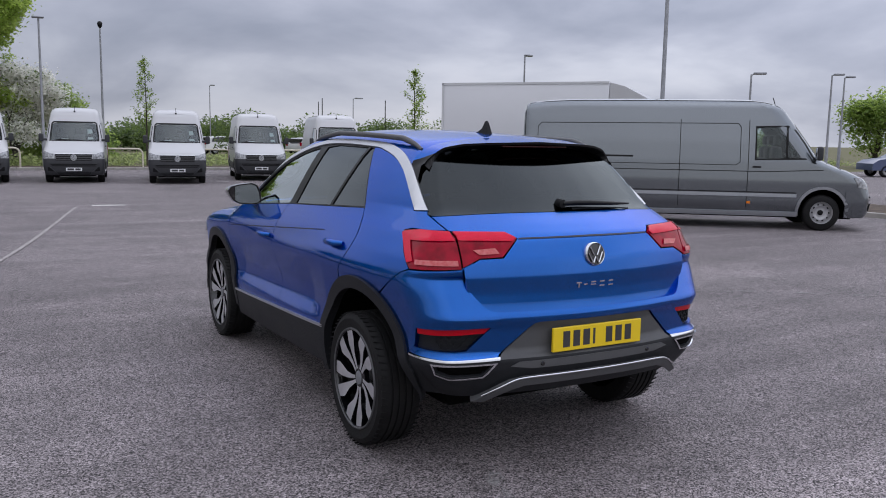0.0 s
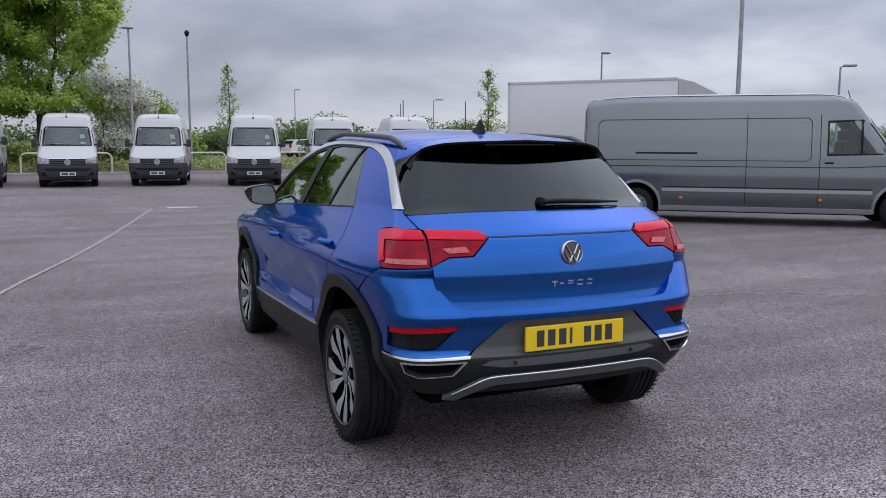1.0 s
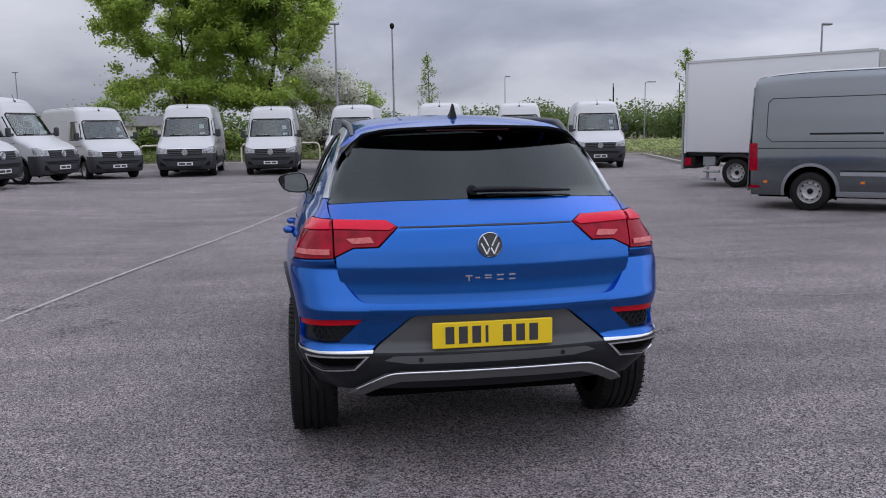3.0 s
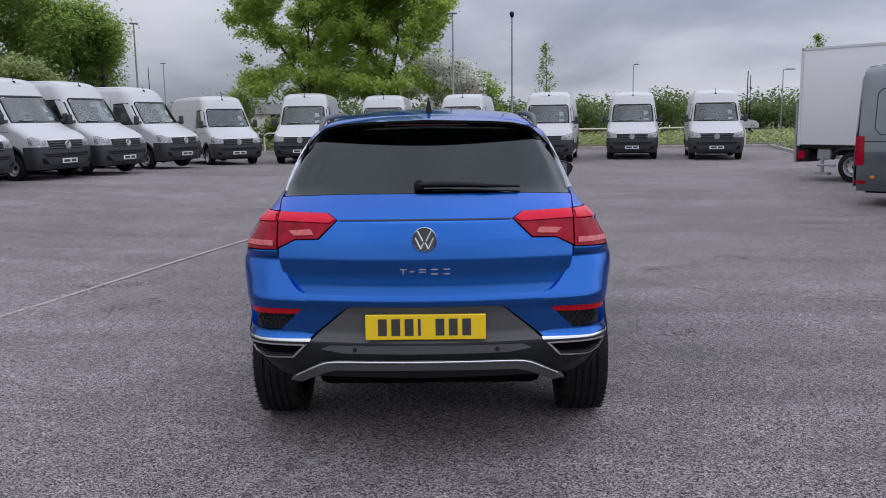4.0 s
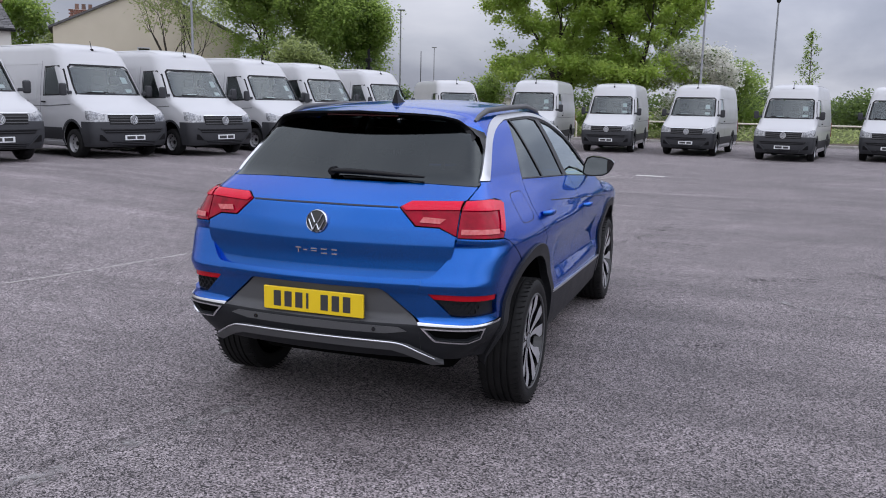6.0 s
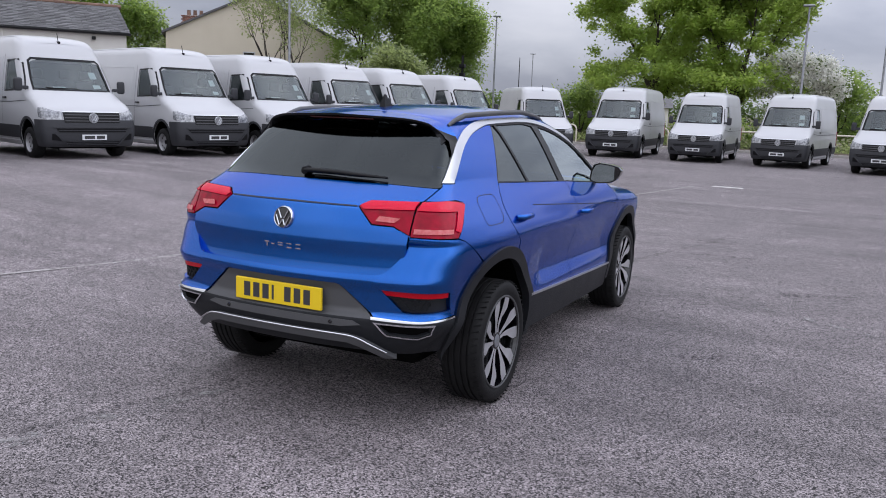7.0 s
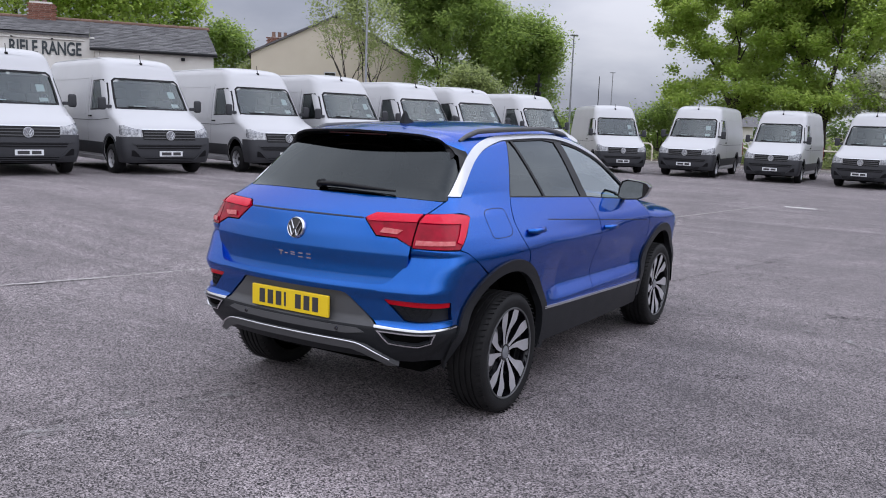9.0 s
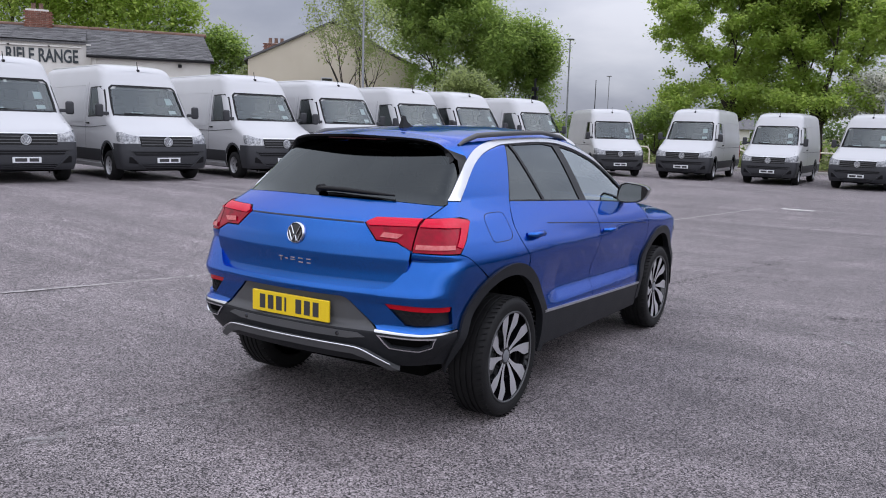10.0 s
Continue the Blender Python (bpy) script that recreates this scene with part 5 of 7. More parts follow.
g = 0.0025
quarter_side = [(-0.25, 1.188)] + [(-0.274, 1.190)] + [(y + 0.004, z - 0.002) for y, z in strip_in(-0.28, 0.40)] + [(0.395, 1.476), (0.300, 1.34), (0.186, 1.176)] + curve([(0.178, 1.160), (0.120, 1.09), (0.098, 1.03), (0.115, 0.95), (0.168, 0.868)], 4) + up_arch(ARCH_R, 66, 116.2) + [(-0.25, 0.90), (-0.25, 1.05)]
quarter_corner = round_corner([("r", 0.678, 1.182), ("r", 0.674, 1.150), ("r", 0.667, 1.126), ("r", 0.74, 1.122), ("s", -0.303, 1.110), ("s", -0.297, 1.100), ("s", -0.393, 1.02), ("s", -0.490, 0.956), ("s", -0.440, 0.938), ("s", -0.355, 0.878), ("s", -0.25, 0.812), ("s", -0.25, 0.90), ("s", -0.25, 1.05), ("s", -0.25, 1.188), ("s", -0.274, 1.192), ("s", -0.36, 1.197)])
door_rear = [(0.190, 1.170)] + [(y, float(BELT(y)) - 0.004) for y in (0.4, 0.7, 1.0, 1.215)] + [(1.235, 1.04), (1.248, 0.96), (1.235, 0.80), (1.200, 0.62), (1.170, 0.492)] + [(0.80, 0.508), (0.420, 0.526)] + up_arch(ARCH_R, 19.5, 64) + curve([(0.176, 0.868), (0.122, 0.952), (0.105, 1.03), (0.127, 1.09)], 4)
door_front = [(1.222, float(BELT(1.222)) - 0.004)] + [(y, float(BELT(y)) - 0.004) for y in (1.5, 1.8, 2.05)] + curve([(2.10, 1.045), (2.20, 0.97), (2.25, 0.86), (2.22, 0.74), (2.165, 0.62), (2.135, 0.53), (2.13, 0.448)], 4) + [(1.6, 0.472), (1.177, 0.491), (1.207, 0.62), (1.242, 0.80), (1.255, 0.96), (1.242, 1.04)]
wing = curve([(2.108, 1.048), (2.208, 0.97), (2.258, 0.86), (2.228, 0.74), (2.173, 0.62), (2.143, 0.53), (2.14, 0.46)], 4)[::-1] + [(2.12, 1.068), (2.35, 1.015), (2.7, 0.97), (3.0, 0.905), (3.15, 0.82), (3.15, 0.60), (3.12, 0.45)] + up_arch(ARCH_F, 15, 168, 14)
sill = [(0.415, 0.508), (1.2, 0.474), (2.13, 0.432)] + up_arch((2.60, 0.35, 0.475), 165, 188, 3) + [(2.12, 0.268), (1.2, 0.288), (0.44, 0.308)] + up_arch((-0.03, 0.36, 0.487), -6, 18, 3)
strip_sill = [(0.415, 0.525), (1.2, 0.490), (2.13, 0.447), (2.13, 0.435), (1.2, 0.477), (0.415, 0.511)]
glass_q = [(0.205, 1.180), (0.585, 1.160), (0.455, 1.478), (0.408, 1.474)]
glass_r = [(0.615, 1.158), (1.120, 1.130), (1.045, 1.470), (0.90, 1.484), (0.485, 1.478)]
glass_f = [(1.225, 1.124), (2.00, 1.066)] + [(y - 0.008, z - 0.012) for y, z in strip_in(1.17, 2.02)][::-1] + [(1.145, 1.462)]
trim = [(0.186, 1.172)] + [(y, float(BELT(y))) for y in (0.4, 0.8, 1.2, 1.6, 2.06)] + [(y, z + 0.001) for y, z in strip_in(0.40, 2.07)][::-1] + [(0.388, 1.475)]
for flip in (False, True):
    f = dict(mirror=flip)
    panels("rear_quarter", SUV, [("corner", quarter_corner), ("right", quarter_side)], BLUE, car, thick=0.02, **FINE, **f)
    dr = panels("rear_door", SUV, [("right", door_rear)], BLUE, car, thick=0.025, **FINE, **f)
    df = panels("front_door", SUV, [("right", door_front)], BLUE, car, thick=0.025, **FINE, **f)
    panels("front_wing", SUV, [("right", wing)], BLUE, car, thick=0.02, **FINE, **f)
    panels("sill_cladding", SUV, [("right", sill)], PLASTIC, car, "black plastic sill cladding", lift=0.010, thick=0.03, step=0.05, **f)
    panels("sill_strip", SUV, [("right", strip_sill)], SILVER, car, "thin silver sill strip", lift=0.014, thick=0.012, step=0.06, **f)
    for arch, r_in in ((ARCH_R, 0.436), (ARCH_F, 0.426)):
        ring = circle(arch[0], arch[1], arch[2] + 0.003, -11, 184, 30) + circle(arch[0], arch[1], r_in, 184, -11, 30)
        if arch is ARCH_R:
            ring = [p_ for p_ in ring if p_[0] > -0.52]
        panels("arch_cladding", SUV, [("right", ring)], PLASTIC, car, "black plastic wheel arch trim", lift=0.014, thick=0.045, step=0.03, **f)
        # near-black inner wall: the shade of the wheel well is in its colour
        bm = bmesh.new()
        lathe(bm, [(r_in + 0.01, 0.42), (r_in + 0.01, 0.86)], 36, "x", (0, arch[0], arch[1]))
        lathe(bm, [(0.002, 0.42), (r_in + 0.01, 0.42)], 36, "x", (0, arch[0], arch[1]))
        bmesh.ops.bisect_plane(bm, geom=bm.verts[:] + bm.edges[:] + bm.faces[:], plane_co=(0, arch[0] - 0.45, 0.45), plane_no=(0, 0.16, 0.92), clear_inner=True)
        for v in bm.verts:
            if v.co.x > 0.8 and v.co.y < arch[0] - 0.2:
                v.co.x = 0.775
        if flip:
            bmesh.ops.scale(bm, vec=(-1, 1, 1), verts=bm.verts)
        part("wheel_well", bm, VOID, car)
    pillar = [p_ for p_ in STRIP_OUT if p_[0] > 1.25]
    panels("windscreen_pillar", SUV, [("right", [(y - 0.004, z - 0.006) for y, z in pillar] + [(y + 0.012, z + 0.034) for y, z in pillar[::-1]])], BLACK, car, "black windscreen pillar", lift=-0.002, thick=0.02, step=0.03, **f)
    panels("roof_strip", SUV, [("right", STRIP_OUT + STRIP_IN[::-1])], SILVER, car, "satin silver roof strip", lift=0.006, thick=0.02, step=0.03, **f)
    holes = [shrink(glass_q, -0.001), shrink(glass_r, -0.001), shrink(glass_f, -0.001)]
    panels("window_trim", SUV, [("right", trim, holes)], BLACK, car, "black window surround", lift=-0.003, thick=0.015, step=0.05, **f)
    panels("quarter_window", SUV, [("right", shrink(glass_q, -0.006))], PRIVACY_SIDE, dr, "tinted quarter window", lift=-0.008, thick=0, step=0.06, **f)
    panels("rear_side_window", SUV, [("right", shrink(glass_r, -0.006))], PRIVACY_SIDE, dr, "tinted rear side window", lift=-0.008, thick=0, step=0.06, **f)
    panels("front_side_window", SUV, [("right", shrink(glass_f, -0.006))], CARGLASS, df, "clear front side window", lift=-0.008, thick=0, step=0.06, **f)
    if not flip:
        flap = [(-0.058 + 0.112 * math.copysign(abs(math.cos(a)) ** 0.45, math.cos(a)) + 0.02 * math.sin(a), 1.052 + 0.074 * math.copysign(abs(math.sin(a)) ** 0.45, math.sin(a))) for a in np.linspace(0, 2 * math.pi, 32, endpoint=False)]
        panels("fuel_flap_seam", SUV, [("right", flap, [shrink(flap, 0.003)])], SEAM_AND_SHADE, car, lift=0.0012, thick=0, step=0.03)
    # shade under the handle-height edge, painted as a thin dark strip
    for door, y0, y1 in ((dr, 0.50, 1.236), (df, 1.262, 2.18)):
        line_ = [(y, float(HANDLE_LINE(y))) for y in np.linspace(y0, y1, 8)]
        panels("door_crease_shade", SUV, [("right", [(y, z - 0.0025) for y, z in line_] + [(y, z + 0.0025) for y, z in line_[::-1]])], SEAM_AND_SHADE, door, lift=0.0015, thick=0, step=0.03, **f)
    sx = -1 if flip else 1
    # handles with their hollows
    for door, hy_, hz_ in ((dr, 0.285, 0.985), (df, 1.395, 0.912)):
        q0 = at_side(hy_, hz_)
        bm = bmesh.new()
        path = [(q0[0] - 0.004, hy_ - 0.085, hz_ + 0.004), (q0[0] + 0.026, hy_ - 0.06, hz_ + 0.004), (q0[0] + 0.034, hy_, hz_ + 0.004), (q0[0] + 0.028, hy_ + 0.06, hz_ + 0.002), (q0[0] + 0.004, hy_ + 0.095, hz_)]
        tube(bm, path, [0.012, 0.017, 0.018, 0.017, 0.012], 10)
        if flip:
            bmesh.ops.scale(bm, vec=(-1, 1, 1), verts=bm.verts)
            bmesh.ops.reverse_faces(bm, faces=bm.faces)
        part("door_handle", bm, BLUE, door, "blue door handle", smooth=60)
    # mirror: a faceted shell, its glass set into the open back
    outline = [(0.785, 1.086), (0.792, 1.150), (0.812, 1.200), (0.850, 1.214), (0.930, 1.204), (0.985, 1.188), (1.004, 1.164), (0.992, 1.128), (0.968, 1.092), (0.930, 1.072), (0.850, 1.066), (0.806, 1.070)]
    mid_x, mid_z = 0.895, 1.138
    rings_ = []
    bm = bmesh.new()
    for y_, k_ in ((1.792, 0.93), (1.784, 0.985), (1.792, 1.0), (1.85, 0.985), (1.90, 0.90), (1.94, 0.70), (1.958, 0.40)):
        rings_.append([bm.verts.new(((mid_x + (x_ - mid_x) * k_) * sx, y_ + 0.20 * (x_ - 0.80), mid_z + (z_ - mid_z) * k_)) for x_, z_ in outline])
    for ra_, rb_ in zip(rings_, rings_[1:]):
        for k_ in range(len(outline)):
            bm.faces.new((ra_[k_], ra_[(k_ + 1) % len(outline)], rb_[(k_ + 1) % len(outline)], rb_[k_]))
    bm.faces.new(rings_[0])
    bm.faces.new(rings_[-1])
    tube(bm, [(0.74 * sx, 1.885, 1.078), (0.80 * sx, 1.875, 1.086), (0.86 * sx, 1.86, 1.10)], [0.030, 0.026, 0.024], 8)
    bmesh.ops.recalc_face_normals(bm, faces=bm.faces)
    mir = part("door_mirror", bm, GLOSSBLACK, car, "gloss black door mirror", smooth=50)
    bm = bmesh.new()
    vs = [bm.verts.new(((mid_x + (x_ - mid_x) * 0.88) * sx, 1.788 + 0.22 * (x_ - 0.80), mid_z + (z_ - mid_z) * 0.86)) for x_, z_ in outline]
    fc = bm.faces.new(vs)
    ex = bmesh.ops.extrude_face_region(bm, geom=[fc])
    bmesh.ops.translate(bm, vec=(0, 0.012, 0), verts=[v for v in ex["geom"] if isinstance(v, bmesh.types.BMVert)])
    bmesh.ops.recalc_face_normals(bm, faces=bm.faces)
    part("mirror_glass", bm, MIRROR, mir, "dark mirror glass")
    # roof rail
    bm = bmesh.new()
    pts = []
    for y in np.linspace(-0.06, 1.40, 24):
        xx = 0.555 - 0.02 * ((y - 0.6) / 0.8) ** 2
        zz = float(SUV.drop(np.array([(xx, y, 4.0)]), np.array((0, 0, -1.0)))[0, 2])
        t_ = (y + 0.06) / 1.46
        lift_ = 0.040 * min(1.0, t_ / 0.13, (1 - t_) / 0.30) ** 0.8
        pts.append((xx * sx, y, zz - 0.004 + lift_))
    tube(bm, pts, [0.009 + 0.006 * min(1.0, k_ / 2, (23 - k_) / 2) for k_ in range(24)], 10)
    part("roof_rail", bm, GREYPLASTIC, car, "dark grey roof rail", smooth=50)

# roof, windscreen, bonnet
edge = []
for y, z in STRIP_OUT:
    if -0.095 < y < 1.62:
        edge.append((float(at_side(y, z)[0]) + 0.002, y))
roof = [(0.0, -0.10), (0.30, -0.10), (edge[0][0] - 0.03, -0.10), (edge[0][0], edge[0][1])] + edge[1:] + [(0.50, 1.55), (0.30, 1.50), (0.0, 1.485)]
panels("roof", SUV, [("top", mirrored(roof))], BLUE, car, thick=0.02, step=0.045)
ws = [(0.0, 1.49), (0.30, 1.505), (0.52, 1.57), (0.60, 1.72), (0.655, 1.95), (0.69, 2.15), (0.60, 2.24), (0.30, 2.33), (0.0, 2.36)]
panels("windscreen", SUV, [("top", mirrored(ws))], CARGLASS, car, lift=-0.004, thick=0, step=0.07)
bon = [(0.0, 2.37), (0.30, 2.34), (0.62, 2.25), (0.72, 2.16), (0.745, 2.35), (0.74, 2.8), (0.68, 3.1), (0.5, 3.25), (0.0, 3.33)]
panels("bonnet", SUV, [("top", mirrored(bon))], BLUE, car, thick=0.02, step=0.05)
for flip in (False, True):
    panels("wing_top", SUV, [("top", [(0.725, 2.16), (0.80, 2.14), (0.815, 2.5), (0.80, 2.85), (0.76, 3.05), (0.69, 3.12), (0.745, 2.8), (0.75, 2.35)])], BLUE, car, lift=-0.001, thick=0.0, step=0.05, mirror=flip)
    panels("headlamp", SUV, [("right", [(2.98, 0.80), (3.2, 0.72), (3.24, 0.80), (3.12, 0.86), (3.0, 0.87)])], CLEARLENS, car, lift=0.006, thick=0.01, step=0.05, mirror=flip)
    panels("front_bumper", SUV, [("right", [(3.10, 0.30), (3.30, 0.30), (3.33, 0.60), (3.25, 0.72), (3.12, 0.76), (3.10, 0.55)])], BLUE, car, lift=0.0, thick=0.02, step=0.05, mirror=flip)
panels("front_bumper", SUV, [("front", mirrored([(0.0, 0.86), (0.6, 0.80), (0.70, 0.70), (0.72, 0.30), (0.0, 0.30)]))], PLASTIC, car, lift=0.001, thick=0.02, step=0.08)

# spoiler: a thin lip over the glass, matt black beneath and at the corners
LIP_Z = smooth_ramp([(0.0, 1.522), (0.30, 1.513), (0.41, 1.506), (0.50, 1.487), (0.555, 1.442), (0.60, 1.392)], 0.02)
rows, half = 7, []


def skin(base, tilt):
    """The hull's skin under a point, seen from above (tilt 0) to the side (tilt 90)."""
    way = np.array((-math.sin(radians(tilt)), 0.0, -math.cos(radians(tilt))))
    return Vector(SUV.drop(np.array([base]) - way * 1.5, way)[0])


strip_foot = Vector(at_side(-0.20, 1.322))
for i in range(27):
    x = 0.598 * (0.65 * i / 26 + 0.35 * math.sin(math.pi / 2 * i / 26))
    ze = float(LIP_Z(x))
    s_ = min(1.0, max(0.0, (x - 0.40) / 0.198))
    lip = Vector((x, min(-0.30 + 0.42 * x * x, float(at_rear(x, ze)[1]) - 0.010), ze))
    base = np.array((x, -0.08, 1.50)) * (1 - s_) + np.array((0.62, -0.085, 1.37)) * s_
    half.append((skin(base, 70 * s_) + Vector((0.002 * s_, 0, 0.003)), lip))
for k in (1, 2):
    yk = -0.085 - 0.0575 * k
    root = Vector(at_side(yk, float(np.interp(yk, (-0.20, -0.09), (1.322, 1.396))))) + Vector((0.003, 0, 0))
    half.append((root, half[26][1].lerp(strip_foot + Vector((0.004, -0.006, 0)), k / 2)))
flip_x = Matrix.Diagonal((-1, 1, 1))
columns = [(flip_x @ r, flip_x @ l) for r, l in half[:0:-1]] + half
n, P = len(columns), []
for root, lip in columns:
    for k in range(rows):
        t_ = k / (rows - 1)
        P.append((root.x + (lip.x - root.x) * t_, root.y + (lip.y - root.y) * t_, root.z + (lip.z - root.z) * t_ ** 1.15))
quads = [(i, (i * rows + k + 1, (i + 1) * rows + k + 1, (i + 1) * rows + k, i * rows + k)) for i in range(n - 1) for k in range(rows - 1)]
edge_i = 6
spoiler = hang(mesh_object("roof_spoiler", P[edge_i * rows:(n - edge_i) * rows], [tuple(v - edge_i * rows for v in q) for i, q in quads if edge_i <= i < n - 1 - edge_i], BLUE, smooth=True), car, "blue roof spoiler with black underside")
for lo_, hi_ in ((0, edge_i), (n - 1 - edge_i, n - 1)):
    hang(mesh_object("spoiler_cheek", P[lo_ * rows:(hi_ + 1) * rows], [tuple(v - lo_ * rows for v in q) for i, q in quads if lo_ <= i < hi_], BLACK, smooth=True), spoiler, "black spoiler cheek")
Q, G = [], []
for i in range(n):
    a = P[i * rows + rows - 1]
    g2 = at_rear(a[0] * 0.99, a[2] - 0.030)
    Q += [(a[0], a[1] - 0.0005, a[2] + 0.0005), (a[0], a[1] + 0.002, a[2] - 0.010), (g2[0], g2[1] + 0.012, g2[2])]
for i in range(3, n - 4):
    for k in range(2):
        a = i * 3 + k
        G.append((a, a + 3, a + 4, a + 1)[::-1])
hang(mesh_object("spoiler_underside", Q[9:-9], [tuple(v - 9 for v in q) for q in G], BLACK), spoiler, "black spoiler underside")
bm = bmesh.new()
box(bm, -0.20, -0.262, 1.494, 0.20, -0.250, 1.503, 0.003, 1)
part("brake_light", bm, mat("smoked_red_lens", (0.05, 0.001, 0.003), 0.2), spoiler, "dark red high brake light")

# wiper
wp = [at_rear(x, z) for x, z in ((-0.030, 1.226), (0.05, 1.228), (0.15, 1.226), (0.27, 1.220), (0.43, 1.213))]
bm = bmesh.new()
tube(bm, [(q[0], q[1] - 0.022, q[2] + 0.006) for q in wp], [0.012, 0.014, 0.013, 0.011, 0.005], 8)
wiper = part("rear_wiper", bm, BLACK, car, "black rear wiper arm", smooth=50)
bm = bmesh.new()
tube(bm, [(q[0], q[1] - 0.007, q[2] - 0.012) for q in [at_rear(x, z) for x, z in ((0.03, 1.216), (0.2, 1.216), (0.43, 1.205))]], 0.006, 6)
part("wiper_blade", bm, BLACK, wiper)
bm = bmesh.new()
q = wp[0]
lathe(bm, [(0.002, q[1] - 0.030), (0.020, q[1] - 0.028), (0.024, q[1] + 0.01)], 16, "y", (q[0], 0, q[2] + 0.004))
part("wiper_pivot", bm, BLACK, wiper, smooth=40)

# shark-fin aerial
bm = bmesh.new()
prof = [(0.17, 0.0), (0.186, 0.058), (0.197, 0.072), (0.212, 0.068), (0.230, 0.030), (0.262, 0.014), (0.300, 0.004), (0.31, 0.0)]
zt = float(CAR_T(0.25)) - 0.006
L_, R_ = [], []
for y, h_ in prof:
    wd = 0.004 + 0.014 * max(0, 1 - h_ / 0.07)
    L_.append(bm.verts.new((-wd, y, zt + h_)))
    R_.append(bm.verts.new((wd, y, zt + h_)))
for k in range(len(prof) - 1):
    bm.faces.new((L_[k], R_[k], R_[k + 1], L_[k + 1]))
bm.faces.new(L_)
bm.faces.new(R_[::-1])
bmesh.ops.recalc_face_normals(bm, faces=bm.faces)
part("shark_fin_aerial", bm, BLACK, car, "dark shark-fin aerial")


# ---- alloy wheels ----
def alloy_wheel(x, y, sx, twist):
    hub = (x, y, 0.334)
    bm = bmesh.new()
    r, w = 0.334, 0.222
    prof = [(0.240, -0.10), (0.300, -0.111), (0.322, -0.100), (0.332, -0.080)]
    for gx in (-0.052, -0.018, 0.018, 0.052):
        prof += [(0.334, gx - 0.006), (0.326, gx - 0.004), (0.326, gx + 0.004), (0.334, gx + 0.006)]
    prof += [(0.332, 0.080), (0.322, 0.100), (0.306, 0.111), (0.290, 0.113), (0.270, 0.111), (0.252, 0.103), (0.246, 0.09)]
    lathe(bm, prof, 56, "x")
    for k in range(60):
        a = 2 * math.pi * k / 60
        for s_ in (-1, 1):
            box(bm, -0.022, -0.0022, -0.003, 0.022, 0.0022, 0.003, m=Matrix.Rotation(a + 0.05 * s_, 4, "X") @ Matrix.Translation((s_ * 0.086, 0, 0.3305)) @ Matrix.Rotation(radians(18 * s_), 4, "Z"))
    tyre = part("tyre", bm, RUBBER, car, "worn black road tyre", smooth=35)
    tyre.location = hub
    s = sx
    bm = bmesh.new()
    lathe(bm, [(0.254, 0.104 * s), (0.250, 0.108 * s), (0.242, 0.104 * s), (0.238, 0.085 * s), (0.225, 0.02 * s), (0.222, -0.09 * s)], 56, "x")
    bmesh.ops.recalc_face_normals(bm, faces=bm.faces)
    rim = part("rim", bm, GLOSSBLACK, tyre, "black alloy rim with polished spokes", smooth=40)
    bm = bmesh.new()
    lathe(bm, [(0.255, 0.103 * s), (0.252, 0.110 * s), (0.247, 0.110 * s), (0.244, 0.103 * s)], 56, "x")
    part("rim_lip", bm, GREYPLASTIC, rim, smooth=50)
    bm = bmesh.new()
    lathe(bm, [(0.002, 0.0), (0.150, 0.0), (0.150, 0.012 * s), (0.002, 0.012 * s)], 32, "x")
    part("brake_disc", bm, STEELRIM, rim, smooth=30)
    # added black backing disc that hides the bright inner side of the wheel
    bm = bmesh.new()
    lathe(bm, [(0.002, -0.045 * s), (0.224, -0.045 * s), (0.226, -0.06 * s)], 32, "x")
    part("wheel_back", bm, VOID, rim)
    # five pairs of flat blades: a narrow black wedge inside each pair, a wide one between the pairs
    for k in range(5):
        for q_ in (-1, 1):
            bm = bmesh.new()
            pts = []
            for r_, a0, a1, depth in ((0.046, 3.0, 24.0, 0.078), (0.085, 4.0, 18.5, 0.080), (0.130, 5.0, 20.0, 0.086), (0.178, 6.5, 26.5, 0.095), (0.196, 7.0, 27.0, 0.097), (0.247, 8.5, 22.5, 0.100)):
                ring_ = []
                for a in (a0, a1):
                    b_ = radians(twist + 72 * k + q_ * a + 40 * (r_ - 0.05) * s)
                    ring_.append((math.sin(b_) * r_, math.cos(b_) * r_))
                pts.append((ring_[0], ring_[1], depth))
            f_ = [(bm.verts.new((d * s, *p1)), bm.verts.new((d * s, *p2))) for p1, p2, d in pts]
            b_ = [(bm.verts.new(((d - 0.034) * s, *p1)), bm.verts.new(((d - 0.034) * s, *p2))) for p1, p2, d in pts]
            for i in range(len(pts) - 1):
                bm.faces.new((f_[i][0], f_[i][1], f_[i + 1][1], f_[i + 1][0])).material_index = 0
                bm.faces.new((f_[i][0], f_[i + 1][0], b_[i + 1][0], b_[i][0])).material_index = 1
                bm.faces.new((f_[i][1], b_[i][1], b_[i + 1][1], f_[i + 1][1])).material_index = 1
            bmesh.ops.recalc_face_normals(bm, faces=bm.faces)
            part("spoke", bm, [ALLOY, GLOSSBLACK], rim)
    bm = bmesh.new()
    lathe(bm, [(0.070, 0.05 * s), (0.064, 0.074 * s), (0.040, 0.080 * s), (0.036, 0.074 * s)], 28, "x")
    part("hub", bm, GLOSSBLACK, rim, smooth=40)
    bm = bmesh.new()
    lathe(bm, [(0.036, 0.070 * s), (0.034, 0.080 * s), (0.030, 0.082 * s), (0.001, 0.082 * s)], 24, "x")
    part("centre_cap", bm, BRIGHTGREY, rim, smooth=30)


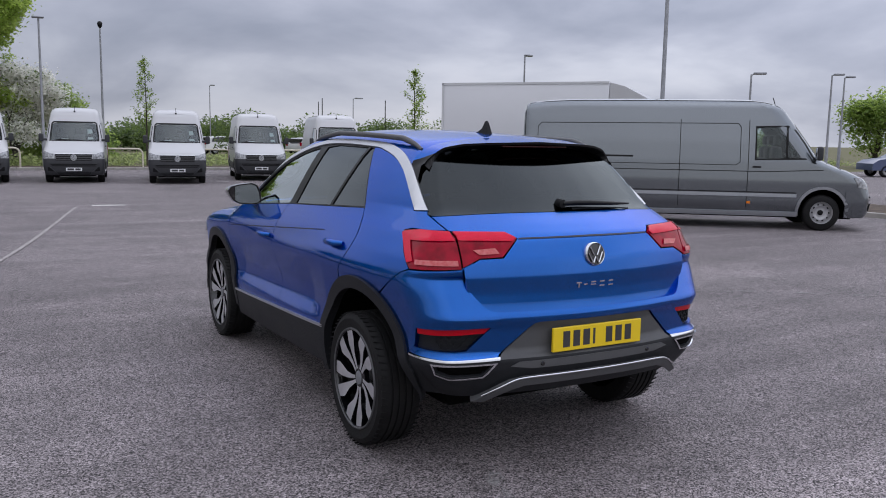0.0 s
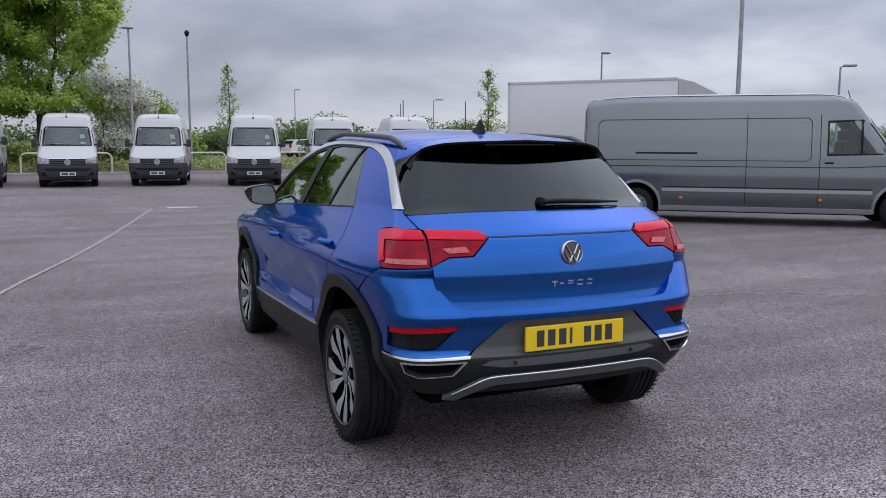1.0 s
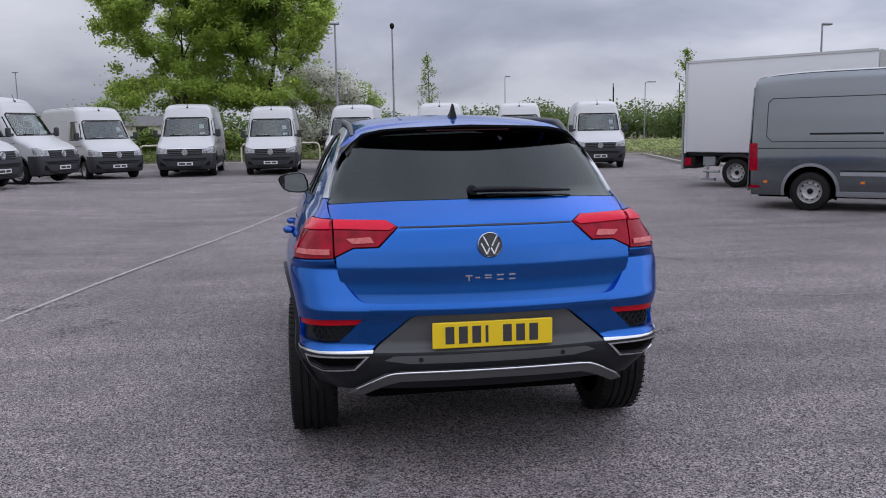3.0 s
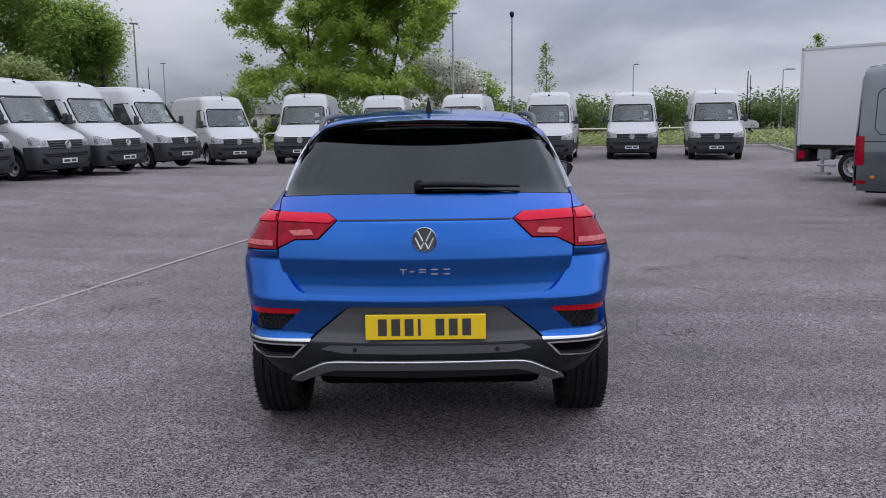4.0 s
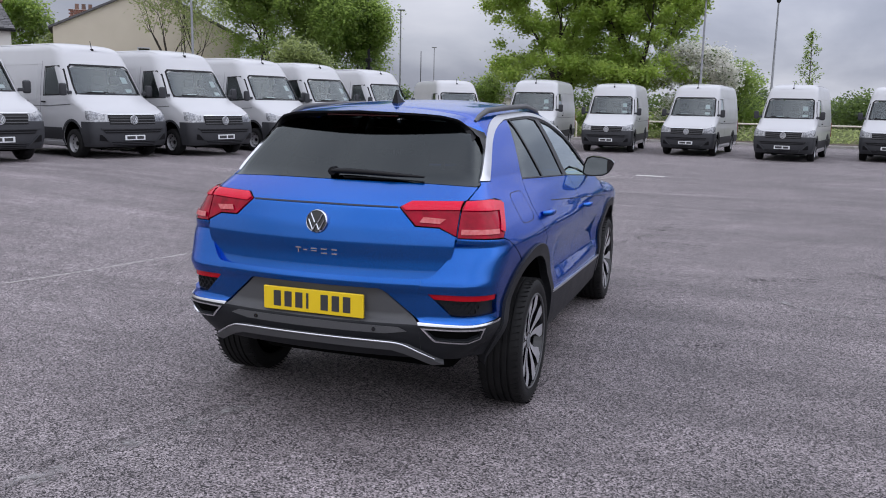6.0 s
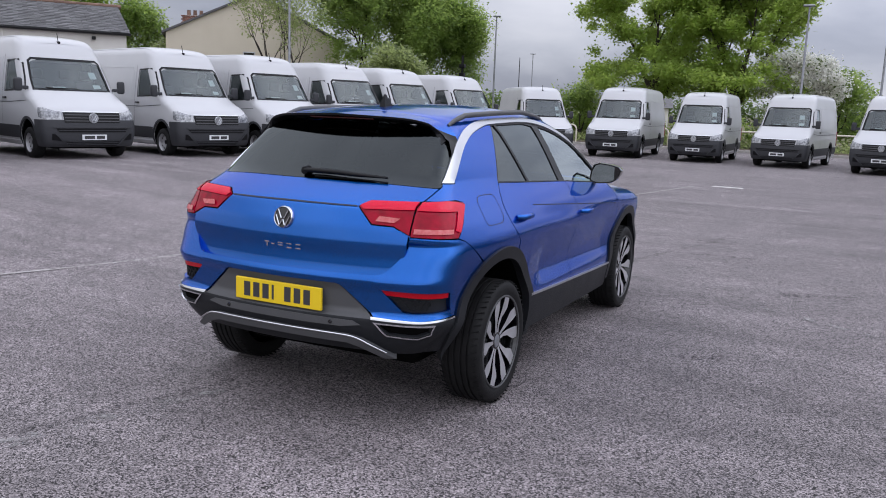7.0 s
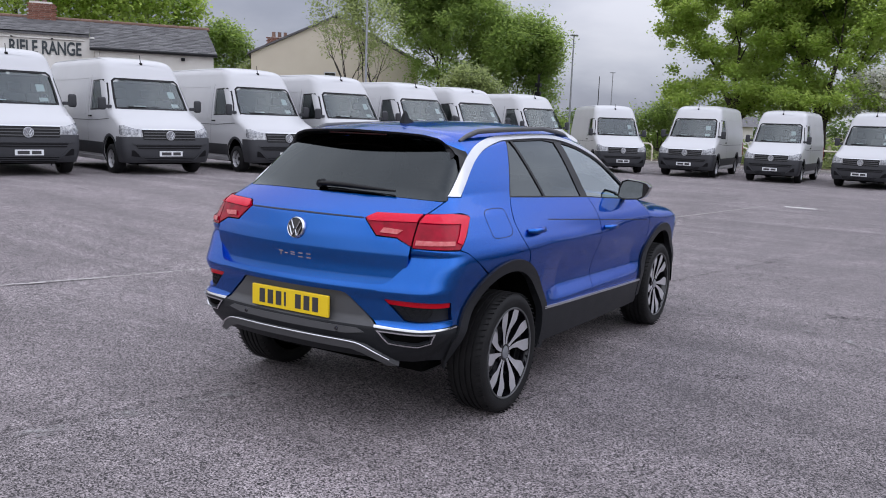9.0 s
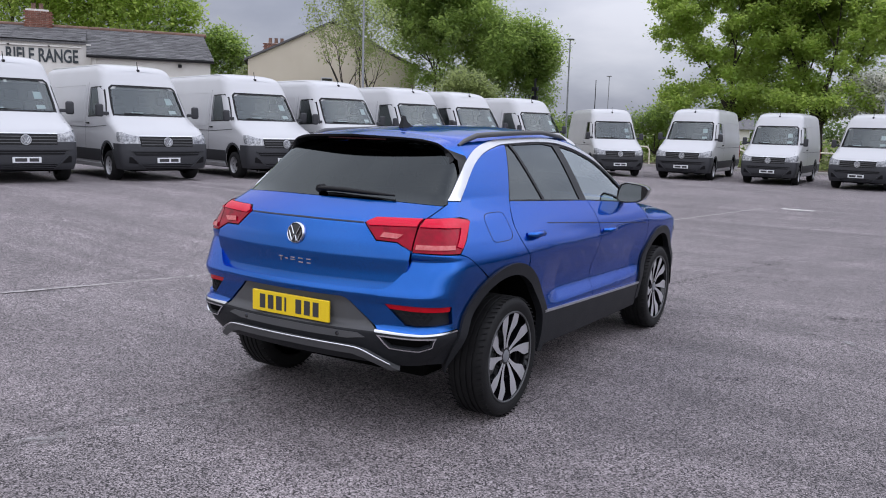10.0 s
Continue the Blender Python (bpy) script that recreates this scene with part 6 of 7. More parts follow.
for sx in (1, -1):
    alloy_wheel(0.772 * sx, 0.0, sx, -6 if sx > 0 else 40)
    alloy_wheel(0.775 * sx, 2.595, sx, 30 if sx > 0 else 5)

# dark tub, seats and dashboard inside
# solid near-black filling keeps the panel gaps and the underside dark
bm = bmesh.new()
box(bm, -0.62, -0.50, 0.36, 0.62, 0.6, 0.96, 0.05, 2)
box(bm, -0.55, -0.36, 0.23, 0.55, 0.6, 0.42, 0.05, 2)
box(bm, -0.62, 0.5, 0.19, 0.62, 2.2, 0.96, 0.05, 2)
box(bm, -0.58, 2.15, 0.19, 0.58, 3.1, 0.78, 0.05, 2)
part("floor_pan", bm, VOID, car)
for x0, y0 in ((-0.36, 1.05), (0.36, 1.05), (-0.38, 0.12), (0.38, 0.12)):
    bm = bmesh.new()
    box(bm, x0 - 0.24, y0 - 0.12, 0.90, x0 + 0.24, y0 + 0.06, 1.22, 0.06, 3)
    box(bm, x0 - 0.13, y0 - 0.12, 1.25, x0 + 0.13, y0 - 0.02, 1.41 if y0 > 0.5 else 1.36, 0.04, 3)
    box(bm, x0 - 0.05, y0 - 0.09, 1.20, x0 - 0.035, y0 - 0.075, 1.28)
    box(bm, x0 + 0.035, y0 - 0.09, 1.20, x0 + 0.05, y0 - 0.075, 1.28)
    part("seat", bm, SEATCLOTH, car, "dark cloth seat", smooth=40)
bm = bmesh.new()
box(bm, -0.66, 1.72, 0.9, 0.66, 2.15, 1.07, 0.06, 3)
part("dashboard", bm, BLACK, car, smooth=40)
bm = bmesh.new()
lathe(bm, [(0.17, -0.014), (0.186, 0), (0.17, 0.014), (0.156, 0), (0.17, -0.014)], 28, "y")
bmesh.ops.transform(bm, matrix=Matrix.Translation((0.36, 1.62, 1.08)) @ Matrix.Rotation(radians(28), 4, "X"), verts=bm.verts)
part("steering_wheel", bm, BLACK, car, smooth=60)


# ---- trees ----
LEAF = leaf_material("maple_leaves", (0.25, 0.345, 0.07), (0.62, 0.76, 0.19), (0.14, 0.21, 0.045))
LEAF_DARK = leaf_material("dark_leaves", (0.13, 0.20, 0.05), (0.50, 0.64, 0.17), (0.08, 0.13, 0.036))
LEAF_OLIVE = leaf_material("olive_leaves", (0.125, 0.155, 0.062), (0.52, 0.60, 0.24), (0.085, 0.105, 0.04))
LEAF_BRIGHT = leaf_material("fresh_spring_leaves", (0.13, 0.20, 0.035), (0.42, 0.55, 0.13), (0.08, 0.12, 0.03))
BLOSSOM = leaf_material("white_hawthorn_blossom", (0.86, 0.85, 0.80), (0.84, 0.84, 0.76), (0.16, 0.20, 0.08))


def dappled(m, pale, green, share):
    """Each small piece is either a white flower or a green leaf."""
    nt = m.node_tree
    geo = nt.nodes.new("ShaderNodeNewGeometry")
    pick = nt.nodes.new("ShaderNodeValToRGB")
    pick.color_ramp.interpolation = "CONSTANT"
    pick.color_ramp.elements[0].color = (*pale, 1)
    pick.color_ramp.elements[1].color = (*green, 1)
    pick.color_ramp.elements[1].position = share
    nt.links.new(geo.outputs["Random Per Island"], pick.inputs[0])
    for node in nt.nodes:
        if node.type == "BSDF_PRINCIPLED":
            nt.links.new(pick.outputs[0], node.inputs["Base Color"])
        elif node.type == "BSDF_TRANSLUCENT":
            nt.links.new(pick.outputs[0], node.inputs["Color"])


dappled(BLOSSOM, (0.86, 0.85, 0.80), (0.12, 0.18, 0.05), 0.88)
BARK = mat("tree_bark", (0.075, 0.06, 0.047), 0.9, vary=0.8, scale=5, fine=0.6, fine_scale=30, second=(0.03, 0.025, 0.02), bump=0.8, bump_scale=20)


def leaf_mesh(name, clusters, count, size, material, parent, seed, label="", kind="stuff", stray=0.14):
    """A crown: many small bent leaves scattered in clumps (centre, radii)."""
    rng = np.random.default_rng(seed)
    vol = np.array([c[3] * c[4] * c[5] for c in clusters]) ** 0.67
    per = np.maximum(1, (count * vol / vol.sum()).astype(int))
    P = []
    for c, k in zip(clusters, per):
        d = rng.normal(size=(k, 3))
        d /= np.linalg.norm(d, axis=1, keepdims=True)
        r = rng.uniform(0.05, 1.0, (k, 1)) ** 0.6 * np.where(rng.uniform(size=(k, 1)) < stray, 1.75, 1.0)
        P.append(np.array(c[:3]) + d * r * np.array(c[3:6]))
    P = np.vstack(P)
    n = len(P)
    # leaves lie in loose horizontal sprays, tips a little down
    a, t = rng.uniform(0, 2 * np.pi, n), rng.normal(-0.12, 0.55, n)
    s = size * rng.uniform(0.6, 1.35, n)
    u = np.stack([np.cos(a) * np.cos(t), np.sin(a) * np.cos(t), np.sin(t)], 1)
    w = np.stack([-np.sin(a), np.cos(a), rng.normal(0, 0.45, n)], 1)
    w /= np.linalg.norm(w, axis=1, keepdims=True)
    droop = np.array((0, 0, -1.0)) * (s * 0.12)[:, None]
    quad = np.stack([P, P + (u * 0.55 + w * 0.42) * s[:, None], P + u * s[:, None] + droop, P + (u * 0.55 - w * 0.42) * s[:, None]], 1).reshape(-1, 3)
    faces = np.arange(n * 4).reshape(n, 4)
    me = bpy.data.meshes.new(name)
    me.from_pydata(quad.tolist(), [], faces.tolist())
    me.materials.append(material)
    ob = new(name, me)
    if parent:
        ob.parent = parent
    return tagged(ob, label, kind=kind if not parent else "")


def grow(bm, base, way, length, radius, depth, rng, tips, lean=0.35, split=3):
    """A limb that bends, tapers and forks."""
    pts, rad = [Vector(base)], [radius]
    d = Vector(way).normalized()
    for k in range(4):
        d = (d + Vector(rng.normal(0, 0.12, 3)) + Vector((0, 0, 0.05))).normalized()
        pts.append(pts[-1] + d * length / 4)
        rad.append(radius * (1 - 0.13 * (k + 1)))
    tube(bm, pts, rad, 8 if depth > 2 else 5, cap=False)
    if depth == 0:
        tips.append(tuple(pts[-1]))
        return
    if depth <= 2:
        tips.append(tuple(pts[-1]))
        tips.append(tuple(pts[2]))
    for k in range(split):
        a = 2 * math.pi * (k + rng.uniform(0, 0.7)) / split
        side = Vector((math.cos(a), math.sin(a), 0))
        nd = (d * 0.75 + side * lean * rng.uniform(0.8, 1.7) + Vector((0, 0, 0.12))).normalized()
        grow(bm, pts[-1] if k else pts[3], nd, length * rng.uniform(0.62, 0.85), rad[-1] * 0.68, depth - 1, rng, tips, lean, split)


def tree(name, x, y, height, width, label, leaves, count, size, seed, trunk=0.25, fork=0.22, lean=0.55, low=0.16, clump=0.9, depth=3, category="tree", squash=1.0, fill=1.0, extra=(), group="trees round the car park"):
    """A tapered trunk with forking limbs; clumps of leaves sit at the limb ends within an uneven crown."""
    ob = thing(name, pose(x, y, -0.05), label, category, group)
    rng = np.random.default_rng(seed)
    bm, tips = bmesh.new(), []
    L = height * 0.36
    fork_z = height * fork
    tube(bm, [(0, 0, 0), (0.04, 0.02, fork_z * 0.5), (0, 0.03, fork_z)], [trunk * 1.35, trunk, trunk * 0.9], 10, cap=False)
    for k in range(4):
        a = 2 * math.pi * (k + rng.uniform(0, 0.5)) / 4
        grow(bm, (0, 0.03, fork_z * (0.8 + 0.2 * k / 3)), (math.cos(a) * lean, math.sin(a) * lean, 1), L, trunk * 0.62, depth, rng, tips, lean * 0.75)
    T = np.array(tips)
    # fit the limb ends into the crown's size
    ctr = T.mean(0)
    span = np.percentile(np.abs(T[:, :2] - ctr[:2]), 96)
    top = T[:, 2].max()
    kx, kz = (width / 2 - clump * 0.6) / max(span, 0.1), (height - clump * 0.7 - fork_z) / max(top - fork_z, 0.1)
    for v in bm.verts:
        if v.co.z > fork_z:
            f = min(1.0, (v.co.z - fork_z) / (height * 0.15))
            v.co.x *= 1 + (kx - 1) * f
            v.co.y *= 1 + (kx * squash - 1) * f
            v.co.z = fork_z + (v.co.z - fork_z) * kz
    part("trunk", bm, BARK, ob, smooth=60)
    clusters = []
    zc, zr = (height + height * low) / 2, (height - height * low) / 2
    for t_ in tips:
        px, py, pz = t_[0] * kx, t_[1] * kx * squash, fork_z + (t_[2] - fork_z) * kz
        reach = width / 2 * math.sqrt(max(0.06, 1 - ((pz - zc) / zr) ** 2))
        pull = min(1.0, reach / max(math.hypot(px, py), 0.1))
        px, py = px * pull, py * pull
        if pz > height * low:
            r = clump * rng.uniform(0.55, 1.15)
            clusters.append((px, py, pz, r * 1.05, r * 1.05, r * 0.85))
    # fill the crown's rounded body between the limbs, leaving gaps
    for _ in range(int(fill * 90)):
        d = rng.normal(size=3)
        d /= np.linalg.norm(d)
        k = rng.uniform(0.35, 1.0) ** 0.6
        r = clump * rng.uniform(0.5, 1.0)
        flare = 0.76 + 0.28 * math.cos(d[2] * 1.5)
        clusters.append((d[0] * k * (width / 2 - r * 0.7) * flare, d[1] * k * (width / 2 - r * 0.7) * flare * squash, zc + d[2] * k * (zr - r * 0.4), r * 1.05, r * 1.05, r * 0.85))
    for c in extra:
        clusters.append(c)
    leaf_mesh("crown", clusters, count, size, leaves, ob, seed + 1)
    return ob


def low_ring(width, z, n, seed, r=0.9):
    """Clumps that hang low round the skirt of a crown."""
    rng = np.random.default_rng(seed)
    return [(math.cos(a) * width / 2 * k, math.sin(a) * width / 2 * k, z + rng.uniform(-0.4, 0.8), r, r, r * 0.6) for a, k in zip(np.linspace(0, 6.28, n, endpoint=False) + 0.3, rng.uniform(0.55, 0.98, n))]


# the two large maples behind the north row, with hawthorn and saplings
tree("maple_tree", -7.7, 42.5, 12.4, 9.0, "large green maple tree in full leaf behind parked vans", LEAF, 108000, 0.15, 11, 0.34, 0.22, 0.62, 0.18, 0.60, fill=1.7, extra=low_ring(8.4, 3.3, 24, 3, 0.8))
tree("maple_tree", -3.5, 42.0, 11.8, 7.7, "large green maple tree in full leaf behind parked vans", LEAF, 94000, 0.15, 23, 0.36, 0.22, 0.55, 0.18, 0.60, fill=1.5, extra=low_ring(7.6, 3.3, 20, 5, 0.8))
tree("hawthorn", -0.6, 41.6, 5.0, 4.4, "hawthorn bush covered in white blossom", BLOSSOM, 30000, 0.12, 31, 0.12, 0.12, 0.7, 0.08, 0.5, fill=0.5, category="bush", extra=low_ring(3.2, 1.3, 9, 8, 0.6))
tree("field_maple", 1.3, 44.5, 4.5, 3.9, "round-headed small green tree", LEAF_DARK, 12000, 0.13, 37, 0.10, 0.15, 0.6, 0.10, 0.55, fill=0.5, extra=low_ring(3.0, 1.4, 8, 9, 0.6))
tree("field_maple", -12.3, 44.0, 3.5, 2.9, "small round green tree beside a larger maple", LEAF_DARK, 6000, 0.13, 41, 0.10, 0.12, 0.7, 0.08, 0.5, fill=0.4, extra=low_ring(2.4, 1.1, 8, 8, 0.5))


def sapling(x, y, height, width, seed, label):
    ob = thing("sapling", pose(x, y, 0), label, "tree", "young trees in the planting bed")
    rng = np.random.default_rng(seed)
    bm = bmesh.new()
    tube(bm, [(0, 0, 0), (0.03, 0, height * 0.5), (0, 0.02, height * 0.98)], [0.045, 0.03, 0.008], 7)
    cl = []
    for k in range(26):
        z = height * (0.36 + 0.62 * k / 26)
        r = width / 2 * (1.05 - 0.85 * (k / 26) ** 1.3) * rng.uniform(0.6, 1.05)
        a = rng.uniform(0, 6.28)
        tip = (math.cos(a) * r, math.sin(a) * r, z + r * 0.9)
        tube(bm, [(0, 0, z), (tip[0] * 0.6, tip[1] * 0.6, z + r * 0.45), tip], [0.012, 0.008, 0.004], 4, cap=False)
        for t_ in (0.45, 0.75, 1.0):
            cl.append((tip[0] * t_, tip[1] * t_, z + r * 0.9 * t_, 0.16, 0.16, 0.14))
    part("trunk", bm, BARK, ob, smooth=60)
    leaf_mesh("crown", cl, 1100, 0.09, LEAF_BRIGHT, ob, seed + 1)


sapling(4.6, 36.5, 5.0, 1.3, 51, "slender young tree with fresh green leaves")
sapling(13.2, 26.5, 4.3, 1.3, 53, "slender young tree with fresh green leaves")

# the trees along the west side
tree("lime_tree", -26.2, 43.0, 12.6, 9.0, "broad dense dark green tree", LEAF_DARK, 110000, 0.15, 61, 0.3, 0.16, 0.6, 0.10, 1.0, fill=1.2, extra=low_ring(8.0, 2.6, 14, 12, 1.1))
tree("lime_tree", -21.2, 43.4, 8.6, 5.8, "dense dark green tree", LEAF_DARK, 60000, 0.14, 67, 0.22, 0.15, 0.55, 0.08, 0.85, extra=low_ring(5.2, 2.0, 12, 13, 0.9))
tree("willow_bush", -20.1, 35.8, 4.9, 3.8, "grey-green rounded willow bush", LEAF_OLIVE, 12000, 0.15, 71, 0.12, 0.10, 0.7, 0.05, 0.7, fill=0.7, category="bush", extra=low_ring(3.4, 1.6, 12, 14, 0.8))
tree("ash_tree", -23.9, 30.9, 9.6, 5.6, "half-bare tree with young leaves over a pale wall", LEAF_OLIVE, 7500, 0.13, 73, 0.34, 0.10, 0.75, 0.30, 0.42, depth=4, fill=0.05)
tree("sycamore_tree", -50.0, 37.5, 14.0, 10.0, "tall green tree behind the pub", LEAF, 16000, 0.30, 79, 0.3, 0.25, 0.5, 0.2, 1.2)
tree("sycamore_tree", -58.0, 34.0, 14.5, 12.0, "tall green tree behind the pub", LEAF, 16000, 0.30, 83, 0.3, 0.25, 0.5, 0.2, 1.3)
tree("ash_tree", -44.0, 41.0, 8.9, 4.2, "green tree beside the pub", LEAF_DARK, 9000, 0.2, 89, 0.2, 0.2, 0.5, 0.15, 0.7, fill=0.6)
tree("elder_bush", -39.5, 39.0, 5.4, 3.0, "yellow-green bush beside the pub", LEAF_OLIVE, 6000, 0.17, 97, 0.12, 0.12, 0.6, 0.08, 0.6, fill=0.4, category="bush")


# ---- hedges and verge growth ----
LEAF_FAR = leaf_material("distant_leaves", (0.085, 0.13, 0.045), (0.20, 0.28, 0.08), (0.055, 0.09, 0.032))


def bushes(name, spots, count, size, material, seed, label):
    return leaf_mesh(name, spots, count, size, material, None, seed, label, "stuff", 0.0)


def hedge_line(x0, x1, y, h, seed, depth=3.0, wob=0.5, step=1.6):
    rng = np.random.default_rng(seed)
    out = []
    for x in np.arange(x0, x1, step):
        hh = h * rng.uniform(1 - wob, 1 + wob * 0.4)
        out.append((x + rng.uniform(-0.5, 0.5), y + rng.uniform(-1, 1) * depth / 2, hh * 0.45, step * 0.95, depth * 0.5, hh * 0.55))
    return out


bushes("far_hedge", hedge_line(2, 60, 78, 3.1, 1, 4, 0.35, 2.0), 40000, 0.26, LEAF_FAR, 101, "line of distant green trees and hedge")
bushes("far_woodland", hedge_line(-90, 200, 150, 5.6, 2, 8, 0.35, 5.0), 34000, 0.6, LEAF_FAR, 102, "distant woodland along the horizon")
bushes("verge_growth", hedge_line(-20, 30, 37.4, 0.7, 3, 1.6, 0.6, 0.8) + hedge_line(14, 22, 30, 0.8, 5, 8, 0.6, 0.9), 12000, 0.12, LEAF_OLIVE, 103, "rough weeds and low shrubs on the verge")
bushes("verge_grass", hedge_line(-40, 60, 41, 0.45, 4, 5.0, 0.5, 1.4) + hedge_line(4, 60, 50, 0.5, 6, 8.0, 0.5, 2.0), 34000, 0.16, LEAF_OLIVE, 104, "tall rough grass behind the barriers")
bushes("hedge_by_trees", hedge_line(-30, 4, 45.5, 1.9, 7, 2.0, 0.4, 1.2), 18000, 0.2, LEAF_DARK, 105, "green hedge under the trees")
bushes("roundel_bush", [(9.0, 55, 1.3, 2.2, 1.8, 1.6), (15.5, 58, 1.6, 2.6, 2, 1.9), (28, 60, 1.5, 3, 2, 1.8)], 9000, 0.2, LEAF_FAR, 106, "rounded green shrubs beyond the verge")
bushes("pale_blossom_bush", [(32, 62, 1.6, 3.4, 2, 1.9), (58, 30.5, 2.0, 3.6, 2.4, 2.3)], 8000, 0.18, BLOSSOM, 107, "bushes with pale blossom")
tree("oak_tree", 66.0, 29.5, 8.5, 8.0, "dense green tree beside the road", LEAF_DARK, 12000, 0.26, 111, 0.25, 0.18, 0.55, 0.1, 1.1, extra=low_ring(7, 2, 10, 17, 1.1))
tree("oak_tree", 72.0, 25.5, 7.6, 6.5, "dense green tree beside the road", LEAF, 10000, 0.26, 113, 0.25, 0.18, 0.55, 0.1, 1.1, extra=low_ring(6, 2, 10, 18, 1.1))
tree("poplar_tree", 55.0, 34.0, 5.8, 5.0, "green tree beside the road", LEAF_DARK, 8000, 0.24, 115, 0.2, 0.18, 0.55, 0.1, 0.9, extra=low_ring(4.4, 1.6, 8, 19, 0.9))


# ---- box truck ----
def make_truck(m):
    ob = thing("box_truck", m, "white box-body truck with a folded tail lift and steel wheels", "truck")
    h = 2.91
    bm = bmesh.new()
    box(bm, -1.02, -0.13, 0.80, 1.02, 4.05, h, 0.03, 2)
    part("box_body", bm, mat("white_box_panel", (0.66, 0.67, 0.69), 0.45, vary=0.3, scale=0.8, second=(0.60, 0.61, 0.63)), ob, "plain white box body", smooth=40)
    bm = bmesh.new()
    prof = [(4.06, h - 0.01), (4.40, h - 0.10), (4.90, h - 0.36), (5.25, h - 0.72), (5.25, h - 0.9), (4.06, h - 0.9)]
    a = [bm.verts.new((-0.98, y, z)) for y, z in prof]
    b = [bm.verts.new((0.98, y, z)) for y, z in prof]
    bm.faces.new(a)
    bm.faces.new(b[::-1])
    for k in range(len(prof)):
        q = (k + 1) % len(prof)
        bm.faces.new((a[k], b[k], b[q], a[q]))
    bmesh.ops.recalc_face_normals(bm, faces=bm.faces)
    part("air_deflector", bm, WHITE, ob)
    bm = bmesh.new()
    for x0 in (-1.035, 1.015):
        box(bm, x0, -0.145, 0.78, x0 + 0.02, -0.09, h + 0.01)
        box(bm, x0, -0.13, h - 0.04, x0 + 0.02, 4.05, h + 0.012)
    box(bm, -1.035, -0.145, h - 0.05, 1.035, -0.10, h + 0.012)
    part("edge_trim", bm, mat("pale_edge_trim", (0.55, 0.56, 0.57), 0.45), ob)
    for x0 in (-0.95, 0.0):
        bm = bmesh.new()
        box(bm, x0, -0.17, 0.9, x0 + 0.93, -0.134, h - 0.08, 0.01, 1)
        part("rear_door", bm, WHITE, ob)
    bm = bmesh.new()
    box(bm, -1.0, -0.23, 0.40, 1.0, -0.175, 1.72, 0.01, 1)
    part("tail_lift", bm, GALV, ob, "folded grey steel tail lift")
    bm = bmesh.new()
    box(bm, -0.42, 0.1, 0.55, -0.30, 5.9, 0.72)
    box(bm, 0.30, 0.1, 0.55, 0.42, 5.9, 0.72)
    box(bm, -1.0, -0.05, 0.73, 1.0, 4.05, 0.796)
    part("chassis", bm, BLACK, ob)
    bm = bmesh.new()
    box(bm, 0.72, 0.30, 0.48, 0.96, 0.62, 0.72, 0.02, 1)
    part("battery_box", bm, BRIGHTGREY, ob)
    bm = bmesh.new()
    box(bm, 0.5, -0.12, 0.42, 0.98, 0.12, 0.70, 0.01, 1)
    lampbox = part("lamp_board", bm, BLACK, ob)
    bm = bmesh.new()
    box(bm, 0.86, -0.145, 0.48, 0.992, 0.02, 0.66, 0.01, 1)
    part("rear_lamp", bm, REDLENS, lampbox, "red rear lamp")
    bm = bmesh.new()
    tube(bm, [(1.0, 0.35, 0.36), (1.0, 0.75, 0.36)], 0.03, 6)
    box(bm, 0.9, 0.30, 0.14, 1.02, 0.62, 0.20)
    box(bm, 0.93, 0.40, 0.20, 0.97, 0.46, 0.50)
    part("side_guard", bm, GALV, ob)
    for sx in (-1, 1):
        for ya in (1.12, 4.95):
            steel_wheel(ob, (0.86 * sx, ya, 0.34), 0.34, 0.235, sx)
    bm = bmesh.new()
    box(bm, -0.98, 4.25, 0.45, 0.98, 6.1, 1.95, 0.25, 3)
    part("cab", bm, WHITE, ob, smooth=40)
    bm = bmesh.new()
    tube(bm, [(0.97, 0.66, 0.50), (0.97, 0.74, 0.66), (0.97, 0.90, 0.72), (0.97, 1.3, 0.72), (0.97, 1.5, 0.66)], 0.05, 6)
    part("mudguard", bm, BLACK, ob)
    return ob


make_truck(pose(8.8, 15.3, 0, 0, 0, -142))


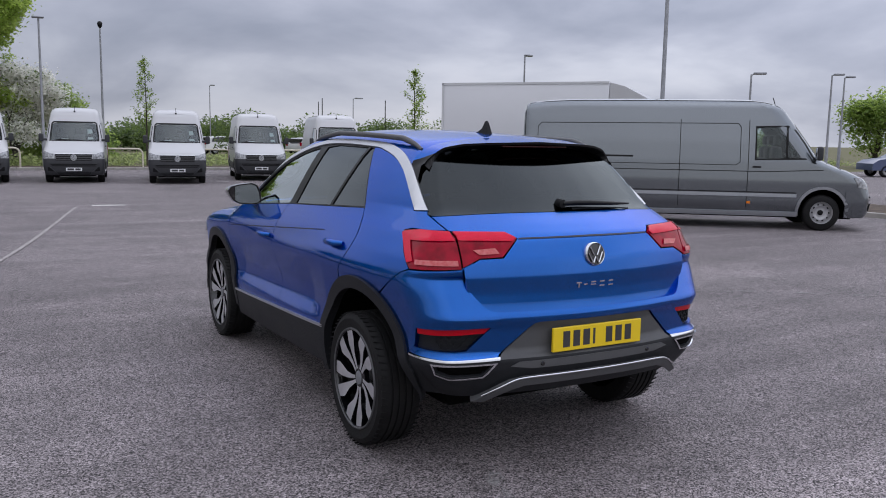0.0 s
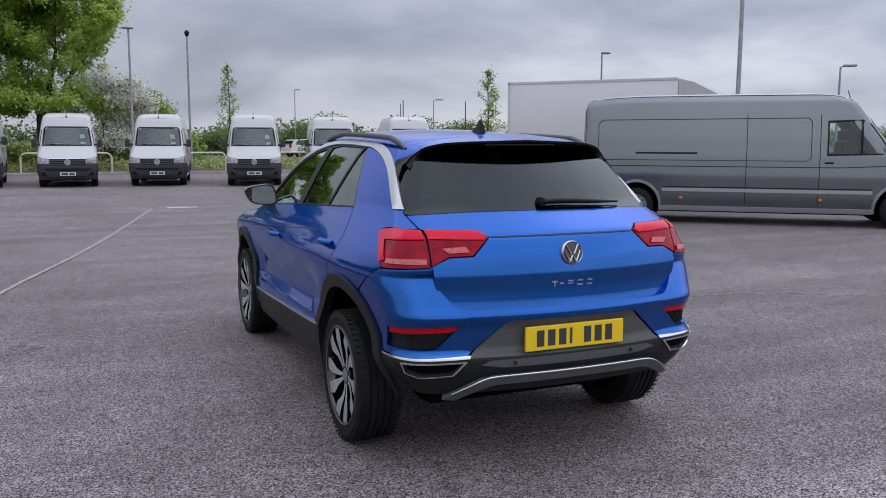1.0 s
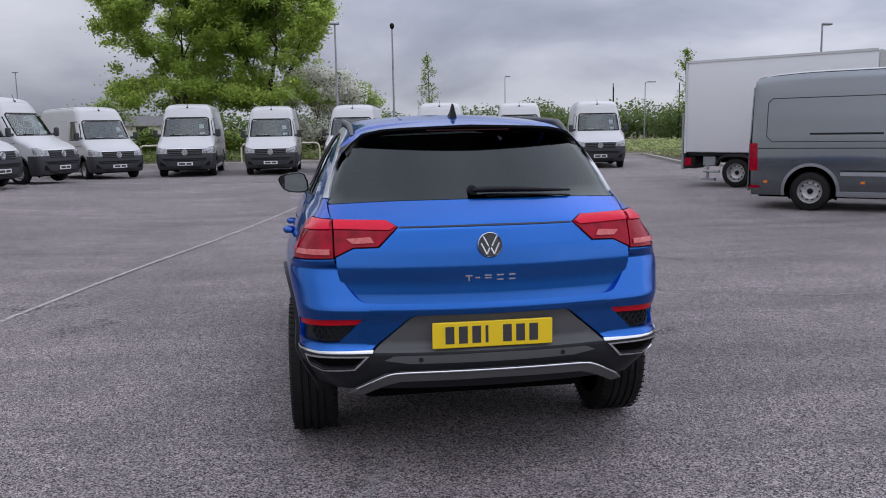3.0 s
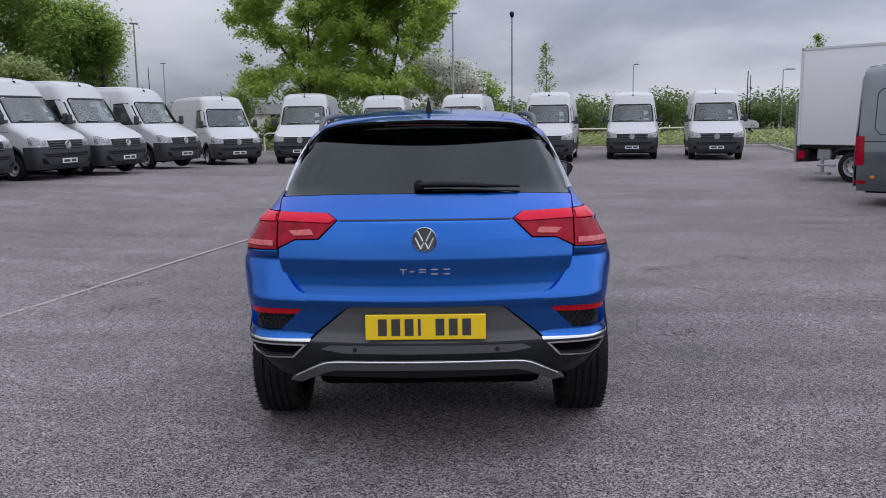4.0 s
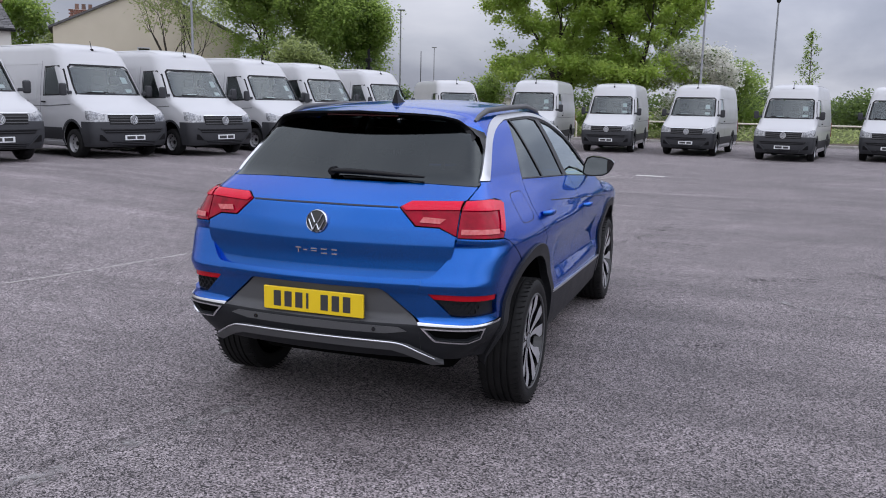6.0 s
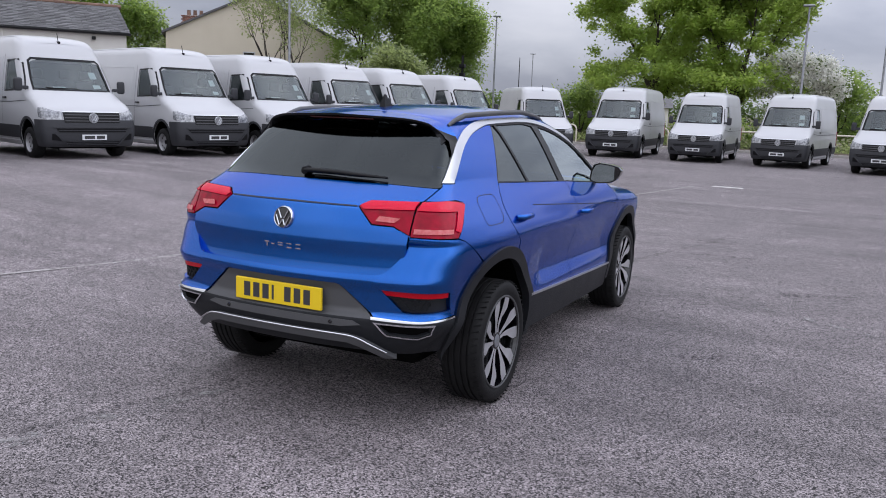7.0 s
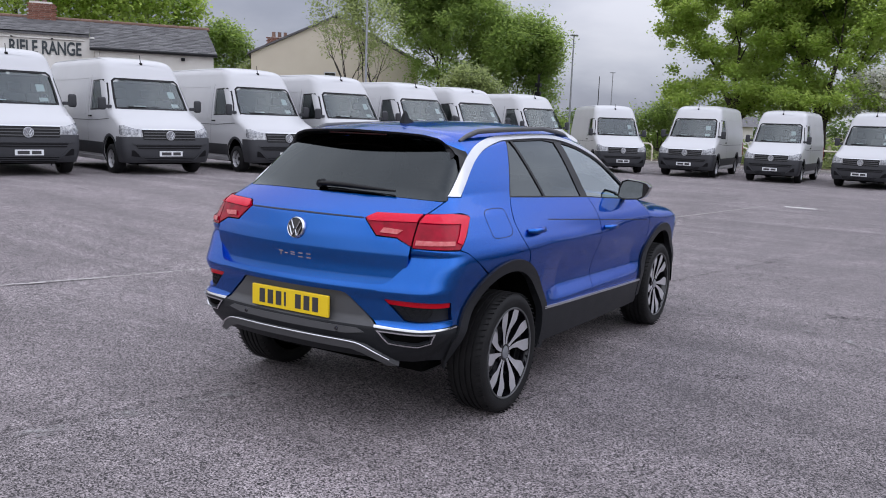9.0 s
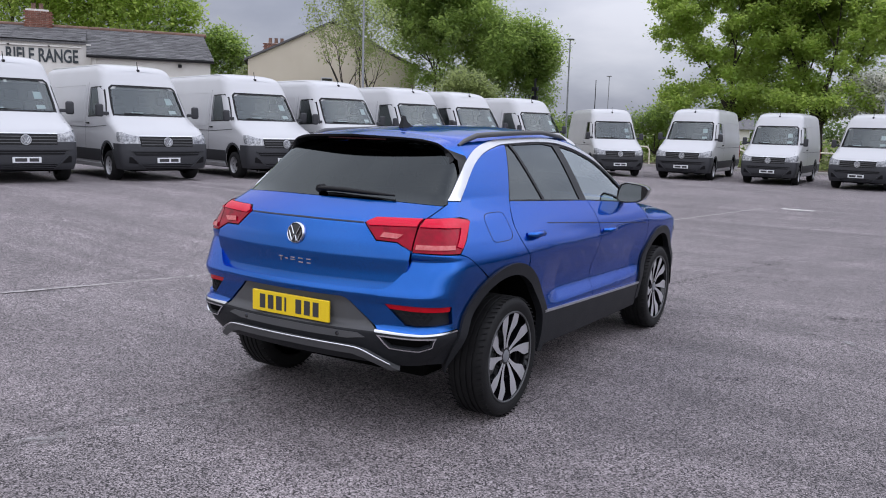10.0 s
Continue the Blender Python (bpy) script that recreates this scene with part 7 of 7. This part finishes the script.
# ---- parked cars beyond the verge ----
def far_car(x, y, turn, paint, label):
    """A small hatchback, seen from afar: lower body, glasshouse, wheels, lamps."""
    ob = thing("hatchback_car", pose(x, y, 0, 0, 0, turn), label, "car", "cars parked beyond the verge")
    prof = [(-2.0, 0.35), (-2.05, 0.6), (-2.0, 0.95), (-1.85, 1.05), (-1.55, 1.40), (-0.6, 1.46), (0.15, 1.42), (0.95, 1.0), (1.7, 0.88), (2.0, 0.68), (2.02, 0.35)]
    bm = bmesh.new()
    rows = []
    for wx in (-0.86, -0.80, 0.80, 0.86):
        rows.append([bm.verts.new((wx * (1.0 if z < 1.0 else 0.82), y_, z if abs(wx) < 0.85 else min(z, z * 0.985))) for y_, z in prof])
    for r1, r2 in zip(rows, rows[1:]):
        for k in range(len(prof) - 1):
            bm.faces.new((r1[k], r2[k], r2[k + 1], r1[k + 1]))
    bm.faces.new(rows[0])
    bm.faces.new(rows[-1][::-1])
    bmesh.ops.recalc_face_normals(bm, faces=bm.faces)
    part("body", bm, paint, ob, smooth=30)
    for sx in (-1, 1):
        bm = bmesh.new()
        poly = [(-1.5, 1.02), (-1.35, 1.33), (-0.6, 1.38), (0.1, 1.34), (0.72, 1.03)]
        vs = [bm.verts.new((sx * (0.80 - 0.10 * (z - 1.0) / 0.4 + 0.02), y_, z)) for y_, z in poly]
        bm.faces.new(vs)
        ex = bmesh.ops.extrude_face_region(bm, geom=bm.faces[:])
        bmesh.ops.translate(bm, vec=(-0.06 * sx, 0, 0), verts=[v for v in ex["geom"] if isinstance(v, bmesh.types.BMVert)])
        bmesh.ops.recalc_face_normals(bm, faces=bm.faces)
        part("side_window", bm, GLOSSBLACK, ob)
        bm = bmesh.new()
        box(bm, sx * 0.72 - 0.10, -2.07, 0.78, sx * 0.72 + 0.10, -1.9, 1.05, 0.03, 1)
        part("tail_lamp", bm, REDLENS, ob)
        for ya in (-1.25, 1.3):
            steel_wheel(ob, (0.76 * sx, ya, 0.31), 0.31, 0.2, sx)
    bm = bmesh.new()
    box(bm, -0.62, -1.98, 1.05, 0.62, -1.50, 1.36, 0.05, 1, m=Matrix.Translation((0, -0.02, 0)))
    part("rear_window", bm, GLOSSBLACK, ob)


far_car(15.4, 63.9, -75, mat("white_car_paint", (0.7, 0.7, 0.7), 0.3, vary=0.2, scale=2, coat=0.8), "white hatchback parked beyond the verge")
far_car(22.0, 62.0, -60, mat("silver_car_paint", (0.55, 0.56, 0.57), 0.3, 0.3, vary=0.2, scale=2, coat=0.8), "silver hatchback parked beyond the verge")
far_car(39.0, 21.9, 60, mat("navy_car_paint", (0.015, 0.03, 0.10), 0.3, 0.3, vary=0.2, scale=2, coat=0.8), "dark blue hatchback parked behind the grey van")


# ---- the pub and the gabled house west of the car park ----
RENDER = mat("white_rendered_wall", (0.70, 0.68, 0.64), 0.9, vary=0.6, scale=0.8, fine=0.3, fine_scale=30, second=(0.58, 0.56, 0.51), bump=0.2, bump_scale=30)
CREAM = mat("cream_rendered_wall", (0.62, 0.56, 0.45), 0.9, vary=0.5, scale=0.6, fine=0.3, fine_scale=30, second=(0.53, 0.47, 0.37), bump=0.2, bump_scale=30)
SLATE = mat("weathered_roof_slate", (0.125, 0.122, 0.124), 0.75, vary=0.8, scale=3, fine=0.5, fine_scale=30, second=(0.08, 0.079, 0.081), rand=0.35)
BRICK = mat("red_chimney_brick", (0.26, 0.11, 0.075), 0.9, vary=0.7, scale=8, fine=0.4, fine_scale=60, second=(0.15, 0.07, 0.05), bump=0.4, rand=0.25)
RIDGE = mat("clay_ridge_tile", (0.20, 0.12, 0.09), 0.85, vary=0.6, scale=8, rand=0.2)
SIGN = mat("dark_sign_paint", (0.035, 0.045, 0.05), 0.6, vary=0.3, scale=4)


def slate_roof(name, parent, x0, x1, y_eave, y_ridge, z_eave, z_ridge, course=0.30, wide=0.55):
    """A roof pitch laid with single slates: named pieces in the part that the view passes nearest, all lapped and slightly uneven."""
    base = hang(mesh_object(name, [(x0, y_eave, z_eave - 0.06), (x1, y_eave, z_eave - 0.06), (x1, y_ridge, z_ridge - 0.06), (x0, y_ridge, z_ridge - 0.06), (x0, y_eave, z_eave - 0.16), (x1, y_eave, z_eave - 0.16), (x1, y_ridge, z_ridge - 0.16), (x0, y_ridge, z_ridge - 0.16)],
                            [(0, 1, 2, 3), (7, 6, 5, 4), (0, 4, 5, 1), (1, 5, 6, 2), (2, 6, 7, 3), (3, 7, 4, 0)], SLATE), parent, "weathered grey slate roof")
    d = Vector((0, y_ridge - y_eave, z_ridge - z_eave))
    slope = math.atan2(d.z, d.y)
    bm = bmesh.new()
    box(bm, 0.006, 0, -0.012, wide - 0.006, course * 1.35, 0.012, m=Matrix.Rotation(radians(3.0) * -1, 4, "X"))
    me = bpy.data.meshes.new("slate")
    bm.to_mesh(me)
    bm.free()
    me.materials.append(SLATE)
    half = me.copy()
    for v in half.vertices:
        v.co.x *= 0.5
    rows = int(d.length / course)
    for r in range(rows):
        n = int((x1 - x0) / wide)
        starts = [(k, me) for k in range(n)] if r % 2 == 0 else [(0, half)] + [(k + 0.5, me) for k in range(n - 1)] + [(n - 0.5, half)]
        for k, shape in starts:
            ob = new("slate", shape)
            ob.parent = base
            p = Vector((x0 + k * (x1 - x0) / n, y_eave, z_eave)) + d * (r / rows)
            ob.matrix_local = Matrix.Translation(p) @ Matrix.Rotation(slope, 4, "X") @ Matrix.Translation((random.uniform(-0.006, 0.006), random.uniform(-0.02, 0.02), 0.01 + random.uniform(0, 0.012))) @ Matrix.Rotation(random.uniform(-0.012, 0.012), 4, "Z")
    return base


def chimney(parent, x, y, z0, z1, w=0.9, dp=0.6, pots=2):
    """A brick stack laid in single bricks, with clay pots."""
    bm = bmesh.new()
    box(bm, x - w / 2 + 0.02, y - dp / 2 + 0.02, z0 - 0.8, x + w / 2 - 0.02, y + dp / 2 - 0.02, z1)
    stack = part("chimney", bm, RENDER, parent, "red brick chimney stack")
    bm = bmesh.new()
    box(bm, -0.145, -0.05, -0.045, 0.145, 0.05, 0.045, 0.006, 1)
    me = bpy.data.meshes.new("brick")
    bm.to_mesh(me)
    bm.free()
    me.materials.append(BRICK)
    n = int((z1 - z0) / 0.105)
    for r in range(n):
        for k in range(int(w / 0.305) + 1):
            ob = new("brick", me)
            ob.parent = stack
            ob.location = (x - w / 2 + 0.12 + k * 0.305 - (0.08 if r % 2 else 0), y - dp / 2 + 0.03, z0 + 0.05 + r * 0.105)
        for k in range(int(dp / 0.305) + 1):
            ob = new("brick", me)
            ob.parent = stack
            ob.matrix_local = Matrix.Translation((x + w / 2 - 0.03, y - dp / 2 + 0.17 + k * 0.30, z0 + 0.05 + r * 0.105)) @ Matrix.Rotation(radians(90), 4, "Z")
    for k in range(pots):
        bm = bmesh.new()
        lathe(bm, [(0.14, z1), (0.11, z1 + 0.3), (0.13, z1 + 0.36), (0.10, z1 + 0.36)], 12, "z", (x - 0.2 + 0.4 * k, y, 0))
        part("chimney_pot", bm, RIDGE, stack, smooth=40)


def wall_box(name, parent, x0, y0, z0, x1, y1, z1, material, label=""):
    bm = bmesh.new()
    box(bm, x0, y0, z0, x1, y1, z1, 0.02, 1)
    return part(name, bm, material, parent, label)


def write(body, parent, size, m, material, depth=0.02, wide=1.0):
    cu = bpy.data.curves.new("lettering", "FONT")
    cu.body, cu.size, cu.extrude, cu.align_x, cu.align_y, cu.offset = body, size, depth, "CENTER", "CENTER", 0.022
    tmp = bpy.data.objects.new("lettering", cu)
    scene.collection.objects.link(tmp)
    me = bpy.data.meshes.new_from_object(tmp.evaluated_get(bpy.context.evaluated_depsgraph_get()))
    bpy.data.objects.remove(tmp)
    me.materials.clear()
    me.materials.append(material)
    ob = new("sign_lettering", me)
    ob.parent = parent
    ob.matrix_local = m @ Matrix.Diagonal((wide, 1, 1, 1))
    return tagged(ob, "dark painted sign lettering")


# local axes of the pub: x along its front towards the north, y into the building
pub = thing("pub", pose(-39.2, 26.6, 0, 0, 0, 54), "white rendered pub with slate roof and a painted sign", "building")
wall_box("wall", pub, -14, 0, 0, -0.25, 7, 5.56, RENDER, "white rendered wall")
wall_box("wall", pub, -0.24, -1.3, 0, 6.1, 6, 4.86, RENDER, "white rendered wall")
wall_box("sign_moulding", pub, -14, -0.10, 5.30, -0.75, -0.004, 5.37, RENDER)
lettering = write("RIFLE RANGE", pub, 1.0, Matrix.Translation((-2.75, -0.03, 4.80)) @ Matrix.Rotation(radians(90), 4, "X"), SIGN, wide=0.62)
slate_roof("roof", pub, -14, -0.5, -0.15, 3.6, 5.68, 6.72, 0.30, 0.5)
slate_roof("roof", pub, -0.5, 6.3, -1.55, 3.6, 4.90, 6.72, 0.30, 0.5)
for k in range(33):
    bm = bmesh.new()
    lathe(bm, [(0.13, 0.0), (0.13, 0.6)], 8, "x")
    rt = part("ridge_tile", bm, RIDGE, pub)
    rt.location = (-14 + 0.62 * k, 3.6, 6.74)
bm = bmesh.new()
vs = [bm.verts.new(v) for v in ((6.1, -1.3, 4.84), (6.1, 6.0, 4.84), (6.1, 3.5, 6.5), (5.9, -1.3, 4.84), (5.9, 6.0, 4.84), (5.9, 3.5, 6.5))]
for q in ((0, 1, 2), (5, 4, 3), (0, 3, 4, 1), (1, 4, 5, 2), (2, 5, 3, 0)):
    bm.faces.new([vs[i] for i in q])
bmesh.ops.recalc_face_normals(bm, faces=bm.faces)
part("gable", bm, RENDER, pub)
chimney(pub, -3.1, 3.6, 6.5, 7.65, 1.25, 0.8)
for x0, z0 in ((2.6, 4.1), (4.4, 4.5)):
    wall_box("wall_lamp", pub, x0 - 0.10, -1.50, z0 - 0.05, x0 + 0.10, -1.304, z0 + 0.12, BLACK)
for x0 in (-4.4, -2.4):
    wall_box("sign_lamp", pub, x0 - 0.06, -0.32, 5.30, x0 + 0.06, -0.004, 5.36, BLACK)
wall_box("gutter", pub, -0.5, -1.66, 4.78, 6.3, -1.56, 4.87, BLACK)
wall_box("downpipe", pub, -0.1, -1.40, 0.0, 0.0, -1.304, 4.78, RENDER)
for x0 in (-12.5, -9.5, -6.5, -3.5):
    w_ = wall_box("window", pub, x0 - 0.6, -0.03, 1.0, x0 + 0.6, -0.004, 2.4, GLOSSBLACK)

house = thing("gable_house", pose(-35.9, 39.1, 0, 0, 0, 42), "cream rendered house with a plain gable end and brick chimneys", "building")
bm = bmesh.new()
g = [(-2.8, 0), (8.4, 0), (8.4, 5.4), (3.0, 8.15), (2.6, 8.15), (-2.8, 5.6)]
a = [bm.verts.new((x, 0, z)) for x, z in g]
b = [bm.verts.new((x, 9, z)) for x, z in g]
bm.faces.new(a)
bm.faces.new(b[::-1])
for k in range(len(g)):
    q = (k + 1) % len(g)
    bm.faces.new((a[k], b[k], b[q], a[q]))
bmesh.ops.recalc_face_normals(bm, faces=bm.faces)
part("wall", bm, CREAM, house, "plain cream rendered wall")
for (xa, za), (xb, zb) in (((-3.05, 5.50), (2.8, 8.25)), ((2.8, 8.25), (8.7, 5.35))):
    bm = bmesh.new()
    vs = [bm.verts.new(v) for v in ((xa, -0.2, za), (xb, -0.2, zb), (xb, 9.2, zb), (xa, 9.2, za))]
    f_ = bm.faces.new(vs)
    ex = bmesh.ops.extrude_face_region(bm, geom=[f_])
    bmesh.ops.translate(bm, vec=(0, 0, 0.14), verts=[v for v in ex["geom"] if isinstance(v, bmesh.types.BMVert)])
    bmesh.ops.recalc_face_normals(bm, faces=bm.faces)
    part("roof", bm, SLATE, house)
chimney(house, -1.2, 3.0, 6.1, 6.95, 1.2, 0.7, 3)
w_ = wall_box("window", house, 2.0, -0.05, 3.1, 2.8, -0.004, 4.6, WHITE)
wall_box("pane", w_, 2.07, -0.07, 3.17, 2.73, -0.052, 4.53, GLOSSBLACK)

lodge = thing("low_lodge", pose(-20.0, 72.0, 0, 0, 0, 15), "low pale building with a grey roof behind trees", "building")
wall_box("wall", lodge, -7, 0, 0, 7, 5, 2.0, RENDER)
bm = bmesh.new()
pr = [(-0.4, 2.0), (2.5, 2.9), (5.4, 2.0)]
a = [bm.verts.new((-7.4, y, z)) for y, z in pr]
b = [bm.verts.new((7.4, y, z)) for y, z in pr]
for k in range(3):
    q = (k + 1) % 3
    bm.faces.new((a[k], b[k], b[q], a[q]))
bm.faces.new(a[::-1])
bm.faces.new(b)
bmesh.ops.recalc_face_normals(bm, faces=bm.faces)
part("roof", bm, SLATE, lodge)
for x0 in (-4, 0, 4):
    wall_box("window", lodge, x0 - 0.5, -0.03, 0.9, x0 + 0.5, -0.004, 1.9, GLOSSBLACK)

# dark post with a lamp between the west vans and the trees
post = thing("sign_post", pose(-18.2, 40.0, 0), "dark slim post with small fittings", "post")
bm = bmesh.new()
tube(bm, [(0, 0, -0.1), (0, 0, 4.4)], 0.07, 8)
part("pole", bm, BLACK, post)
for z0 in (3.2, 3.7):
    wall_box("fitting", post, -0.16, -0.12, z0, 0.16, 0.12, z0 + 0.22, BLACK)
